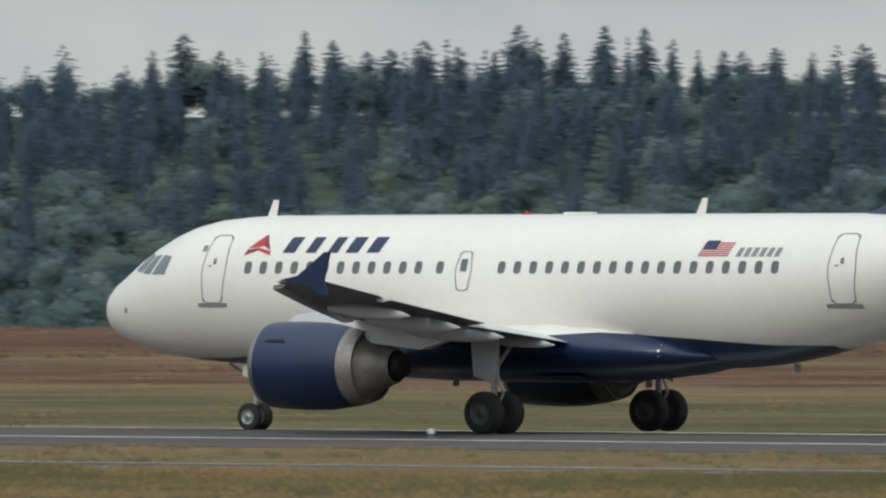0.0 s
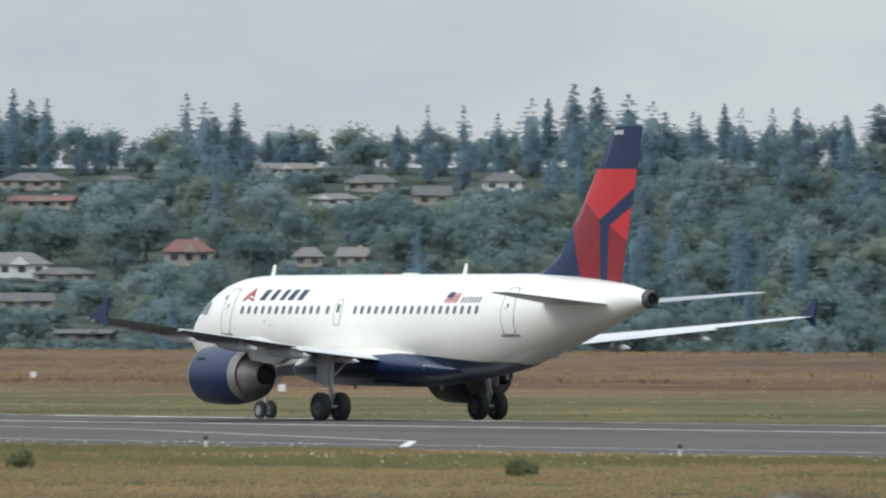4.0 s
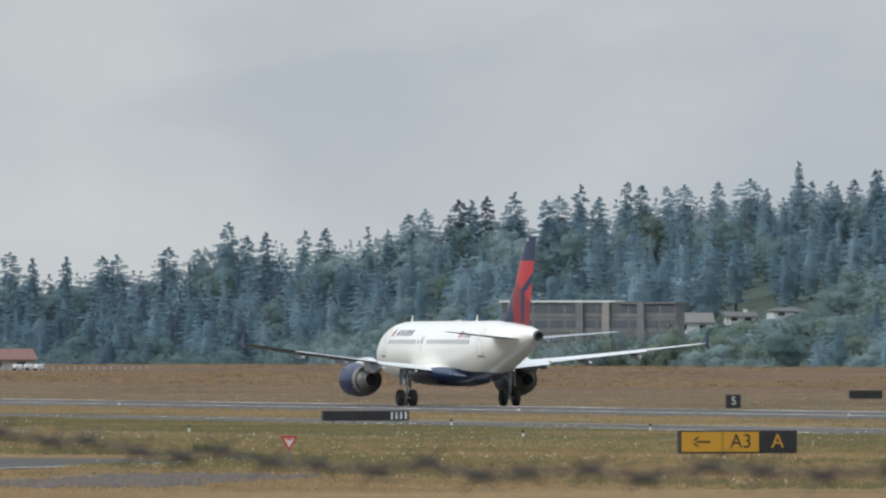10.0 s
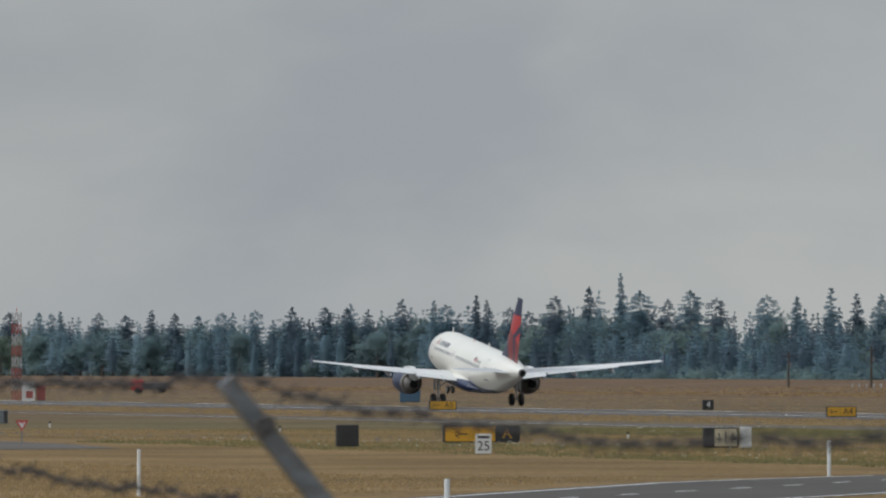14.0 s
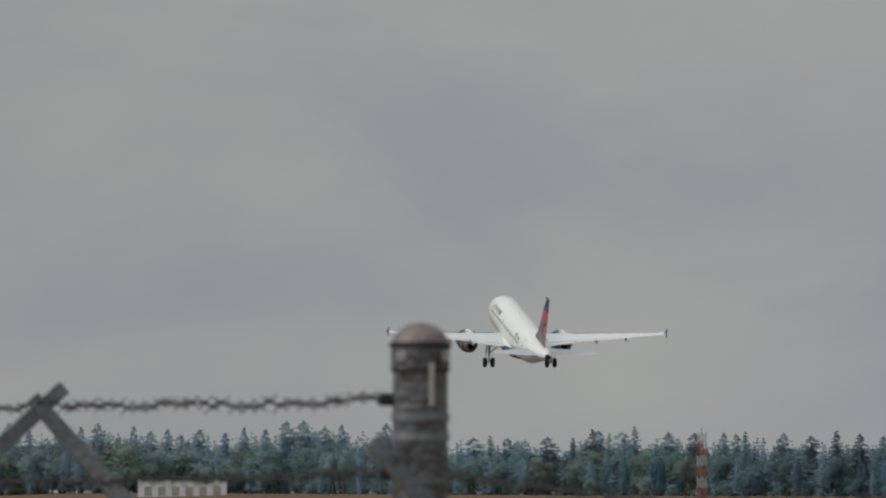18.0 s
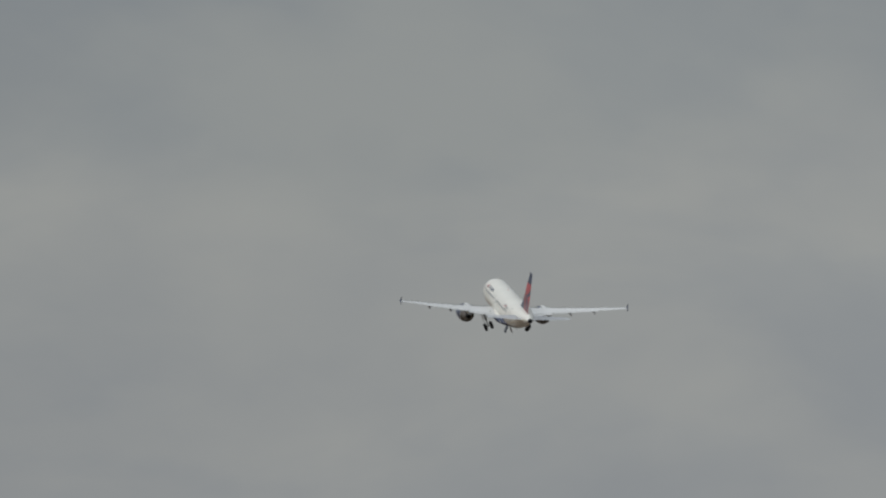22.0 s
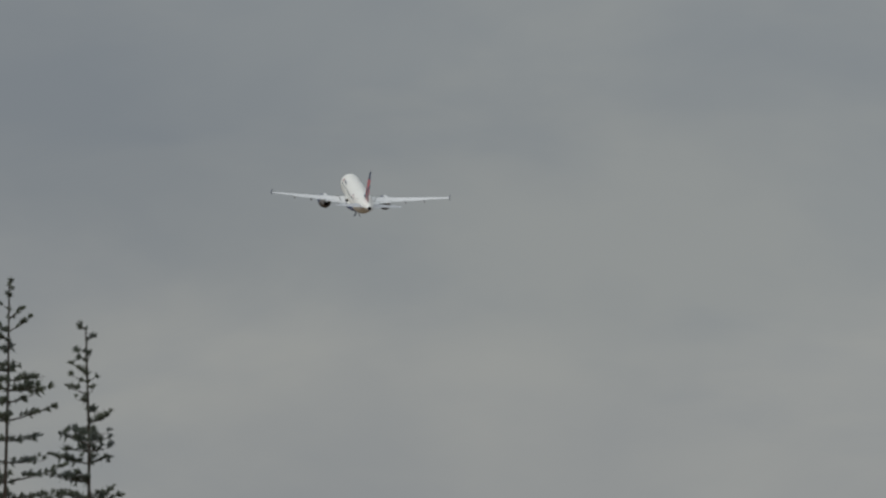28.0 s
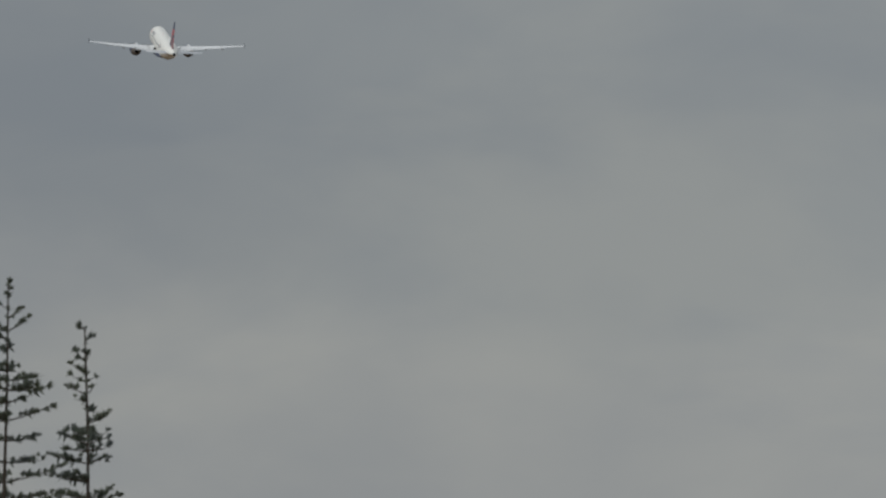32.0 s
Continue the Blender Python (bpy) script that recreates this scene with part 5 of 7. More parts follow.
def fir_template(seed, whorls=24, arms=7, width=0.17, gaps=0.2, blunt=0.7):
    """A conifer 1 m high: tapered trunk, ragged dense heart, drooping boughs with hanging twigs, as triangles."""
    r = random.Random(seed)
    v, f, m = [], [], []
    for k in range(5):
        a = 2 * math.pi * k / 5
        v.append((0.012 * math.cos(a), 0.012 * math.sin(a), 0.0))
    v.append((0, 0, 0.97))
    for k in range(5):
        f.append((k, (k + 1) % 5, 5))
        m.append(1)
    start = r.uniform(0.05, 0.14)
    swell = [r.uniform(0.7, 1.2) for _ in range(9)]

    def reach(t):
        return (width * (1 - t) ** blunt * min(1.0, 0.6 + 1.8 * t) + 0.012) * float(np.interp(t * 8, range(9), swell))

    base, rings = len(v), 8
    for i in range(rings):
        t = i / rings
        for k in range(6):
            a, q = 2 * math.pi * (k + 0.5 * (i % 2)) / 6, 0.48 * reach(t) * r.uniform(0.7, 1.2)
            v.append((q * math.cos(a), q * math.sin(a), start + (0.88 - start) * t + r.uniform(-0.02, 0.02)))
    for i in range(rings - 1):
        for k in range(6):
            p0, p1 = base + 6 * i + k, base + 6 * i + (k + 1) % 6
            f += [(p0, p1, p1 + 6), (p0, p1 + 6, p0 + 6)]
            m += [0, 0]
    for i in range(whorls):
        t = i / (whorls - 1)
        n = arms if t < 0.75 else max(4, arms - 3)
        for k in range(n):
            if r.random() < gaps:
                continue
            a = 2 * math.pi * (k + r.random()) / n
            q = reach(t) * r.uniform(0.62, 1.18)
            c, s = math.cos(a), math.sin(a)
            z = start + (0.97 - start) * t + r.uniform(-0.015, 0.015)
            drop = q * r.uniform(0.05, 0.5) * (1 - 0.8 * t)
            w = 0.16 * q + 0.005
            b = len(v)
            v += [(0, 0, z + 0.014), (c * q * 0.6 - s * w, s * q * 0.6 + c * w, z - drop * 0.5), (c * q, s * q, z - drop + 0.015), (c * q * 0.6 + s * w, s * q * 0.6 - c * w, z - drop * 0.5)]
            f += [(b, b + 1, b + 2), (b, b + 2, b + 3)]
            m += [0, 0]
            for u in (0.45, 0.72, 0.95):
                b, e, tw = len(v), r.uniform(0.016, 0.034), r.uniform(-1.2, 1.2)
                cx, cy = c * q * u, s * q * u
                dx, dy = math.cos(a + tw) * (0.010 + 0.10 * q), math.sin(a + tw) * (0.010 + 0.10 * q)
                zz = z - drop * u + 0.01
                v += [(cx - dx, cy - dy, zz), (cx + dx, cy + dy, zz + 0.004), (cx + dx * r.uniform(-0.6, 0.9), cy + dy * 0.3, zz - e)]
                f.append((b, b + 1, b + 2))
                m.append(0)
    b = len(v)
    v += [(-0.006, 0, 0.93), (0.006, 0, 0.93), (0, 0, 1.0), (0, -0.006, 0.93), (0, 0.006, 0.93)]
    f += [(b, b + 1, b + 2), (b + 3, b + 4, b + 2)]
    m += [0, 0]
    v = np.array(v, float)
    flat = v.copy()
    flat[:, 2] = 0
    return v, np.array(f, int), np.array(m, int), rounded(flat, (0, 0, 0), 0.9)


def leafy_template(seed, lobes=6, sprays=430, size=0.037, spread=0.60, low=0.20):
    """A broadleaf tree 1 m high: short trunk and lobes of leaf sprays."""
    r = random.Random(seed)
    v, f, m = [], [], []
    for k in range(5):
        a = 2 * math.pi * k / 5
        v.append((0.03 * math.cos(a), 0.03 * math.sin(a), 0.0))
    v.append((0, 0, 0.7))
    for k in range(5):
        f.append((k, (k + 1) % 5, 5))
        m.append(1)
    blobs = [((r.random() - 0.5) * spread, (r.random() - 0.5) * spread, low + 0.48 * r.random(), 0.18 + 0.12 * r.random()) for _ in range(lobes)]
    blobs.append((0, 0, 0.66, 0.31))
    for x, y, z, q in blobs:
        b = len(v)
        for i in range(3):
            e = -0.5 + 0.7 * i
            for k in range(6):
                a, qq = 2 * math.pi * (k + 0.5 * (i % 2)) / 6, q * r.uniform(0.42, 0.68)
                v.append((x + qq * math.cos(e) * math.cos(a), y + qq * math.cos(e) * math.sin(a), z + qq * math.sin(e)))
        v.append((x, y, z + q * 0.62))
        for k in range(6):
            k1 = (k + 1) % 6
            for i in range(2):
                p0, p1 = b + 6 * i + k, b + 6 * i + k1
                f += [(p0, p1, p1 + 6), (p0, p1 + 6, p0 + 6)]
                m += [0, 0]
            f.append((b + 12 + k, b + 12 + k1, b + 18))
            m.append(0)
    for _ in range(sprays):
        x, y, z, q = r.choice(blobs)
        d = Vector((r.gauss(0, 1), r.gauss(0, 1), r.gauss(0.35, 1))).normalized()
        c = Vector((x, y, z)) + d * q * (0.58 + 0.54 * r.random())
        t1 = Vector((r.gauss(0, 1), r.gauss(0, 1), r.gauss(0, 1))).normalized()
        t2 = t1.orthogonal().normalized()
        s = size * (0.7 + 0.9 * r.random())
        b = len(v)
        for p in (c + t1 * s, c - t1 * s * 0.7 + t2 * s * 0.8, c - t1 * s * 0.5 - t2 * s * 0.9):
            v.append(tuple(p))
        f.append((b, b + 1, b + 2))
        m.append(0)
    v = np.array(v, float)
    return v, np.array(f, int), np.array(m, int), rounded(v, (0, 0, 0.35), 0.6)


FIRS = [fir_template(s, 17, 6, w, g, bl) for s, w, g, bl in ((1, 0.17, 0.15, 0.7), (2, 0.20, 0.2, 0.6), (3, 0.15, 0.25, 0.8), (4, 0.22, 0.3, 0.6), (5, 0.18, 0.2, 0.9))]
LEAFY = [leafy_template(s) for s in (11, 12, 13, 14)] + [leafy_template(s, 7, 480, 0.034, 0.45, 0.16) for s in (15, 16, 17)]
TALL = [fir_template(20 + s, 34, 9, w, g, bl) for s, w, g, bl in
        ((1, 0.17, 0.15, 0.75), (2, 0.21, 0.25, 0.55), (3, 0.15, 0.2, 0.8), (4, 0.23, 0.45, 0.5), (5, 0.18, 0.2, 0.65), (6, 0.15, 0.5, 0.7), (7, 0.22, 0.2, 0.45), (8, 0.19, 0.4, 0.85), (9, 0.24, 0.3, 0.6))]


def tree_kind(name, tpl, foliage, label, category):
    """A tree 1 m high as a thing of trunk and crown."""
    v, f, m, nr = tpl
    base = thing(name, pose(0, 0, -500), label, category, "trees on the skyline")
    for pn, k, mt in (("trunk", 1, BARK), ("crown", 0, foliage)):
        ff = f[m == k]
        ids = np.unique(ff)
        mp = {int(q): i for i, q in enumerate(ids)}
        ob = mesh(pn, v[ids], [tuple(mp[int(q)] for q in t) for t in ff], mt, base)
        ob.data.attributes.new("round", "FLOAT_VECTOR", "POINT").data.foreach_set("vector", nr[ids].astype(np.float32).ravel())
    return base


def at_bearing(a, r):
    return r * math.sin(radians(a)), r * math.cos(radians(a))


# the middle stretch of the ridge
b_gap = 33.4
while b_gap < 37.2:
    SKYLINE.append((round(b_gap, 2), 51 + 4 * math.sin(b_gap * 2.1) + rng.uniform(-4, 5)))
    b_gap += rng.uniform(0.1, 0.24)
# haze painted into the firs: least on the near end of the ridge, more along its middle, most on its far end and across
# the plain
HAZE_FIRS = ((FIR_DARK, "tall dark fir standing on the wooded skyline"), (FIR_HAZE_MID, "tall blue-green fir standing on the wooded skyline"), (FIR_HAZE_FAR, "pale blue spruce standing on the far skyline"))
first = {}


def haze_step(a):
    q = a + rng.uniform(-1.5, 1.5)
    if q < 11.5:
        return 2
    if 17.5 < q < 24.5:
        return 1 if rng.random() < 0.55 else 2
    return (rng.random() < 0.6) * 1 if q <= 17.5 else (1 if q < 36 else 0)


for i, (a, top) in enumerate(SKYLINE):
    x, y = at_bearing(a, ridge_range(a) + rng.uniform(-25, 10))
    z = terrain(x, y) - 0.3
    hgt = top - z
    key = (rng.randrange(len(TALL)), haze_step(a))
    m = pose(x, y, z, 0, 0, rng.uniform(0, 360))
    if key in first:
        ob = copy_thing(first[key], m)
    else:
        ob = first[key] = tree_kind("fir_tree", TALL[key[0]], *HAZE_FIRS[key[1]], "tree")
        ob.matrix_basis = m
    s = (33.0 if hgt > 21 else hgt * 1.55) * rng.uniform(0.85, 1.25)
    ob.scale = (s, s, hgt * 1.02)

# the woods: crowns that close into one canopy, firs above and broadleaf trees below
house_gaps = [(a, r, 0.5 * max(w, 5.0) / r * 57.3 + 0.02, z) for a, z, w, hh, c, r in HOUSES]
woods = []
line = sorted(SKYLINE)
line_a, line_z = [q[0] for q in line], [q[1] for q in line]
NF, NL = len(FIRS), len(LEAFY)


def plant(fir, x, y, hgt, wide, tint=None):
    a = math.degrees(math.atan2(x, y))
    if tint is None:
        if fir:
            tint = haze_step(a)
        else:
            # farther bearings draw more of the hazed leaf tints
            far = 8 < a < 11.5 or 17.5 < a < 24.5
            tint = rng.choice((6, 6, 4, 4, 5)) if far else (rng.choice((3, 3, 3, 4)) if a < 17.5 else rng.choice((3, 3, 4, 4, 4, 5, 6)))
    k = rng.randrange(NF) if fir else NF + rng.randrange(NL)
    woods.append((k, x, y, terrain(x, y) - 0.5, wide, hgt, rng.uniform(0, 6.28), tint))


def fir_share(a, up):
    """How much of the wood is fir, by bearing and by height on the slope."""
    edge = float(np.interp(a, [14, 17, 21, 24, 37, 44, 50, 57], [0.3, 0.35, 0.45, 0.75, 0.8, 0.6, 0.45, 0.45]))
    return 0.1 + 0.75 * smooth(edge - 0.2, edge + 0.25, up)


a = 3.0
while a < 57.5:
    top = ridge_range(a)
    r = top - 520 if a > 14.0 else top - 10
    r1 = top - 45 if a > 14 else top + 100
    r += rng.uniform(0, 20)
    while r < r1:
        aa = a + rng.uniform(-0.12, 0.12)
        x, y = at_bearing(aa, r)
        if not any(abs(aa - ha) < hw + 0.05 and hr - 8 < r < hr + 12 for ha, hr, hw, hz in house_gaps):
            up = min(max((r - (top - 520)) / 500, 0), 1)
            if a < 14.0:
                rise = float(np.interp(aa, line_a, line_z)) - terrain(x, y)
                fir, hgt = rng.random() < 0.6, max(8.0, rise * rng.uniform(0.74, 0.96))
            else:
                grove = 0.5 * (math.sin(aa * 4.1 + r * 0.013) + math.sin(aa * 1.7 - r * 0.021))
                fir = rng.random() < fir_share(aa, up) + 0.25 * grove
                hgt = rng.uniform(14, 21) if fir else rng.uniform(8, 14)
                for ha, hr, hw, hz in house_gaps:
                    if abs(aa - ha) < hw + 0.09 and hr - 260 < r <= hr - 8:
                        room = hz - terrain(x, y) + rng.uniform(0.0, 2.4)
                        if room < hgt:
                            fir, hgt = False, max(room, 1.6)
            plant(fir, x, y, hgt, (hgt * rng.uniform(1.2, 1.8)) if fir else min(max(hgt * rng.uniform(1.05, 1.5), 10), 17))
        r += rng.uniform(18, 34)
    if a < 16:
        x, y = at_bearing(a + rng.uniform(-0.1, 0.1), top - 24)
        woods.append((NF + 4 + rng.randrange(3), x, y, terrain(x, y) - 1.5, rng.uniform(10, 14), rng.uniform(6, 10), rng.uniform(0, 6.28), 6 if a < 11.5 else 3))
    a += (11.5 if a > 14 else 8.0) / top * 57.3
# the crest: closed rows that nearly reach the tall firs
a = 3.0
while a < 57.5:
    top = ridge_range(a)
    for lo, hi, back in ((0.55, 0.82, -38), (0.70, 0.95, 8)) + (((0.70, 0.85, -14),) if a < 24 else ()):
        aa = a + rng.uniform(-0.05, 0.05)
        r = top + back + rng.uniform(-9, 9)
        if any(abs(aa - ha) < hw and hr - 8 < r < hr + 8 for ha, hr, hw, hz in house_gaps):
            continue
        x, y = at_bearing(aa, r)
        rise = float(np.interp(aa, line_a, line_z)) - terrain(x, y)
        fir = rng.random() < 0.7
        if a < 21.5:
            lo, hi = lo + 0.10, hi + 0.03
        elif a < 50:
            lo, hi = lo - 0.06, hi - 0.05
        hgt = max(7.0, rise * rng.uniform(lo, hi))
        plant(fir, x, y, hgt, rng.uniform(20, 29) if fir else min(hgt, 20) * rng.uniform(0.9, 1.3))
    if a > 14:
        x, y = at_bearing(a + rng.uniform(-0.05, 0.05), top + 24 + rng.uniform(-5, 5))
        plant(False, x, y, rng.uniform(8, 12), rng.uniform(12, 17))
    a += (6.5 if a < 21.5 else 7.5) / top * 57.3
# low trees before the office block
woods = [q for q in woods if not (abs(math.degrees(math.atan2(q[1], q[2])) - 18.93) < 0.5 and 2470 < math.hypot(q[1], q[2]) < 2585)]
for q in range(44):
    x, y = at_bearing(18.88 + rng.uniform(-0.46, 0.42), rng.uniform(2505, 2540))
    plant(False, x, y, rng.uniform(11.5, 15.5), rng.uniform(9, 12))
# the riverside row at the foot of the hill
a = 14.5
while a < 57.5:
    x, y = at_bearing(a + rng.uniform(-0.05, 0.05), ridge_range(a) - 525 + rng.uniform(-8, 4))
    plant(False, x, y, rng.uniform(5, 9), rng.uniform(9, 14))
    a += rng.uniform(6, 11) / ridge_range(a) * 57.3
# garden shrubs before the houses
for ha, hr, hw, hz in house_gaps:
    for q in range(int(hw * 2 / 57.3 * hr / 3) + 2):
        x, y = at_bearing(ha + 1.3 * rng.uniform(-hw, hw), hr - rng.uniform(7, 26))
        plant(False, x, y, rng.uniform(1.0, 2.6), rng.uniform(3.5, 7))
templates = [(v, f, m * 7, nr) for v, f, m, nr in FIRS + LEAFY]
scatter_mesh("woodland", templates, woods, [FIR_DARK, FIR_HAZE_MID, FIR_HAZE_FAR, LEAF_DARK, LEAF_MID, LEAF_OLIVE, LEAF_HAZE_PALE, BARK], "dense mixed woodland covering the hillside, blue haze put into its colours", "woods")


# ---- houses on the hill ----
def house(a, z, w, hh, tint, r):
    x, y = at_bearing(a, r)
    tone = {"w": "white", "t": "tan", "b": "brown", "r": "red-roofed"}[tint]
    h = thing("house", pose(x, y, z, 0, 0, -a + rng.uniform(-18, 18)), tone + " suburban house among trees on the hillside", "house", "houses on the hill")
    wallm = {"w": WALL_W, "t": WALL_T, "b": WALL_B, "r": WALL_T}[tint]
    roofm = ROOF_R if tint == "r" else rng.choice((ROOF_G, ROOF_G, ROOF_T))
    w = max(w, 5.0)
    d = max(6.0, w * 0.6)
    wh = max(hh * 0.5, 1.5)
    rh = max(hh - wh, 0.8)
    box_part("wall", (0, 0, wh / 2 - 1.0), (w, d, wh + 2), wallm, h)
    o = 0.6
    gable = rng.random() < 0.5
    if gable:
        v = [(-w / 2 - o, -d / 2 - o, wh), (w / 2 + o, -d / 2 - o, wh), (w / 2 + o, d / 2 + o, wh), (-w / 2 - o, d / 2 + o, wh), (-w / 2 - o, 0, wh + rh), (w / 2 + o, 0, wh + rh)]
    else:
        v = [(-w / 2 - o, -d / 2 - o, wh), (w / 2 + o, -d / 2 - o, wh), (w / 2 + o, d / 2 + o, wh), (-w / 2 - o, d / 2 + o, wh), (-w / 4, 0, wh + rh), (w / 4, 0, wh + rh)]
    mesh("roof", v, [(0, 1, 5, 4), (2, 3, 4, 5), (1, 2, 5), (3, 0, 4), (0, 3, 2, 1)], roofm, h)
    if w > 9:
        gw = w * 0.3
        gx0 = rng.uniform(-0.25, 0.25) * w
        mesh("gable", [(gx0 - gw / 2, -d / 2 - 0.9, wh - 0.1), (gx0 + gw / 2, -d / 2 - 0.9, wh - 0.1), (gx0, -d / 2 - 0.9, wh + rh * 0.7), (gx0 - gw / 2, 0, wh - 0.1), (gx0 + gw / 2, 0, wh - 0.1), (gx0, 0, wh + rh * 0.7)],
             [(0, 1, 2), (0, 2, 5, 3), (1, 4, 5, 2)], [wallm, roofm], h, index=[0, 1, 1])
    n = max(2, int(w / 3))
    for k in range(n):
        xx = -w / 2 + w * (k + 0.5) / n
        box_part("window", (xx, -d / 2 - 0.02, wh * 0.55), (min(1.5, w / n * 0.6), 0.08, min(1.3, wh * 0.5)), WINDOW, h)
    if rng.random() < 0.5:
        box_part("chimney", (w * 0.2, 0, wh + rh * 0.9), (0.9, 0.7, 1.3), wallm, h)


for row in HOUSES:
    house(*row)


def office(a, r, z, w, hh, floors):
    """A long office block with bands of dark glass between piers, in two wings."""
    x, y = at_bearing(a, r)
    h = thing("office_building", pose(x, y, z, 0, 0, -a - 8), "long grey office block with glass bands among trees", "building")
    box_part("wall", (0, 0, hh / 2 - 3), (w, 14, hh + 6), CONCRETE, h)
    box_part("roof", (-w * 0.18, 0, hh + 0.2), (w * 0.66, 15, 0.45), SIGN_W, h, label="pale roof edge")
    box_part("roof", (w * 0.34, 0, hh - 0.1), (w * 0.33, 15, 0.4), CONCRETE, h)
    fh = hh / floors
    for q in range(floors):
        n = int(w / 3.2)
        for k in range(n):
            box_part("window", (-w / 2 + w * (k + 0.5) / n, -7.03, fh * (q + 0.55)), (w / n * 0.86, 0.1, fh * 0.5), OFFICE_GLASS, h)
        box_part("spandrel", (0, -7.06, fh * (q + 0.12)), (w, 0.14, fh * 0.22), CONCRETE, h)
    for k, px in enumerate((-0.44, -0.05, 0.1, 0.3)):
        box_part("pier", (w * px, -7.3, hh / 2), (1.5, 0.9, hh), CONCRETE if k % 2 else WALL_T, h)


office(18.93, 2560, -5.6, 37.0, 19.0, 6)



# ---- grass, weeds and flowers beside the taxiway ----
def tuft_template(seed, blades=7, spread=0.5):
    r = random.Random(seed)
    v, f, m = [], [], []
    for k in range(blades):
        x, y = r.uniform(-spread, spread), r.uniform(-spread, spread)
        a, w = r.uniform(0, 6.28), 0.05 + 0.05 * r.random()
        lean, hgt = r.uniform(0.0, 0.35), 0.55 + 0.45 * r.random()
        b = len(v)
        v += [(x - w * math.cos(a), y - w * math.sin(a), -0.02), (x + w * math.cos(a), y + w * math.sin(a), -0.02), (x + lean * math.sin(a), y + lean * math.cos(a), hgt)]
        f.append((b, b + 1, b + 2))
        m.append(0)
    return np.array(v, float), np.array(f, int), np.array(m, int)


def shrub_template(seed, n=90):
    r = random.Random(seed)
    v, f, m = [], [], []
    for k in range(n):
        d = Vector((r.gauss(0, 1), r.gauss(0, 1), abs(r.gauss(0, 0.9)))).normalized()
        c = Vector((d.x * 0.5, d.y * 0.5, d.z * 0.9)) * (0.5 + 0.55 * r.random())
        t1 = d.orthogonal().normalized()
        t1.rotate(Matrix.Rotation(r.random() * 6.28, 3, d))
        s = 0.10 + 0.10 * r.random()
        b = len(v)
        v += [tuple(c + t1 * s), tuple(c - t1 * s), tuple(c + d * s * 1.8 + Vector((0, 0, 0.08)))]
        f.append((b, b + 1, b + 2))
        m.append(0)
    return np.array(v, float), np.array(f, int), np.array(m, int)


def flower_template():
    v = [(-1, 0, 0.5), (1, 0, 0.5), (0, 0, 1.0), (0, -1, 0.55), (0, 1, 0.55), (0, 0, 0.95)]
    return np.array(v, float), np.array([(0, 1, 2), (3, 4, 5)], int), np.array([2, 2], int)


TUFTS = [tuft_template(s) for s in (1, 2, 3, 4)]
GREEN = [(v, f, m + 1) for v, f, m in [tuft_template(s, 9, 0.6) for s in (5, 6, 7)]]
RUSSET = [(v, f, m + 3) for v, f, m in [tuft_template(s, 6, 0.6) for s in (21, 22, 23)]]
SHRUB = [(v, f, m + 4) for v, f, m in [shrub_template(s) for s in (8, 9)]]
grass = []


def verge(x, y):
    return float(np.interp(y, [p[1] for p in near_edge], [p[0] for p in near_edge]))


def on_road(x, y):
    c = 60.4 + (y - 300) * 0.464
    return abs(x - c) < 10.5 and y < 450


for _ in range(52000):
    y = 110 + 640 * rng.random() ** 1.15
    e = verge(0, y)
    x = e - 0.5 - 60 * rng.random() ** 1.4
    if on_road(x, y) or (442 < y and 103 < x < 133):
        continue
    g = noise.noise((x * 0.05, y * 0.05, 0)) + (0.22 if x > e - 26 else -0.6)
    s = rng.uniform(0.7, 1.3)
    if g > rng.uniform(-0.25, 0.25):
        grass.append((4 + rng.randrange(3), x, y, 0, 0.5 * s, 0.16 * s, rng.uniform(0, 6)))
        if y > 260 and noise.noise((x * 0.06, y * 0.06, 9)) > 0.12 and rng.random() < 0.14:
            grass.append((9, x, y, 0.14, 0.035 * s, 0.10 * s, rng.uniform(0, 6)))
    else:
        grass.append((rng.randrange(4), x, y, 0, 0.5 * s, 0.14 * s, rng.uniform(0, 6)))
for _ in range(26000):
    y, x = rng.uniform(335, 640), rng.uniform(72, 178)
    if on_road(x, y) or (432 < y and 103 < x < 131) or x > float(np.interp(y, [430, 475, 505, 545, 600, 680], [197, 189, 175, 164, 149, 139])):
        continue
    s = rng.uniform(0.6, 1.4)
    if x < 118:
        s *= 0.85
    g = noise.noise((x * 0.04, y * 0.04, 3)) + (0.3 if x > 120 else -0.6)
    grass.append((4 + rng.randrange(3) if g > rng.uniform(-0.1, 0.4) else rng.randrange(4), x, y, 0, 0.55 * s, 0.15 * s, rng.uniform(0, 6)))
    if g > 0.35 and rng.random() < 0.15:
        grass.append((9, x, y, 0.14, 0.035 * s, 0.10 * s, rng.uniform(0, 6)))
for _ in range(9000):
    y, x = rng.uniform(150, 1300), rng.uniform(216, 240)
    if not (250 < y < 470 or x < float(np.interp(y, [p[1] for p in far_edge[::-1]], [p[0] for p in far_edge[::-1]])) + 0.5):
        grass.append((rng.randrange(4) if y > 600 or rng.random() < 0.7 else 4 + rng.randrange(3), x, y, 0, 0.5, 0.16, rng.uniform(0, 6)))
for _ in range(9000):
    y, x = rng.uniform(150, 1900), 302 + 330 * rng.random() ** 1.6
    s = rng.uniform(0.7, 1.4)
    grass.append((rng.randrange(4) if x > 320 or y > 750 else 4 + rng.randrange(3), x, y, -0.52, 0.9 * s, 0.13 * s, rng.uniform(0, 6)))
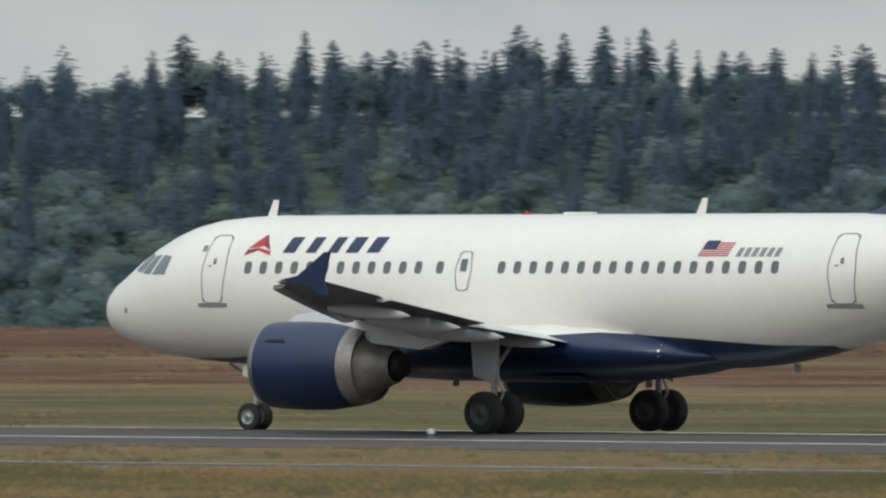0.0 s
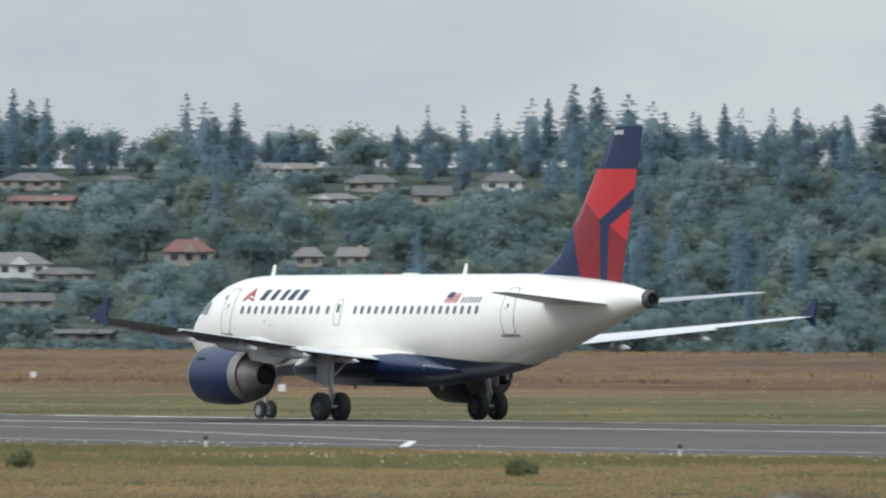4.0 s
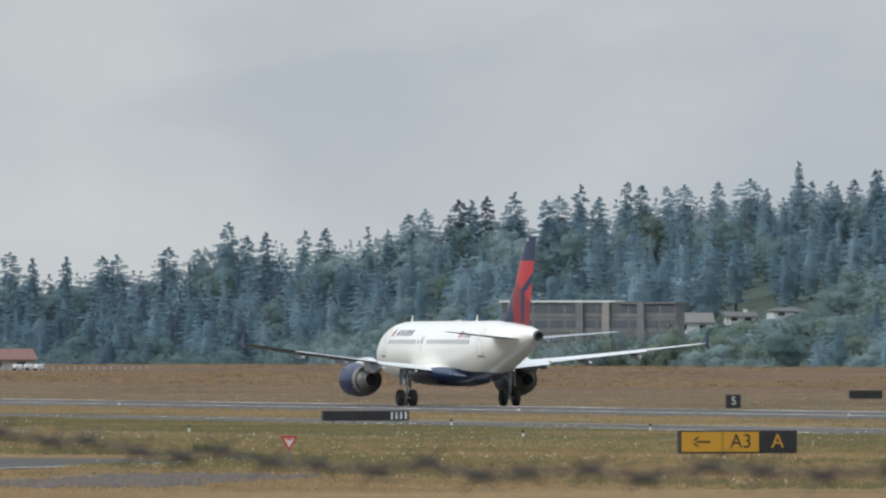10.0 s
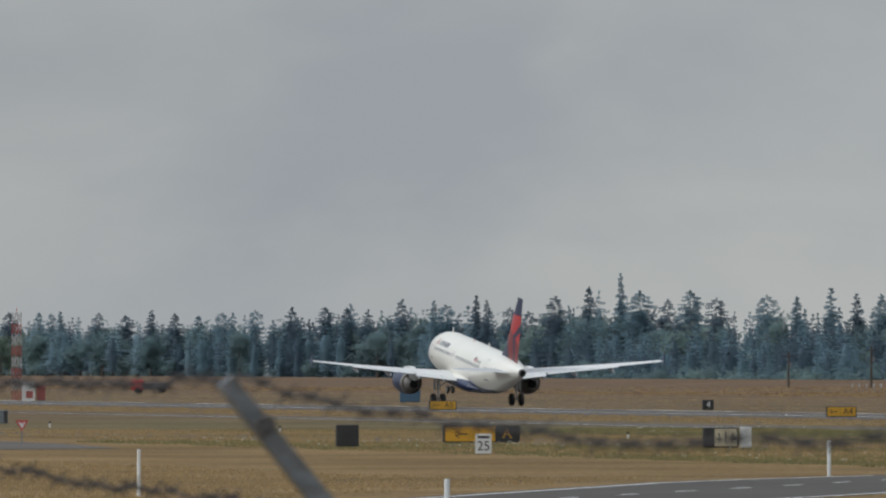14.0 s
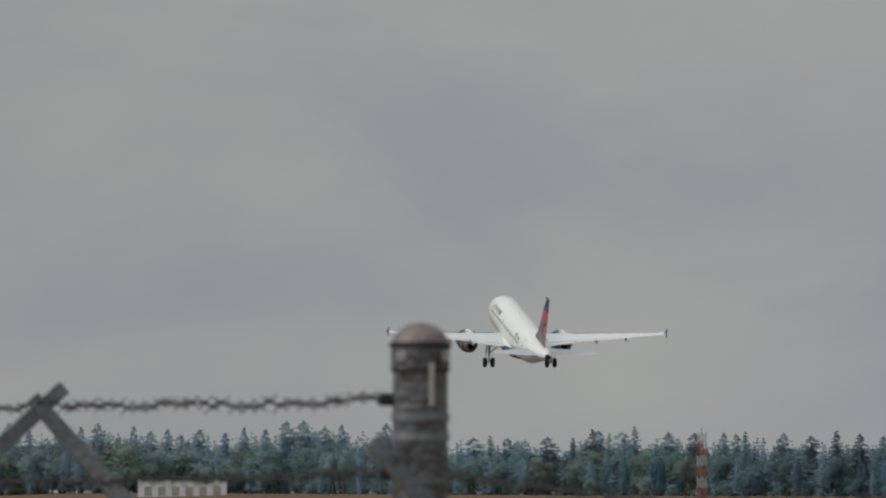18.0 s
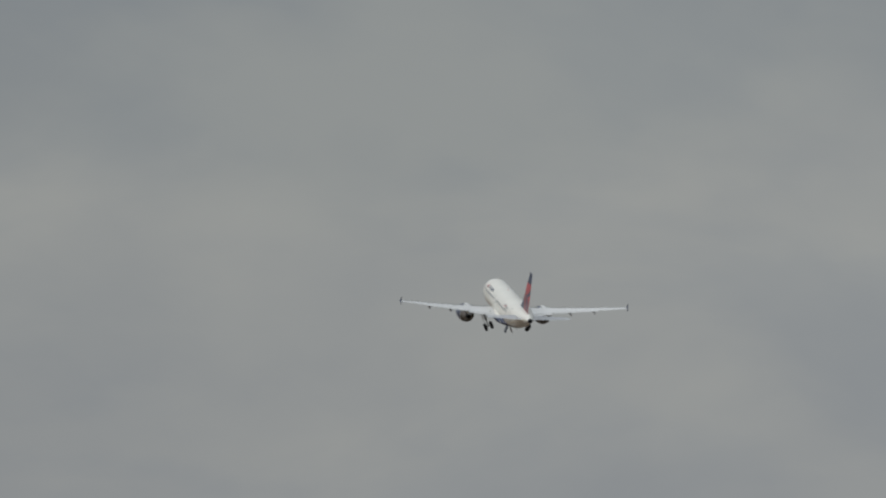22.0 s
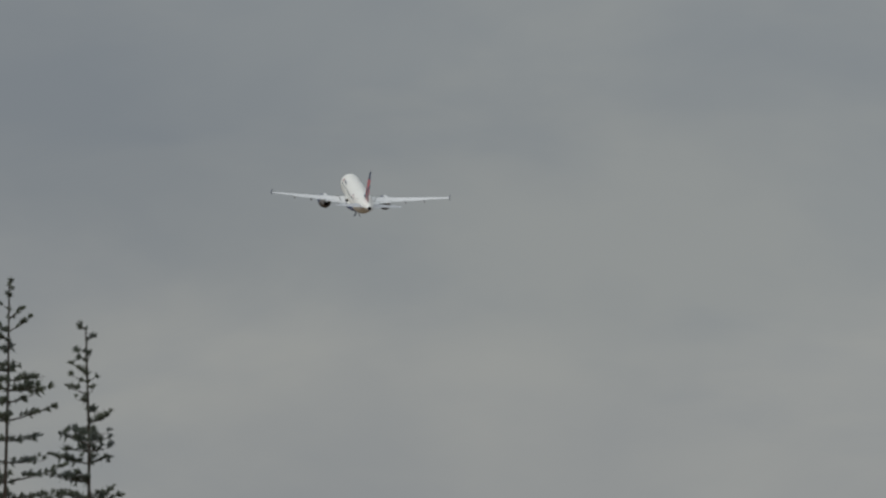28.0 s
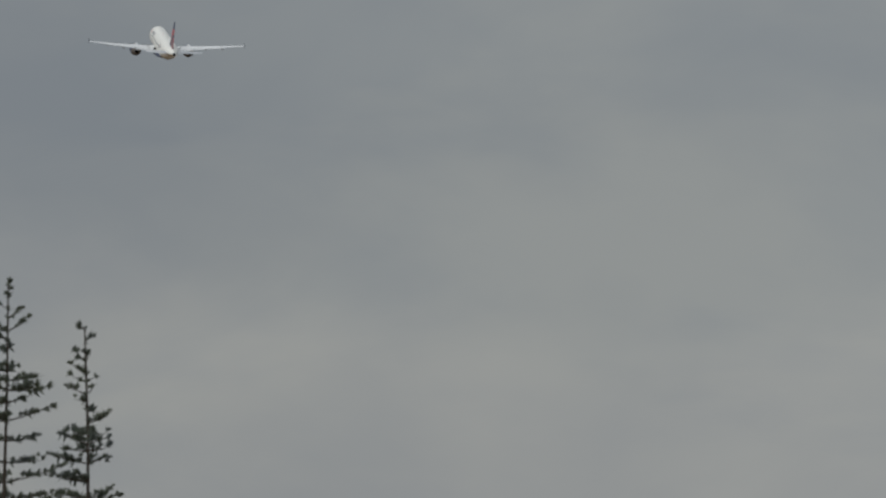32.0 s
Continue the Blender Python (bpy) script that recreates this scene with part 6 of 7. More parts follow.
# rank russet grass on the levee and in drifts across the far field
for _ in range(60000):
    y, x = rng.uniform(380, 2300), rng.uniform(450, 716)
    d = noise.noise((x * 0.012, y * 0.012, 5)) + 0.5 * noise.noise((x * 0.05, y * 0.05, 6))
    if d < rng.uniform(-0.05, 0.35) and x < 680:
        continue
    s = rng.uniform(0.6, 1.5)
    z = terrain(x, y) - 0.03
    grass.append((10 + rng.randrange(3) if rng.random() < (0.75 if y < 800 else 0.3) else rng.randrange(4), x, y, z, 0.8 * s, (0.34 if x < 680 else 0.26) * s, rng.uniform(0, 6)))
for x, y, s in ((168.2, 317, 0.75), (171, 315.5, 0.8), (171.5, 299.5, 0.95), (174.6, 291.5, 0.75), (192, 379, 0.6), (169, 318.6, 0.8), (170.6, 314.6, 0.7), (157.4, 372.5, 0.75), (151, 362, 0.6),
                (145.5, 386.8, 0.65), (148.7, 356.8, 0.7), (157.2, 372.0, 0.6), (160, 420, 0.5), (140, 455, 0.5), (176, 268, 0.7), (186, 214, 0.6), (181, 190, 0.6)):
    for k in range(3):
        grass.append((7 + rng.randrange(2), x + rng.uniform(-0.4, 0.4), y + rng.uniform(-0.5, 0.5), -0.05, 0.75 * s * rng.uniform(0.7, 1.2), s * rng.uniform(0.6, 1.05), rng.uniform(0, 6)))
scatter_mesh("grass", TUFTS + GREEN + SHRUB + [flower_template()] + RUSSET, grass, [BLADE, GREEN_BLADE, PETAL, RUSSET_BLADE, SHRUB_LEAF], "dry grass tufts, green weeds and small white flowers", "grass")
rocks = []
rt = (np.array([(-1, -0.7, 0), (1, -0.8, 0), (0.8, 0.9, 0), (-0.9, 0.8, 0), (-0.3, 0.1, 1), (0.4, -0.2, 0.85)], float), np.array([(0, 1, 5), (0, 5, 4), (1, 2, 5), (2, 3, 4), (2, 4, 5), (3, 0, 4)], int), np.zeros(6, int))
for _ in range(1500):
    t = rng.random() * 0.36
    x, y = 101 + 36 * t + rng.uniform(-1, 3.5), 348 + 68 * t + rng.uniform(-4, 3)
    s = rng.uniform(0.05, 0.22)
    rocks.append((0, x, y, 0.0, s, s * 0.8, rng.uniform(0, 6)))
scatter_mesh("rubble", [rt], rocks, [EARTH], "brown stones on the verge of the service road", "stones")


# ---- airfield signs ----
def panel_sign(x0, x1, y, hgt, panels, label, frame_mat=SIGN_K, name="airfield_sign", legs=True, z0=0.0, category="sign"):
    """A lit guidance sign: a cabinet on short legs with panels side by side. panels: share of the width, colour, text, colour of the text."""
    w = x1 - x0
    t = thing(name, pose((x0 + x1) / 2, y, z0), label, category)
    leg = 0.16 if legs else 0.0
    box_part("cabinet", (0, 0, leg + (hgt - leg) / 2), (w, 0.3, hgt - leg), frame_mat, t, 0.02)
    if legs:
        for k in range(max(2, int(w))):
            rod_part("leg", (-w / 2 + w * (k + 0.5) / max(2, int(w)), 0, -0.05), (-w / 2 + w * (k + 0.5) / max(2, int(w)), 0, leg + 0.02), 0.035, GALV, t)
    x = -w / 2 + 0.06
    for share, colour, text, ink in panels:
        pw = (w - 0.12) * share
        pn = box_part("panel", (x + pw / 2, -0.155, leg + (hgt - leg) / 2), (pw - 0.03, 0.02, hgt - leg - 0.12), colour, t, 0.004)
        if text == "<":
            ar = bmesh.new()
            s = (hgt - leg) * 0.36
            block(ar, 0.05, 0, 0, s * 1.7, 0.008, s * 0.22)
            for sg in (1, -1):
                block(ar, -s * 0.55, 0, sg * s * 0.24, s * 0.75, 0.008, s * 0.2, m=None)
                vs = [q for q in ar.verts][-8:]
                bmesh.ops.rotate(ar, verts=vs, cent=(-s * 0.85, 0, 0), matrix=Matrix.Rotation(-sg * radians(38), 3, "Y"))
            a_ob = part("arrow", ar, ink, pn)
            a_ob.location = (x + pw / 2, -0.172, leg + (hgt - leg) / 2)
        elif text == "bars":
            for q in range(4):
                box_part("stripe", (x + pw * (q + 0.5) / 4, -0.17, leg + (hgt - leg) / 2), (pw / 9, 0.012, hgt - leg - 0.16), ink, pn, m=None)
        elif text == "marks":
            for q, bh in enumerate((0.5, 0.66, 0.5)):
                box_part("mark", (x + pw * (q + 0.7) / 3.4, -0.17, leg + (hgt - leg) / 2), (0.05, 0.012, (hgt - leg) * bh), ink, pn, m=None)
                if q != 1:
                    box_part("mark", (x + pw * (q + 0.7) / 3.4, -0.17, leg + (hgt - leg) * (0.5 if q else 0.42)), (0.18, 0.012, 0.07), ink, pn, m=None)
        elif text:
            lettering(text, (hgt - leg) * 0.86, ink, pn, x + pw / 2, -0.172, leg + (hgt - leg) / 2)
        x += pw
    return t


panel_sign(151.55, 156.25, 432.0, 1.03, [(0.36, SIGN_Y, "<", SIGN_K), (0.32, SIGN_Y, "A3", SIGN_K), (0.32, SIGN_K, "A", SIGN_Y)], "yellow taxiway sign with an arrow, A3 and a black A panel")
panel_sign(143.6, 147.6, 604.0, 1.03, [(0.45, SIGN_Y, "<", SIGN_K), (0.23, SIGN_Y, "", SIGN_K), (0.32, SIGN_K, "A", SIGN_Y)], "yellow taxiway sign with an arrow and a black A panel")
panel_sign(240.2, 242.55, 885.5, 0.95, [(0.45, SIGN_Y, "<", SIGN_K), (0.55, SIGN_Y, "A4", SIGN_K)], "small yellow A4 exit sign beside the runway")
panel_sign(243.4, 245.8, 1029.0, 0.95, [(0.45, SIGN_Y, "<", SIGN_K), (0.55, SIGN_Y, "A5", SIGN_K)], "small yellow A5 exit sign beside the runway")
panel_sign(205.55, 207.75, 453.0, 0.80, [(0.27, SIGN_K, "A3", SIGN_Y), (0.63, SIGN_R, "10L-28R", SIGN_W), (0.10, SIGN_W, "", SIGN_W)], "dark red runway holding sign with white letters 10L-28R")
panel_sign(146.9, 148.6, 564.0, 1.12, [(0.28, SIGN_K, "", SIGN_K), (0.72, CREAM, "marks", SIGN_K)], "black and cream taxiway sign with dark arrow bars")
panel_sign(148.75, 149.25, 564.0, 1.15, [(1.0, SIGN_W, "", SIGN_W)], "narrow white rounded marker beside a sign", SIGN_W)
for x, y, n in ((300.0, 549.5, "6"), (300.0, 843.0, "5"), (300.0, 1150.0, "4"), (310.0, 268.0, "7")):
    panel_sign(x - 0.55, x + 0.55, y, 1.15, [(1.0, SIGN_K, n, SIGN_W)], "black runway distance sign with a white " + n, name="distance_sign", z0=-0.5)
for x0, x1, y, hh in ((209.1, 211.4, 383.0, 0.82), (238.8, 241.0, 486.5, 0.92), (202.6, 206.2, 481.0, 0.88), (196.8, 200.4, 1065.0, 0.88), (113.6, 116.8, 598.0, 0.98), (131.6, 132.7, 576.0, 1.22)):
    panel_sign(x0, x1, y, hh, [(1.0, SIGN_K, "", SIGN_K)], "dark plain back of an airfield sign cabinet", legs=True)
panel_sign(363.0, 366.0, 990.0, 0.86, [(1.0, SIGN_K, "", SIGN_K)], "dark plain back of an airfield sign cabinet", z0=-0.5)
panel_sign(199.7, 204.6, 627.5, 0.70, [(0.78, SIGN_K, "", SIGN_K), (0.22, SIGN_K, "bars", SIGN_W)], "long low black sign with white diagonal stripes")
panel_sign(149.4, 151.0, 782.0, 1.1, [(0.72, OCHRE, "", SIGN_K), (0.28, SIGN_W, "", SIGN_K)], "yellow and white sign seen past a dark cabinet")


def road_sign(x, y, shape, top, width, label):
    t = thing("road_sign", pose(x, y, 0), label, "sign")
    rod_part("post", (0, 0.04, -0.1), (0, 0.04, top - 0.1), 0.035, GALV, t)
    if shape == "yield":
        hh = width * 0.87
        for k, (s, mt) in enumerate(((1.0, SAFE_RED), (0.60, SIGN_W))):
            c = top - hh * 0.36
            v = [(-width / 2 * s, -0.004 * (k + 1), c + hh * 0.36 * s), (width / 2 * s, -0.004 * (k + 1), c + hh * 0.36 * s), (0, -0.004 * (k + 1), c - hh * 0.64 * s)]
            v += [(q[0], q[1] + 0.02, q[2]) for q in v]
            mesh("plate", v, [(0, 1, 2), (5, 4, 3), (0, 3, 4, 1), (1, 4, 5, 2), (2, 5, 3, 0)], mt, t)
        box_part("word_bar", (0, -0.014, top - hh * 0.22), (width * 0.34, 0.006, 0.05), SAFE_RED, t)
    else:
        box_part("plate", (0, 0, top - 0.46), (width, 0.03, 0.92), SIGN_W, t, 0.01)
        lettering("25", 0.62, SIGN_K, t, 0, -0.02, top - 0.58)
        box_part("word_bar", (0, -0.018, top - 0.16), (width * 0.75, 0.006, 0.12), SIGN_K, t)
    return t


road_sign(128.0, 406.0, "yield", 1.05, 0.62, "red and white triangular yield sign on a steel post")
road_sign(124.4, 617.5, "yield", 1.25, 0.66, "red and white triangular yield sign on a steel post")
road_sign(131.0, 543.0, "limit", 0.97, 0.76, "white speed limit sign reading 25 on a post")


def stake(x, y, hgt, r, cap, label, name="marker_post"):
    t = thing(name, pose(x, y, 0), label, "post", "marker posts")
    rod_part("post", (0, 0, -0.1), (0, 0, hgt), r, SIGN_W, t, n=8)
    if cap:
        rod_part("cap", (0, 0, hgt - 0.02), (0, 0, hgt + 0.12), r * 1.25, SIGN_K, t, n=8)


for x, y in ((204.8, 354), (205.5, 330), (203.5, 300), (203, 262), (206, 205), (207, 385), (199.5, 415), (196, 430), (191, 462), (186, 487), (176, 520), (172.5, 560), (170, 600), (166, 650), (162, 720), (160, 780), (196, 560), (199, 600)):
    stake(x - 1.0, y, 0.30, 0.05, True, "short white edge marker with a black cap")
stake(118.0, 434.6, 1.36, 0.07, False, "slim white roadside post")
stake(84.76, 356.0, 0.72, 0.09, False, "stout white roadside post")
stake(79.45, 375.7, 1.48, 0.06, False, "slim white roadside post")
for x, y in ((252.5, 250), (253, 330), (251.5, 160), (258.5, 189.4), (246, 600), (246, 660), (246, 720), (244, 800), (245, 900)):
    t = thing("runway_edge_light", pose(x - 4, y, 0), "small white runway edge light", "light", "edge lights")
    rod_part("base", (0, 0, -0.05), (0, 0, 0.16), 0.07, GALV, t, 0.05, n=8)
    rod_part("lens", (0, 0, 0.16), (0, 0, 0.30), 0.08, SIGN_W, t, 0.05, n=8)

# runway guard lights: two lamps in a dark hood, and two orange lamps beside them
t = thing("guard_light", pose(209.5, 447.0, 0), "dark twin guard light with pale lamps", "light")
for sx in (-1, 1):
    box_part("hood", (sx * 0.17, 0, 0.3), (0.30, 0.25, 0.36), SIGN_K, t, 0.04)
    rod_part("lamp", (sx * 0.17, -0.12, 0.27), (sx * 0.17, -0.15, 0.27), 0.08, ORANGE, t)
box_part("stand", (0, 0, 0.06), (0.7, 0.1, 0.14), SIGN_K, t)
for dx, dz in ((1.0, 0.35), (1.45, 0.4)):
    t = thing("taxi_light", pose(209.5 + dx, 447.0, 0), "small orange light on a stake", "light", "orange lights")
    rod_part("stake", (0, 0, -0.05), (0, 0, dz), 0.03, GALV, t, n=8)
    rod_part("lens", (0, 0, dz), (0, 0, dz + 0.16), 0.08, ORANGE, t, 0.05)
for x, y in ((371, 350), (437, 522), (394, 627), (470, 783), (484, 772)):
    t = thing("marker_board", pose(x, y, -0.5, 0, 0, -35), "small white square marker board in the grass", "marker", "marker boards")
    box_part("board", (0, 0, 0.42), (0.44, 0.04, 0.44), SIGN_W, t, 0.01)
    rod_part("post", (0, 0.04, -0.1), (0, 0.04, 0.3), 0.03, GALV, t, n=8)
for x, y in ((331.0, 365), (327, 712)):
    t = thing("yellow_marker", pose(x, y, -0.5, 0, 0, -25), "small yellow box light in the grass", "light", "yellow boxes")
    box_part("housing", (0, 0, 0.3), (0.45, 0.3, 0.4), SIGN_Y, t, 0.05)
    rod_part("leg", (0, 0, -0.05), (0, 0, 0.12), 0.05, GALV, t)

# wind cone mast, red and white lattice mast with its shelters, blue skip, cabinets
t = thing("red_mast", pose(391.0, 960.0, -0.5), "slim red mast with a dark box at its foot", "mast")
rod_part("pole", (0, 0, 0), (0, 0, 2.6), 0.09, SAFE_RED, t, 0.06)
box_part("box", (0.35, 0, 0.25), (0.7, 0.5, 0.5), SIGN_K, t, 0.03)
rod_part("crossbar", (-0.3, 0, 1.1), (0.3, 0, 1.1), 0.04, SAFE_RED, t)


def lattice_mast(x, y, hgt, w):
    t = thing("lattice_mast", pose(x, y, -0.5, 0, 0, 20), "red and white banded lattice mast on the airfield", "mast")
    n = 8
    for k in range(n):
        mt = FADED_RED if k % 2 == n % 2 else FADED_W
        z0, z1 = hgt * k / n, hgt * (k + 1) / n
        bm = bmesh.new()
        cs = [(-w / 2, -w / 2), (w / 2, -w / 2), (w / 2, w / 2), (-w / 2, w / 2)]
        for i, (cx, cy) in enumerate(cs):
            rod(bm, (cx, cy, z0), (cx, cy, z1), 0.06, n=6)
            nx_, ny_ = cs[(i + 1) % 4]
            rod(bm, (cx, cy, z0), (nx_, ny_, z1), 0.026, n=5)
            rod(bm, (nx_, ny_, z0), (cx, cy, z1), 0.026, n=5)
        part("section", bm, mt, t)["kind"] = "stuff"
    rod_part("aerial", (0, 0, hgt), (0, 0, hgt + 0.6), 0.04, SAFE_RED, t)
    return t


lattice_mast(299.5, 1490.0, 11.1, 0.8)
t = thing("equipment_shelter", pose(301.1, 1490.5, -0.5, 0, 0, -12), "white equipment shelter with a red panel", "shelter")
box_part("cabin", (0, 0, 1.15), (1.6, 1.5, 2.3), SIGN_W, t, 0.03)
box_part("roof", (0, 0, 2.36), (1.75, 1.65, 0.12), SIGN_W, t, 0.03)
box_part("panel", (0.15, -0.78, 0.8), (0.9, 0.04, 0.9), FADED_RED, t)
t = thing("equipment_cabinet", pose(302.8, 1491.0, -0.5, 0, 0, -12), "dull red equipment cabinet", "cabinet")
box_part("body", (0, 0, 1.0), (1.1, 0.9, 2.0), FADED_RED, t, 0.04)
box_part("plinth", (0, 0, 0.06), (1.2, 1.0, 0.14), CONCRETE, t)
t = thing("weather_cabin", pose(208.5, 1062.5, 0, 0, 0, -10), "white rounded instrument cabin on a dark stand", "cabin")
box_part("stand", (0.2, 0, 0.45), (0.5, 0.5, 0.9), SIGN_K, t)
box_part("cabin", (0, 0, 1.35), (1.25, 1.0, 0.75), SIGN_W, t, 0.12)
box_part("cap", (0, 0, 1.76), (1.0, 0.8, 0.12), SIGN_W, t, 0.04)
t = thing("grey_cabinet", pose(167.0, 836.0, 0, 0, 0, -10), "grey steel electrical cabinet", "cabinet")
box_part("body", (0, 0, 0.45), (0.8, 0.6, 0.95), GALV, t, 0.03)
box_part("side", (0.25, -0.31, 0.45), (0.25, 0.02, 0.85), SIGN_K, t)
t = thing("skip", pose(330.0, 1405.0, -0.5, 0, 0, -12), "faded blue steel skip in the grass", "container")
box_part("hull", (0, 0, 0.8), (2.4, 1.5, 1.35), BLUEM, t, 0.06)
box_part("rim", (0, 0, 1.5), (2.6, 1.7, 0.1), BLUEM, t, 0.02)
for sx in (-0.8, 0.8):
    box_part("runner", (sx, 0, 0.08), (0.15, 1.5, 0.18), SIGN_K, t)
t = thing("work_truck", pose(399.0, 1879.0, -0.5, 0, 0, 70), "dark utility truck with a red cab beyond the runway", "truck")
t.scale = (1.12, 1.12, 1.12)
box_part("bed", (0, -1.0, 1.0), (2.0, 3.2, 0.9), DARK_GREY_AND_SHADE, t, 0.05)
box_part("cab", (0, 1.6, 1.15), (2.0, 1.6, 1.5), SAFE_RED, t, 0.15)
for sx in (-0.9, 0.9):
    for yy in (-1.8, 1.5):
        rod_part("wheel", (sx - 0.12, yy, 0.4), (sx + 0.12, yy, 0.4), 0.4, TYRE, t, n=16)


def pickup(m, paint, label):
    t = thing("pickup_truck", m, label, "truck")
    prof = [(-2.9, 0.50), (-2.9, 1.2), (-0.95, 1.2), (-0.85, 1.24), (-0.72, 1.86), (0.5, 1.88), (1.1, 1.24), (2.55, 1.12), (2.8, 0.95), (2.85, 0.48)]
    n = len(prof)
    v = [(-0.98, y, z) for y, z in prof] + [(0.98, y, z) for y, z in prof]
    for i, (y, z) in enumerate(prof):
        if z > 1.3:
            v[i], v[i + n] = (-0.78, y, z), (0.78, y, z)
    mesh("body", v, [tuple(range(n))[::-1], tuple(range(n, 2 * n))] + [(k, (k + 1) % n, n + (k + 1) % n, n + k) for k in range(n)], paint, t, label="bright painted body")
    for sx in (-1, 1):
        mesh("side_window", [(sx * 0.955, -0.68, 1.30), (sx * 0.82, -0.60, 1.76), (sx * 0.82, 0.42, 1.78), (sx * 0.955, 0.86, 1.30)], [(0, 1, 2, 3)], PANE, t)
        for yy in (-1.75, 1.85):
            w = rod_part("wheel", (sx * 0.78, yy, 0.38), (sx * 1.0, yy, 0.38), 0.38, TYRE, t, n=20)
            rod_part("rim", (sx * 0.99, yy, 0.38), (sx * 1.01, yy, 0.38), 0.23, RIM, w, n=16)
        box_part("headlight", (sx * 0.75, 2.84, 0.82), (0.35, 0.06, 0.18), SIGN_W, t, 0.02)
        box_part("tail_light", (sx * 0.9, -2.91, 0.85), (0.12, 0.04, 0.3), SAFE_RED, t, 0.01)
    box_part("front_bumper", (0, 2.9, 0.55), (1.9, 0.16, 0.28), SIGN_K, t, 0.03)
    box_part("rear_bumper", (0, -2.98, 0.52), (1.8, 0.14, 0.2), SIGN_K, t, 0.03)
    box_part("bull_bar", (0, 3.0, 0.75), (1.3, 0.06, 0.5), SIGN_K, t, 0.02)
    box_part("light_bar", (0, 0.1, 1.95), (1.2, 0.25, 0.12), ORANGE, t, 0.03)
    box_part("cargo_bed", (0, -1.9, 1.17), (1.7, 1.8, 0.08), SIGN_K, t, 0.01, label="dark open cargo bed")
    return t


pickup(pose(303.3, 377.6, -0.5, 0, 0, 56), YELLOW, "bright yellow airport pickup truck standing on the grass beside the runway")


def suv(label):
    t = thing("car", pose(690, 1650, 0.55), label, "car")
    prof = [(-2.25, 0.40), (-2.3, 0.95), (-2.15, 1.15), (-1.95, 1.65), (-1.6, 1.74), (0.35, 1.74), (1.05, 1.12), (2.1, 0.98), (2.3, 0.75), (2.3, 0.40)]
    n = len(prof)
    v = [(-0.9, y, z) if z < 1.3 else (-0.70, y, z) for y, z in prof] + [(0.9, y, z) if z < 1.3 else (0.70, y, z) for y, z in prof]
    mesh("body", v, [tuple(range(n))[::-1], tuple(range(n, 2 * n))] + [(k, (k + 1) % n, n + (k + 1) % n, n + k) for k in range(n)], CAR_W, t)
    for sx in (-1, 1):
        mesh("side_window", [(sx * 0.905, -1.95, 1.18), (sx * 0.74, -1.75, 1.64), (sx * 0.74, 0.25, 1.64), (sx * 0.905, 0.85, 1.18)], [(0, 1, 2, 3)], PANE, t)
        for yy in (-1.4, 1.4):
            w = rod_part("wheel", (sx * 0.70, yy, 0.35), (sx * 0.93, yy, 0.35), 0.35, TYRE, t, n=18)
            rod_part("rim", (sx * 0.92, yy, 0.35), (sx * 0.94, yy, 0.35), 0.2, RIM, w, n=14)
        box_part("headlight", (sx * 0.65, 2.28, 0.78), (0.4, 0.08, 0.16), SIGN_W, t, 0.02)
    mesh("windscreen", [(-0.82, 1.02, 1.17), (0.82, 1.02, 1.17), (0.66, 0.42, 1.71), (-0.66, 0.42, 1.71)], [(0, 1, 2, 3)], PANE, t)
    for sx in (-0.55, 0.55):
        rod_part("roof_rail", (sx, -1.5, 1.79), (sx, 0.2, 1.79), 0.03, SIGN_K, t, n=6)
    box_part("rear_bumper", (0, -2.3, 0.55), (1.7, 0.12, 0.3), SIGN_K, t, 0.03)
    return t


suv_car = suv("pale beige estate car driving along the levee road")
suv_car.scale = (1.2, 1.2, 1.25)
lorry = thing("tanker_truck", pose(700, 1930, 0.55), "white tanker truck with a red cab on the levee road", "truck")
rod_part("tank", (0, -4.2, 1.95), (0, 1.6, 1.95), 1.05, CAR_W, lorry, n=20, label="white cylindrical tank")
box_part("chassis", (0, -1.0, 0.75), (2.2, 8.4, 0.3), SIGN_K, lorry, 0.03)
box_part("skirt", (0, -1.4, 1.05), (2.35, 5.4, 0.3), SAFE_RED, lorry, 0.03)
box_part("cab", (0, 3.0, 1.75), (2.3, 1.9, 2.3), FADED_RED, lorry, 0.2, label="red cab")
box_part("windscreen", (0, 3.97, 2.25), (2.0, 0.05, 0.8), PANE, lorry)
for sx in (-1.0, 1.0):
    box_part("side_window", (sx * 1.16, 3.2, 2.25), (0.03, 0.9, 0.7), PANE, lorry)
    for yy in (-3.9, -2.8, 2.9):
        rod_part("wheel", (sx - 0.15, yy, 0.5), (sx + 0.15, yy, 0.5), 0.5, TYRE, lorry, n=16)

# far side: red-roofed barn, poles, white post row, long pale shed
t = thing("barn", pose(*at_bearing(16.07, 2330), -0.45, 0, 0, -16), "long low building with a red pitched roof", "building")
box_part("wall", (0, 0, 1.0), (19.0, 8, 2.4), WALL_T, t)
mesh("roof", [(-10, -4.6, 2.1), (10, -4.6, 2.1), (10, 4.6, 2.1), (-10, 4.6, 2.1), (-9, 0, 4.2), (9, 0, 4.2)], [(0, 1, 5, 4), (2, 3, 4, 5), (1, 2, 5), (3, 0, 4), (3, 2, 1, 0)], ROOF_R, t, label="red roof")
for k in range(4):
    box_part("window", (-7 + 4.6 * k, -4.02, 1.2), (1.6, 0.08, 1.0), WINDOW, t)
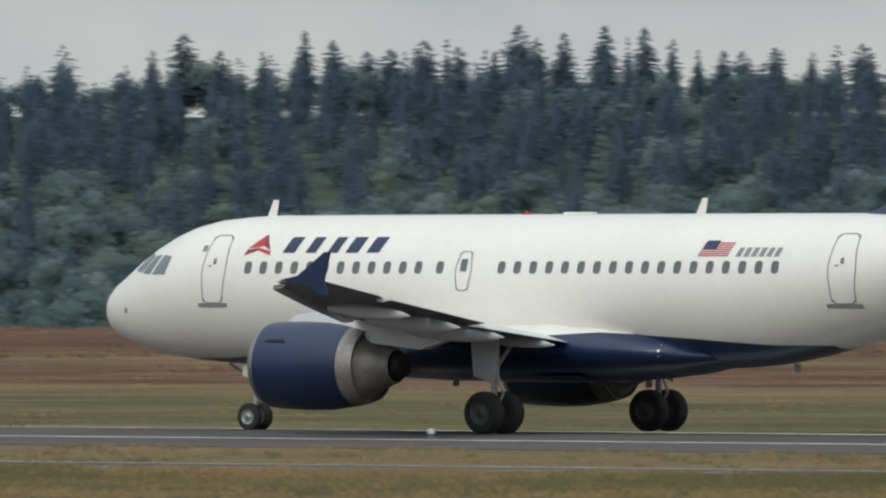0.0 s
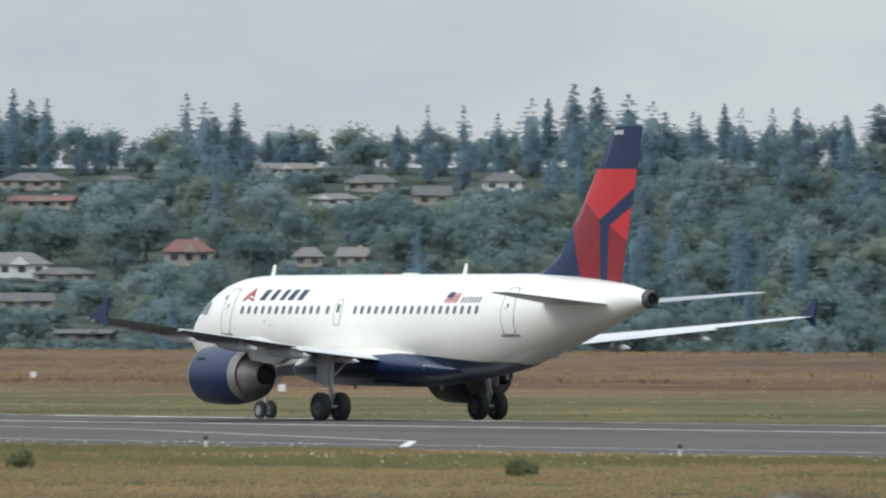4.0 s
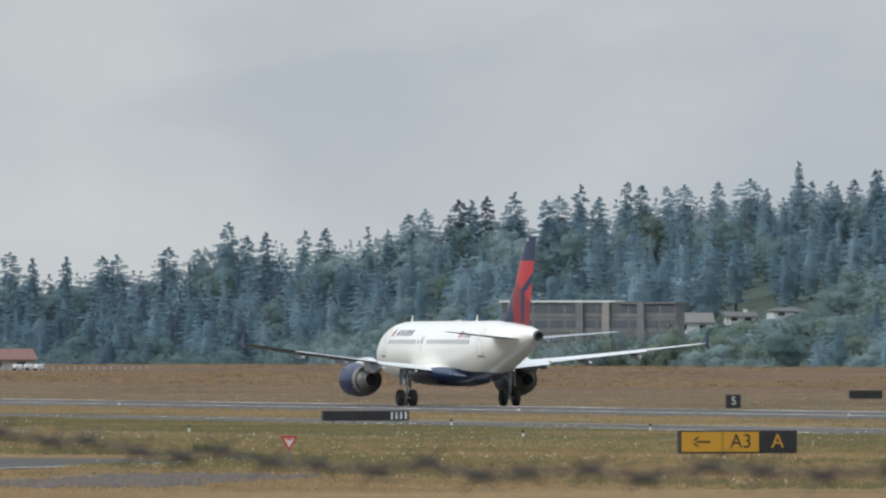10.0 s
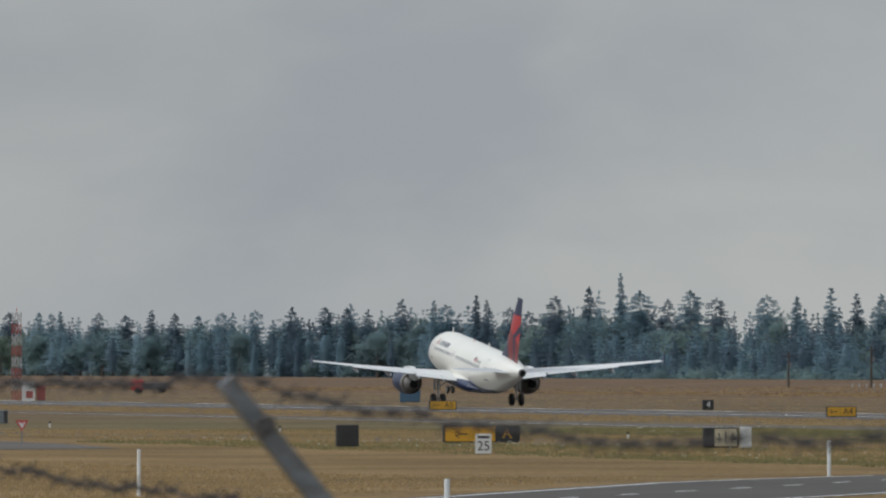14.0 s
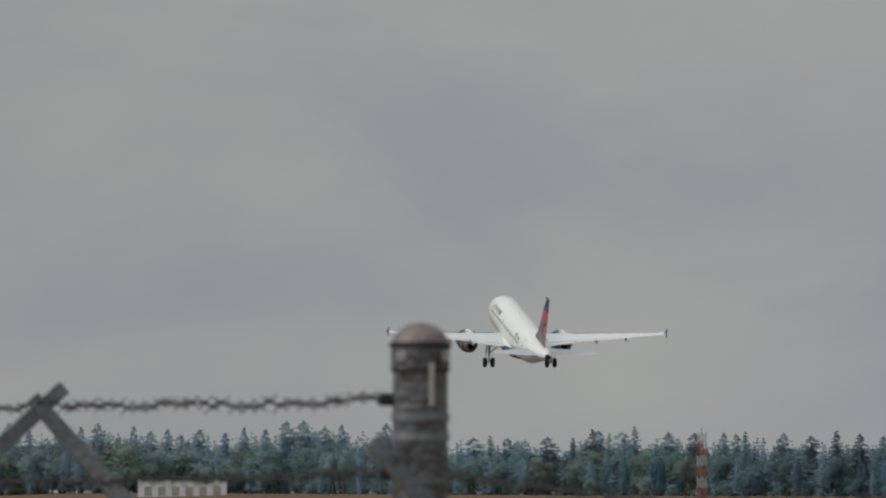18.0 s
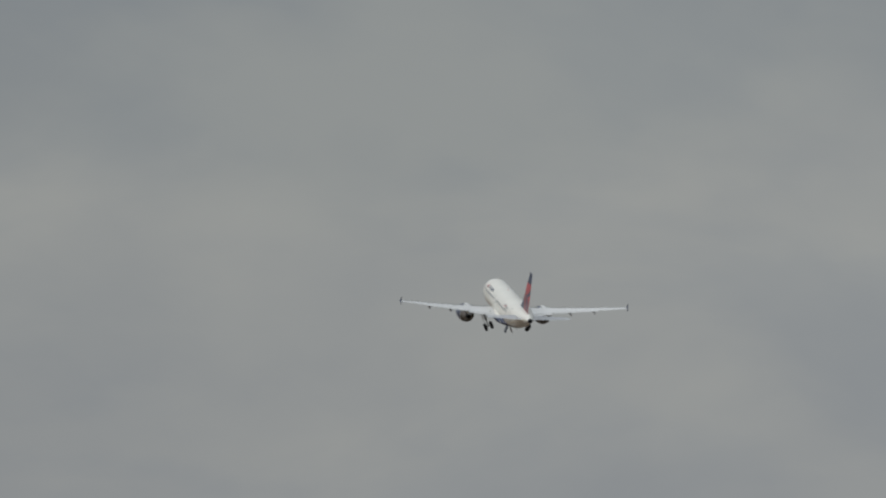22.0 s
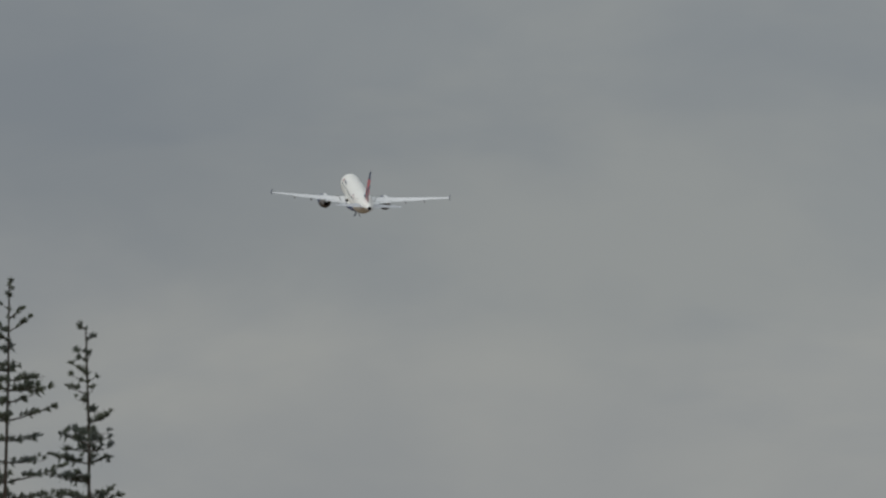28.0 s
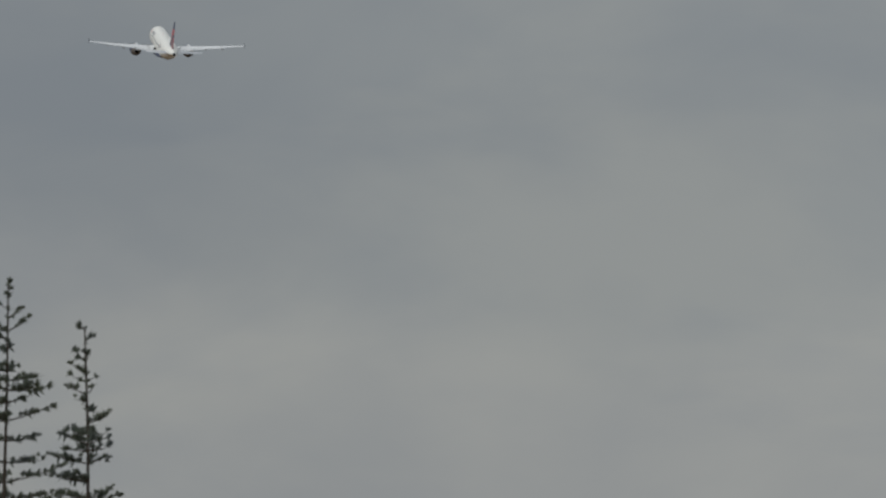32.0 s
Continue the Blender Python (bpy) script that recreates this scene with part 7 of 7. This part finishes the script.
for i in range(3):
    t = thing("machine", pose(*at_bearing(16.22 + 0.05 * i, 2310), -0.4, 0, 0, 10 * i), "white and grey farm machine parked by the barn", "machine", "machines by the barn")
    box_part("body", (0, 0, 0.7), (1.6, 1.2, 0.9), SIGN_W, t, 0.15)
    rod_part("wheel", (-0.5, -0.7, 0.3), (-0.5, 0.7, 0.3), 0.3, TYRE, t)
for i in range(46):
    a = 15.30 + 0.034 * i
    if 17 < i < 22:
        continue
    t = thing("fence_post", pose(*at_bearing(a, 2290), -0.4), "short weathered white fence post in a row", "post", "white fence posts")
    box_part("post", (0, 0, 0.35), (0.32, 0.2, 0.85), FADED_W, t, 0.05)
for a, r, hgt in ((15.715, 2320, 9.8), (15.39, 2330, 7.6), (15.78, 2325, 3.6), (15.0, 2360, 6.5)):
    t = thing("utility_pole", pose(*at_bearing(a, r), 0), "dark timber utility pole with a crossarm", "pole", "utility poles")
    rod_part("pole", (0, 0, -0.5), (0, 0, hgt), 0.24, BARK, t, 0.16, n=8)
    if hgt > 5:
        box_part("crossarm", (0, 0, hgt - 0.9), (2.2, 0.14, 0.16), BARK, t)
        rod_part("transformer", (0.45, 0, hgt - 3.0), (0.45, 0, hgt - 2.1), 0.3, GALV, t, n=10)
t = thing("shed", pose(*at_bearing(8.92, 4250), 0.0, 0, 0, -9), "long low pale warehouse far across the field", "building")
box_part("wall", (0, 0, 2.6), (31, 12, 6.0), WALL_W, t)
box_part("roof", (0, 0, 5.8), (31.6, 12.6, 0.4), ROOF_G, t)
for k in range(6):
    box_part("door", (-12 + 4.8 * k, -6.05, 1.6), (2.6, 0.1, 3.2), WALL_T, t)


# striped drums along the levee
for a in (37.043, 37.158, 37.352, 37.44, 37.549, 37.616, 37.664):
    x = 672.0 + rng.uniform(-3, 3)
    y = x / math.tan(radians(a))
    t = thing("traffic_drum", pose(x, y, terrain(x, y)), "orange and white striped traffic drum on the levee", "drum", "traffic drums on the levee")
    rod_part("base", (0, 0, -0.03), (0, 0, 0.12), 0.48, SIGN_K, t, n=12)
    for k in range(6):
        z0 = 0.12 + k * 0.23
        rod_part("band", (0, 0, z0), (0, 0, z0 + 0.23), 0.37 - 0.03 * k, (SAFE_RED, SIGN_W)[k % 2] if k < 5 else SAFE_RED, t, 0.35 - 0.03 * k, n=12)
t = thing("barrier", pose(530.0, 700.0, -0.5, 0, 0, 20), "low red and white barrier lying in the brown field", "barrier")
box_part("panel", (0, 0, 0.3), (1.1, 0.25, 0.35), SAFE_RED, t, 0.03)
box_part("stripe", (0.15, 0, 0.5), (0.8, 0.2, 0.14), SIGN_W, t, 0.02)

# ---- the perimeter fence by the camera ----
FX = 3.27
fence = thing("fence", pose(0, 0, 0), "galvanised chain-link perimeter fence topped with barbed wire", "fence")
POSTS = [(1.2, 4.10), (4.3, 4.11), (7.35, 4.126), (10.5, 4.126), (13.48, 4.175)]


def arm_part(base, tip, w, name="arm"):
    """A pressed steel outrigger: a channel that tapers to its tip."""
    b, t_ = Vector(base), Vector(tip)
    d = (t_ - b).normalized()
    up = Vector((0, 1, 0))
    sd = d.cross(up).normalized()
    v = []
    for p, ww in ((b, w), (t_, w * 0.75)):
        v += [p + up * ww / 2 + sd * ww / 2, p - up * ww / 2 + sd * ww / 2, p - up * ww / 2 - sd * ww / 2, p + up * ww / 2 - sd * ww / 2]
    return mesh(name, v, [(0, 1, 2, 3), (7, 6, 5, 4)] + [(k, (k + 1) % 4, 4 + (k + 1) % 4, 4 + k) for k in range(4)], GALV, fence, label="galvanised barbed wire arm")


for y, top in POSTS:
    z0 = top - 0.34
    rod_part("post", (FX, y, 1.2), (FX, y, z0), 0.03, GALV, fence, n=14)
    rod_part("post_cap", (FX, y, z0 - 0.06), (FX, y, z0 + 0.03), 0.036, GALV, fence, 0.028, n=14)
    arm_part((FX - 0.04, y, z0), (FX - 0.32, y, top), 0.027)
    rod_part("bolt", (FX - 0.28, y - 0.02, top - 0.05), (FX - 0.28, y - 0.04, top - 0.05), 0.012, WEATHERED, fence, n=6)

# terminal post with a domed cap and clamp bands
PY = 18.47
rod_part("terminal_post", (FX, PY, 1.2), (FX, PY, 4.393), 0.0425, WEATHERED, fence, n=28, label="thick weathered terminal post")
bm = bmesh.new()
bmesh.ops.create_uvsphere(bm, u_segments=28, v_segments=14, radius=0.0445)
bmesh.ops.delete(bm, geom=[q for q in bm.verts if q.co.z < -0.001], context="VERTS")
bmesh.ops.scale(bm, vec=(1, 1, 0.80), verts=bm.verts)
bmesh.ops.translate(bm, vec=(FX, PY, 4.408), verts=bm.verts)
part("post_cap", bm, RUST_CAP, fence, "domed steel cap", smooth=True)
rod_part("cap_skirt", (FX, PY, 4.373), (FX, PY, 4.410), 0.0455, WEATHERED, fence, n=28)
rod_part("cap_lip", (FX, PY, 4.406), (FX, PY, 4.413), 0.0485, RUSTY, fence, n=28)
for z in (4.373, 4.298, 4.268, 4.20, 4.14):
    rod_part("clamp_band", (FX, PY, z - 0.006), (FX, PY, z + 0.006), 0.0452, RUSTY if z > 4.3 else GALV, fence, n=28)
for z in (4.325, 4.212):
    box_part("clamp_ear", (FX - 0.052, PY + 0.01, z), (0.024, 0.02, 0.020), RUSTY, fence, 0.004)
box_part("clamp_ear", (FX - 0.06, PY, 4.09), (0.04, 0.025, 0.035), GALV, fence, 0.004)
arm_part((FX + 0.206, PY - 0.10, 3.91), (FX - 0.092, PY - 0.10, 4.262), 0.034, "brace_arm")
# pale streak and patches put on the post as its reflected highlights
box_part("painted_glint", (FX + 0.010, PY - 0.0445, 4.348), (0.0085, 0.006, 0.066), FADED_W, fence, 0.002, label="pale streak painted in as a highlight")
for dx in (-0.034, 0.033):
    box_part("glint_patch", (FX + dx, PY - 0.033, 4.391), (0.014, 0.006, 0.017), FADED_W, fence, 0.002)
# crossed arms beyond the terminal post
arm_part((3.02, 22.6, 4.10), (3.322, 22.6, 4.376), 0.036, "crossed_arm")
arm_part((3.49, 22.5, 4.085), (3.247, 22.5, 4.356), 0.036, "crossed_arm")
rod_part("post", (FX, 22.7, 1.2), (FX, 22.7, 4.1), 0.03, GALV, fence, n=14)
rod_part("post", (FX, 25.9, 1.2), (FX, 25.9, 4.0), 0.03, GALV, fence, n=14)


def barbed(points, name="barbed_wire", sag=0.03, seed=0):
    """Twisted wire with a four-point barb every 127 mm."""
    r = random.Random(seed)
    bm = bmesh.new()
    for p, q in zip(points, points[1:]):
        p, q = Vector(p), Vector(q)
        n = max(int((q - p).length / 0.127), 1)
        pts = [p.lerp(q, k / n) + Vector((r.uniform(-0.004, 0.004), 0, -4 * sag * (k / n) * (1 - k / n) + r.uniform(-0.005, 0.005))) for k in range(n + 1)]
        for a_, b_ in zip(pts, pts[1:]):
            rod(bm, a_, b_, 0.0022, n=6)
        for c in pts[1:-1]:
            for ang in (40, 150, 220, 330):
                d = Vector((math.cos(radians(ang + r.uniform(-20, 20))), r.uniform(-0.7, 0.7), math.sin(radians(ang)))).normalized()
                rod(bm, c, c + d * 0.019, 0.0019, 0.0008, n=4)
            rod(bm, c - Vector((0, 0.009, 0)), c + Vector((0, 0.009, 0)), 0.0042, n=6)
    return part(name, bm, RUSTY, fence, "rusty barbed wire")


for q, frac in enumerate((0.95, 0.50, 0.08)):
    barbed([(FX - 0.32 * frac, y, top - 0.34 + 0.34 * frac + 0.02) for y, top in POSTS] + [(FX - 0.05, PY, 4.236 - 0.08 * q)], seed=q, sag=0.03)
barbed([(FX - 0.06, PY, 4.325), (FX - 0.01, 22.55, 4.345), (FX - 0.02, 24.7, 4.317), (FX - 0.02, 29.0, 4.29)], seed=5, sag=0.006)
barbed([(FX - 0.06, PY, 4.212), (FX - 0.02, 22.55, 4.20), (FX - 0.02, 25.9, 4.18), (FX - 0.02, 29.0, 4.18)], seed=6, sag=0.004)
for k in range(5):
    y0, y1 = POSTS[k][0], (POSTS + [(PY, 4.25)])[k + 1][0]
    rod_part("top_rail", (FX, y0, 3.74), (FX, y1, 3.74), 0.021, GALV, fence, n=10)


# ---- the young cedar beyond the fence ----
def cedar(x, y, base, top, label, seed, reach):
    t = thing("cedar_tree", pose(x, y, base), label, "tree", "cedars by the fence")
    r = random.Random(seed)
    hgt = top - base
    bm = bmesh.new()
    pts = [(0.02 * math.sin(k * 0.9 + seed) * (k / 14) ** 2, 0.02 * math.cos(k * 1.3), hgt * k / 14) for k in range(15)]
    for k in range(14):
        rod(bm, pts[k], pts[k + 1], 0.06 * (1 - k / 14.3) ** 1.3 + 0.003, 0.06 * (1 - (k + 1) / 14.3) ** 1.3 + 0.003, n=7)
    part("trunk", bm, BARK, t, smooth=True)
    wood, leaf = bmesh.new(), []

    def tuft(c, ang, size):
        leaf.append((r.randrange(4), c.x, c.y, c.z, size, size * r.uniform(0.8, 1.15), ang))

    z = hgt - 0.01
    while z > hgt * 0.25:
        down = hgt - z
        p0 = Vector((0.02 * math.sin(z / hgt * 12.6 + seed) * (z / hgt) ** 2, 0, z))
        tuft(p0, r.uniform(0, 6.28), 0.030)
        for k in range(1 if down < 0.12 else (2 if down < 0.4 else 4)):
            a = r.uniform(0, 6.28)
            ln = min((0.035 + 0.36 * down) * r.uniform(0.45, 1.0) * reach, 1.5)
            d = Vector((math.cos(a), math.sin(a), r.uniform(0.25, 0.6) if down < 0.3 else r.uniform(-0.05, 0.22))).normalized()
            bend = Vector((0, 0, 0.10 * ln))
            pts_ = [p0 + d * ln * u + bend * u * u for u in (0, 0.33, 0.66, 1.0)]
            for q in range(3):
                rod(wood, pts_[q], pts_[q + 1], (0.003 + 0.004 * ln) * (1 - 0.28 * q), (0.003 + 0.004 * ln) * (0.72 - 0.24 * q), n=4)
            n = max(2, int(ln / 0.017))
            for q in range(n):
                u = (q + 0.7) / n
                if u < 0.25 and r.random() < 0.6 or math.sin(q * 0.9 + a * 9) < -0.75:
                    continue
                c = p0 + d * ln * u + bend * u * u + Vector((r.uniform(-0.008, 0.008), r.uniform(-0.008, 0.008), r.uniform(-0.004, 0.014)))
                tuft(c, a + r.uniform(-0.9, 0.9), 0.034 * r.uniform(0.7, 1.2))
                if down > 0.35 and r.random() < 0.35:
                    tuft(c + Vector((-d.y, d.x, 0.15)) * r.choice((-1, 1)) * r.uniform(0.02, 0.05), a + r.uniform(-1.5, 1.5), 0.030 * r.uniform(0.7, 1.2))
        z -= r.uniform(0.028, 0.055) if down < 0.5 else r.uniform(0.05, 0.09)
    part("branches", wood, BARK, t)["kind"] = "stuff"
    tpls = []
    for _ in range(4):
        v, f = [], []
        for _ in range(13):
            d = Vector((r.gauss(0.75, 0.5), r.gauss(0, 0.55), r.gauss(0.6, 0.5))).normalized()
            o = d.orthogonal().normalized() * 0.17
            ln = r.uniform(0.5, 1.0)
            b = len(v)
            v += [tuple(o), tuple(-o), tuple(d * ln * 0.6 + o * 0.7), tuple(d * ln)]
            f += [(b, b + 1, b + 2), (b + 1, b + 3, b + 2)]
        tpls.append((np.array(v), np.array(f), np.zeros(len(f), int)))
    ob = scatter_mesh("needles", tpls, leaf, [CEDAR], "", "")
    ob.parent = t
    return t


cx, cy = at_bearing(5.355, 50.0)
cedar(cx, cy, 0.0, 4.195 + 50.0 * math.tan(radians(2.425)), "young dark cedar with sparse upswept shoots", 3, 0.85)
cx, cy = at_bearing(4.975, 50.6)
cedar(cx, cy, 0.0, 4.195 + 50.6 * math.tan(radians(2.635)), "taller dark cedar with sparse upswept shoots", 8, 1.0)
cx, cy = at_bearing(7.98, 47.0)
cedar(cx, cy, 0.0, 4.195 + 47.0 * math.tan(radians(0.06)), "low bushy dark cedar by the fence", 5, 1.0)


# ---- what moves ----
# seconds, place along the runway, height of the wheels, nose-up angle, lean, drift from the centre line
ROLL = [
    (0.0, 210.3, 0.0, 0.0, 0.0, 267.6), (1.0, 261.8, 0.0, 0.0, 0.0, 267.6), (2.0, 317.3, 0.0, 0.0, 0.0, 267.6), (3.0, 374.0, 0.0, 0.0, 0.0, 267.6),
    (4.0, 432.2, 0.0, 0.0, 0.0, 267.6), (5.0, 491.4, 0.0, 0.0, 0.0, 267.6), (6.0, 554.2, 0.0, 0.0, 0.0, 267.6), (7.0, 619.1, 0.0, 0.0, 0.0, 267.6),
    (8.0, 685.8, 0.0, 0.0, 0.0, 267.6), (9.0, 754.6, 0.0, 0.0, 0.0, 267.6), (10.0, 825.5, 0.0, 0.0, 0.0, 267.6), (11.0, 898.2, 0.0, 0.2, 0.0, 267.7),
    (12.0, 973.5, 0.0, 1.0, 0.0, 267.9), (13.0, 1052.0, 0.0, 3.5, 0.2, 268.3), (14.0, 1132.0, 0.2, 5.9, 0.0, 268.6), (15.0, 1212.0, 1.6, 8.1, -0.2, 268.2),
    (15.5, 1252.8, 3.0, 9.0, 0.0, 268.0), (16.5, 1333.0, 7.7, 11.6, 0.0, 267.7), (17.5, 1414.5, 14.3, 13.4, 0.0, 267.2), (18.5, 1498.0, 23.2, 13.5, 0.5, 267.0),
    (19.0, 1539.0, 28.1, 13.2, 0.5, 266.3), (20.0, 1623.5, 38.2, 12.6, 0.3, 265.6), (21.0, 1712.0, 48.2, 12.4, 0.7, 265.2), (22.0, 1796.0, 57.6, 12.4, 1.5, 266.8),
    (23.0, 1881.0, 67.4, 13.0, 2.1, 268.4),
]
CLIMB = [
    (24.0, 1965.0, 77.0, 13.5, 2.6, 269.2), (25.0, 2049.0, 87.2, 14.1, 1.9, 268.1), (26.0, 2133.0, 98.5, 14.3, 2.2, 266.8), (27.5, 2259.0, 116.4, 14.2, 1.6, 266.0), (29.0, 2385.0, 135.3, 14.2, 1.2, 265.0),
    (30.5, 2511.0, 154.3, 14.1, 1.2, 263.9), (32.0, 2637.0, 173.1, 14.0, 1.2, 262.8),
]
# the nose points a little off the track into the crosswind: seconds, degrees to port
CRAB = [(0, 0.0), (20, 0.0), (21, 0.6), (22, 1.8), (23, 1.5), (24, 1.0), (25, 1.1), (26, 0.9), (29, 1.0), (32, 1.4)]


def motions():
    walk(plane, [(t, pose(x, s - 16.1, z, th, lean, float(np.interp(t, [q[0] for q in CRAB], [q[1] for q in CRAB])))) for t, s, z, th, lean, x in ROLL + CLIMB])
    for side, (wing, hinge) in WINGS.items():
        walk(wing, [(t, pose(*hinge, -tw, -side * b, 0)) for t, b, tw in ((0.0, -0.3, 0.0), (4.0, 0.0, 0.0), (9.0, 0.5, 0.0), (12.0, 1.0, 0.0), (15.0, 1.6, 0.6), (18.0, 1.7, 1.2), (32.0, 1.7, 1.2))])
    for side, (leg, pivot, dr, hp) in GEAR.items():
        walk(leg, [(t, pose(pivot[0], pivot[1], pivot[2] - (0.3 if 15.5 < t < 20.8 else 0.0), 0, side * b, 0)) for t, b in ((0.0, 0.0), (14.2, 0.0), (16.0, 0.0), (20.6, 0.0), (21.4, 12.0), (22.0, 25.0 if side < 0 else 35.0), (23.0, 50.0 if side < 0 else 62.0), (24.0, 75.0), (24.8, 86.0), (32.0, 86.0))])
        walk(dr, [(t, pose(*hp, 0, side * b, 0)) for t, b in ((0.0, 0.0), (18.6, 0.0), (19.4, 60.0), (20.0, 78.0), (28.0, 78.0), (30.0, 30.0), (31.2, 0.0), (32.0, 0.0))])
    walk(nose_leg, [(t, pose(*NOSE_PIVOT, b, 0, 0)) for t, b in ((0.0, 0.0), (19.0, 0.0), (20.0, 45.0), (21.0, 88.0), (32.0, 88.0))])
    walk(suv_car, [(t, pose(690, 1481.6 - 31.0 * (t - 6), 0.55, 0, 0, 180)) for t in (0.0, 8.0, 16.0, 24.0, 32.0)])
    drive = [(t, 690.0 + 7.6 * (min(t, 11.0) - 8.0), 1891.6 - 10.8 * (min(t, 11.0) - 8.0)) for t in (0.0, 4.0, 7.0, 9.0, 11.0, 11.5, 12.0, 32.0)]
    walk(lorry, [(t, pose(x, y, terrain(x, y), 0, 0, 215)) for t, x, y in drive])


motions()
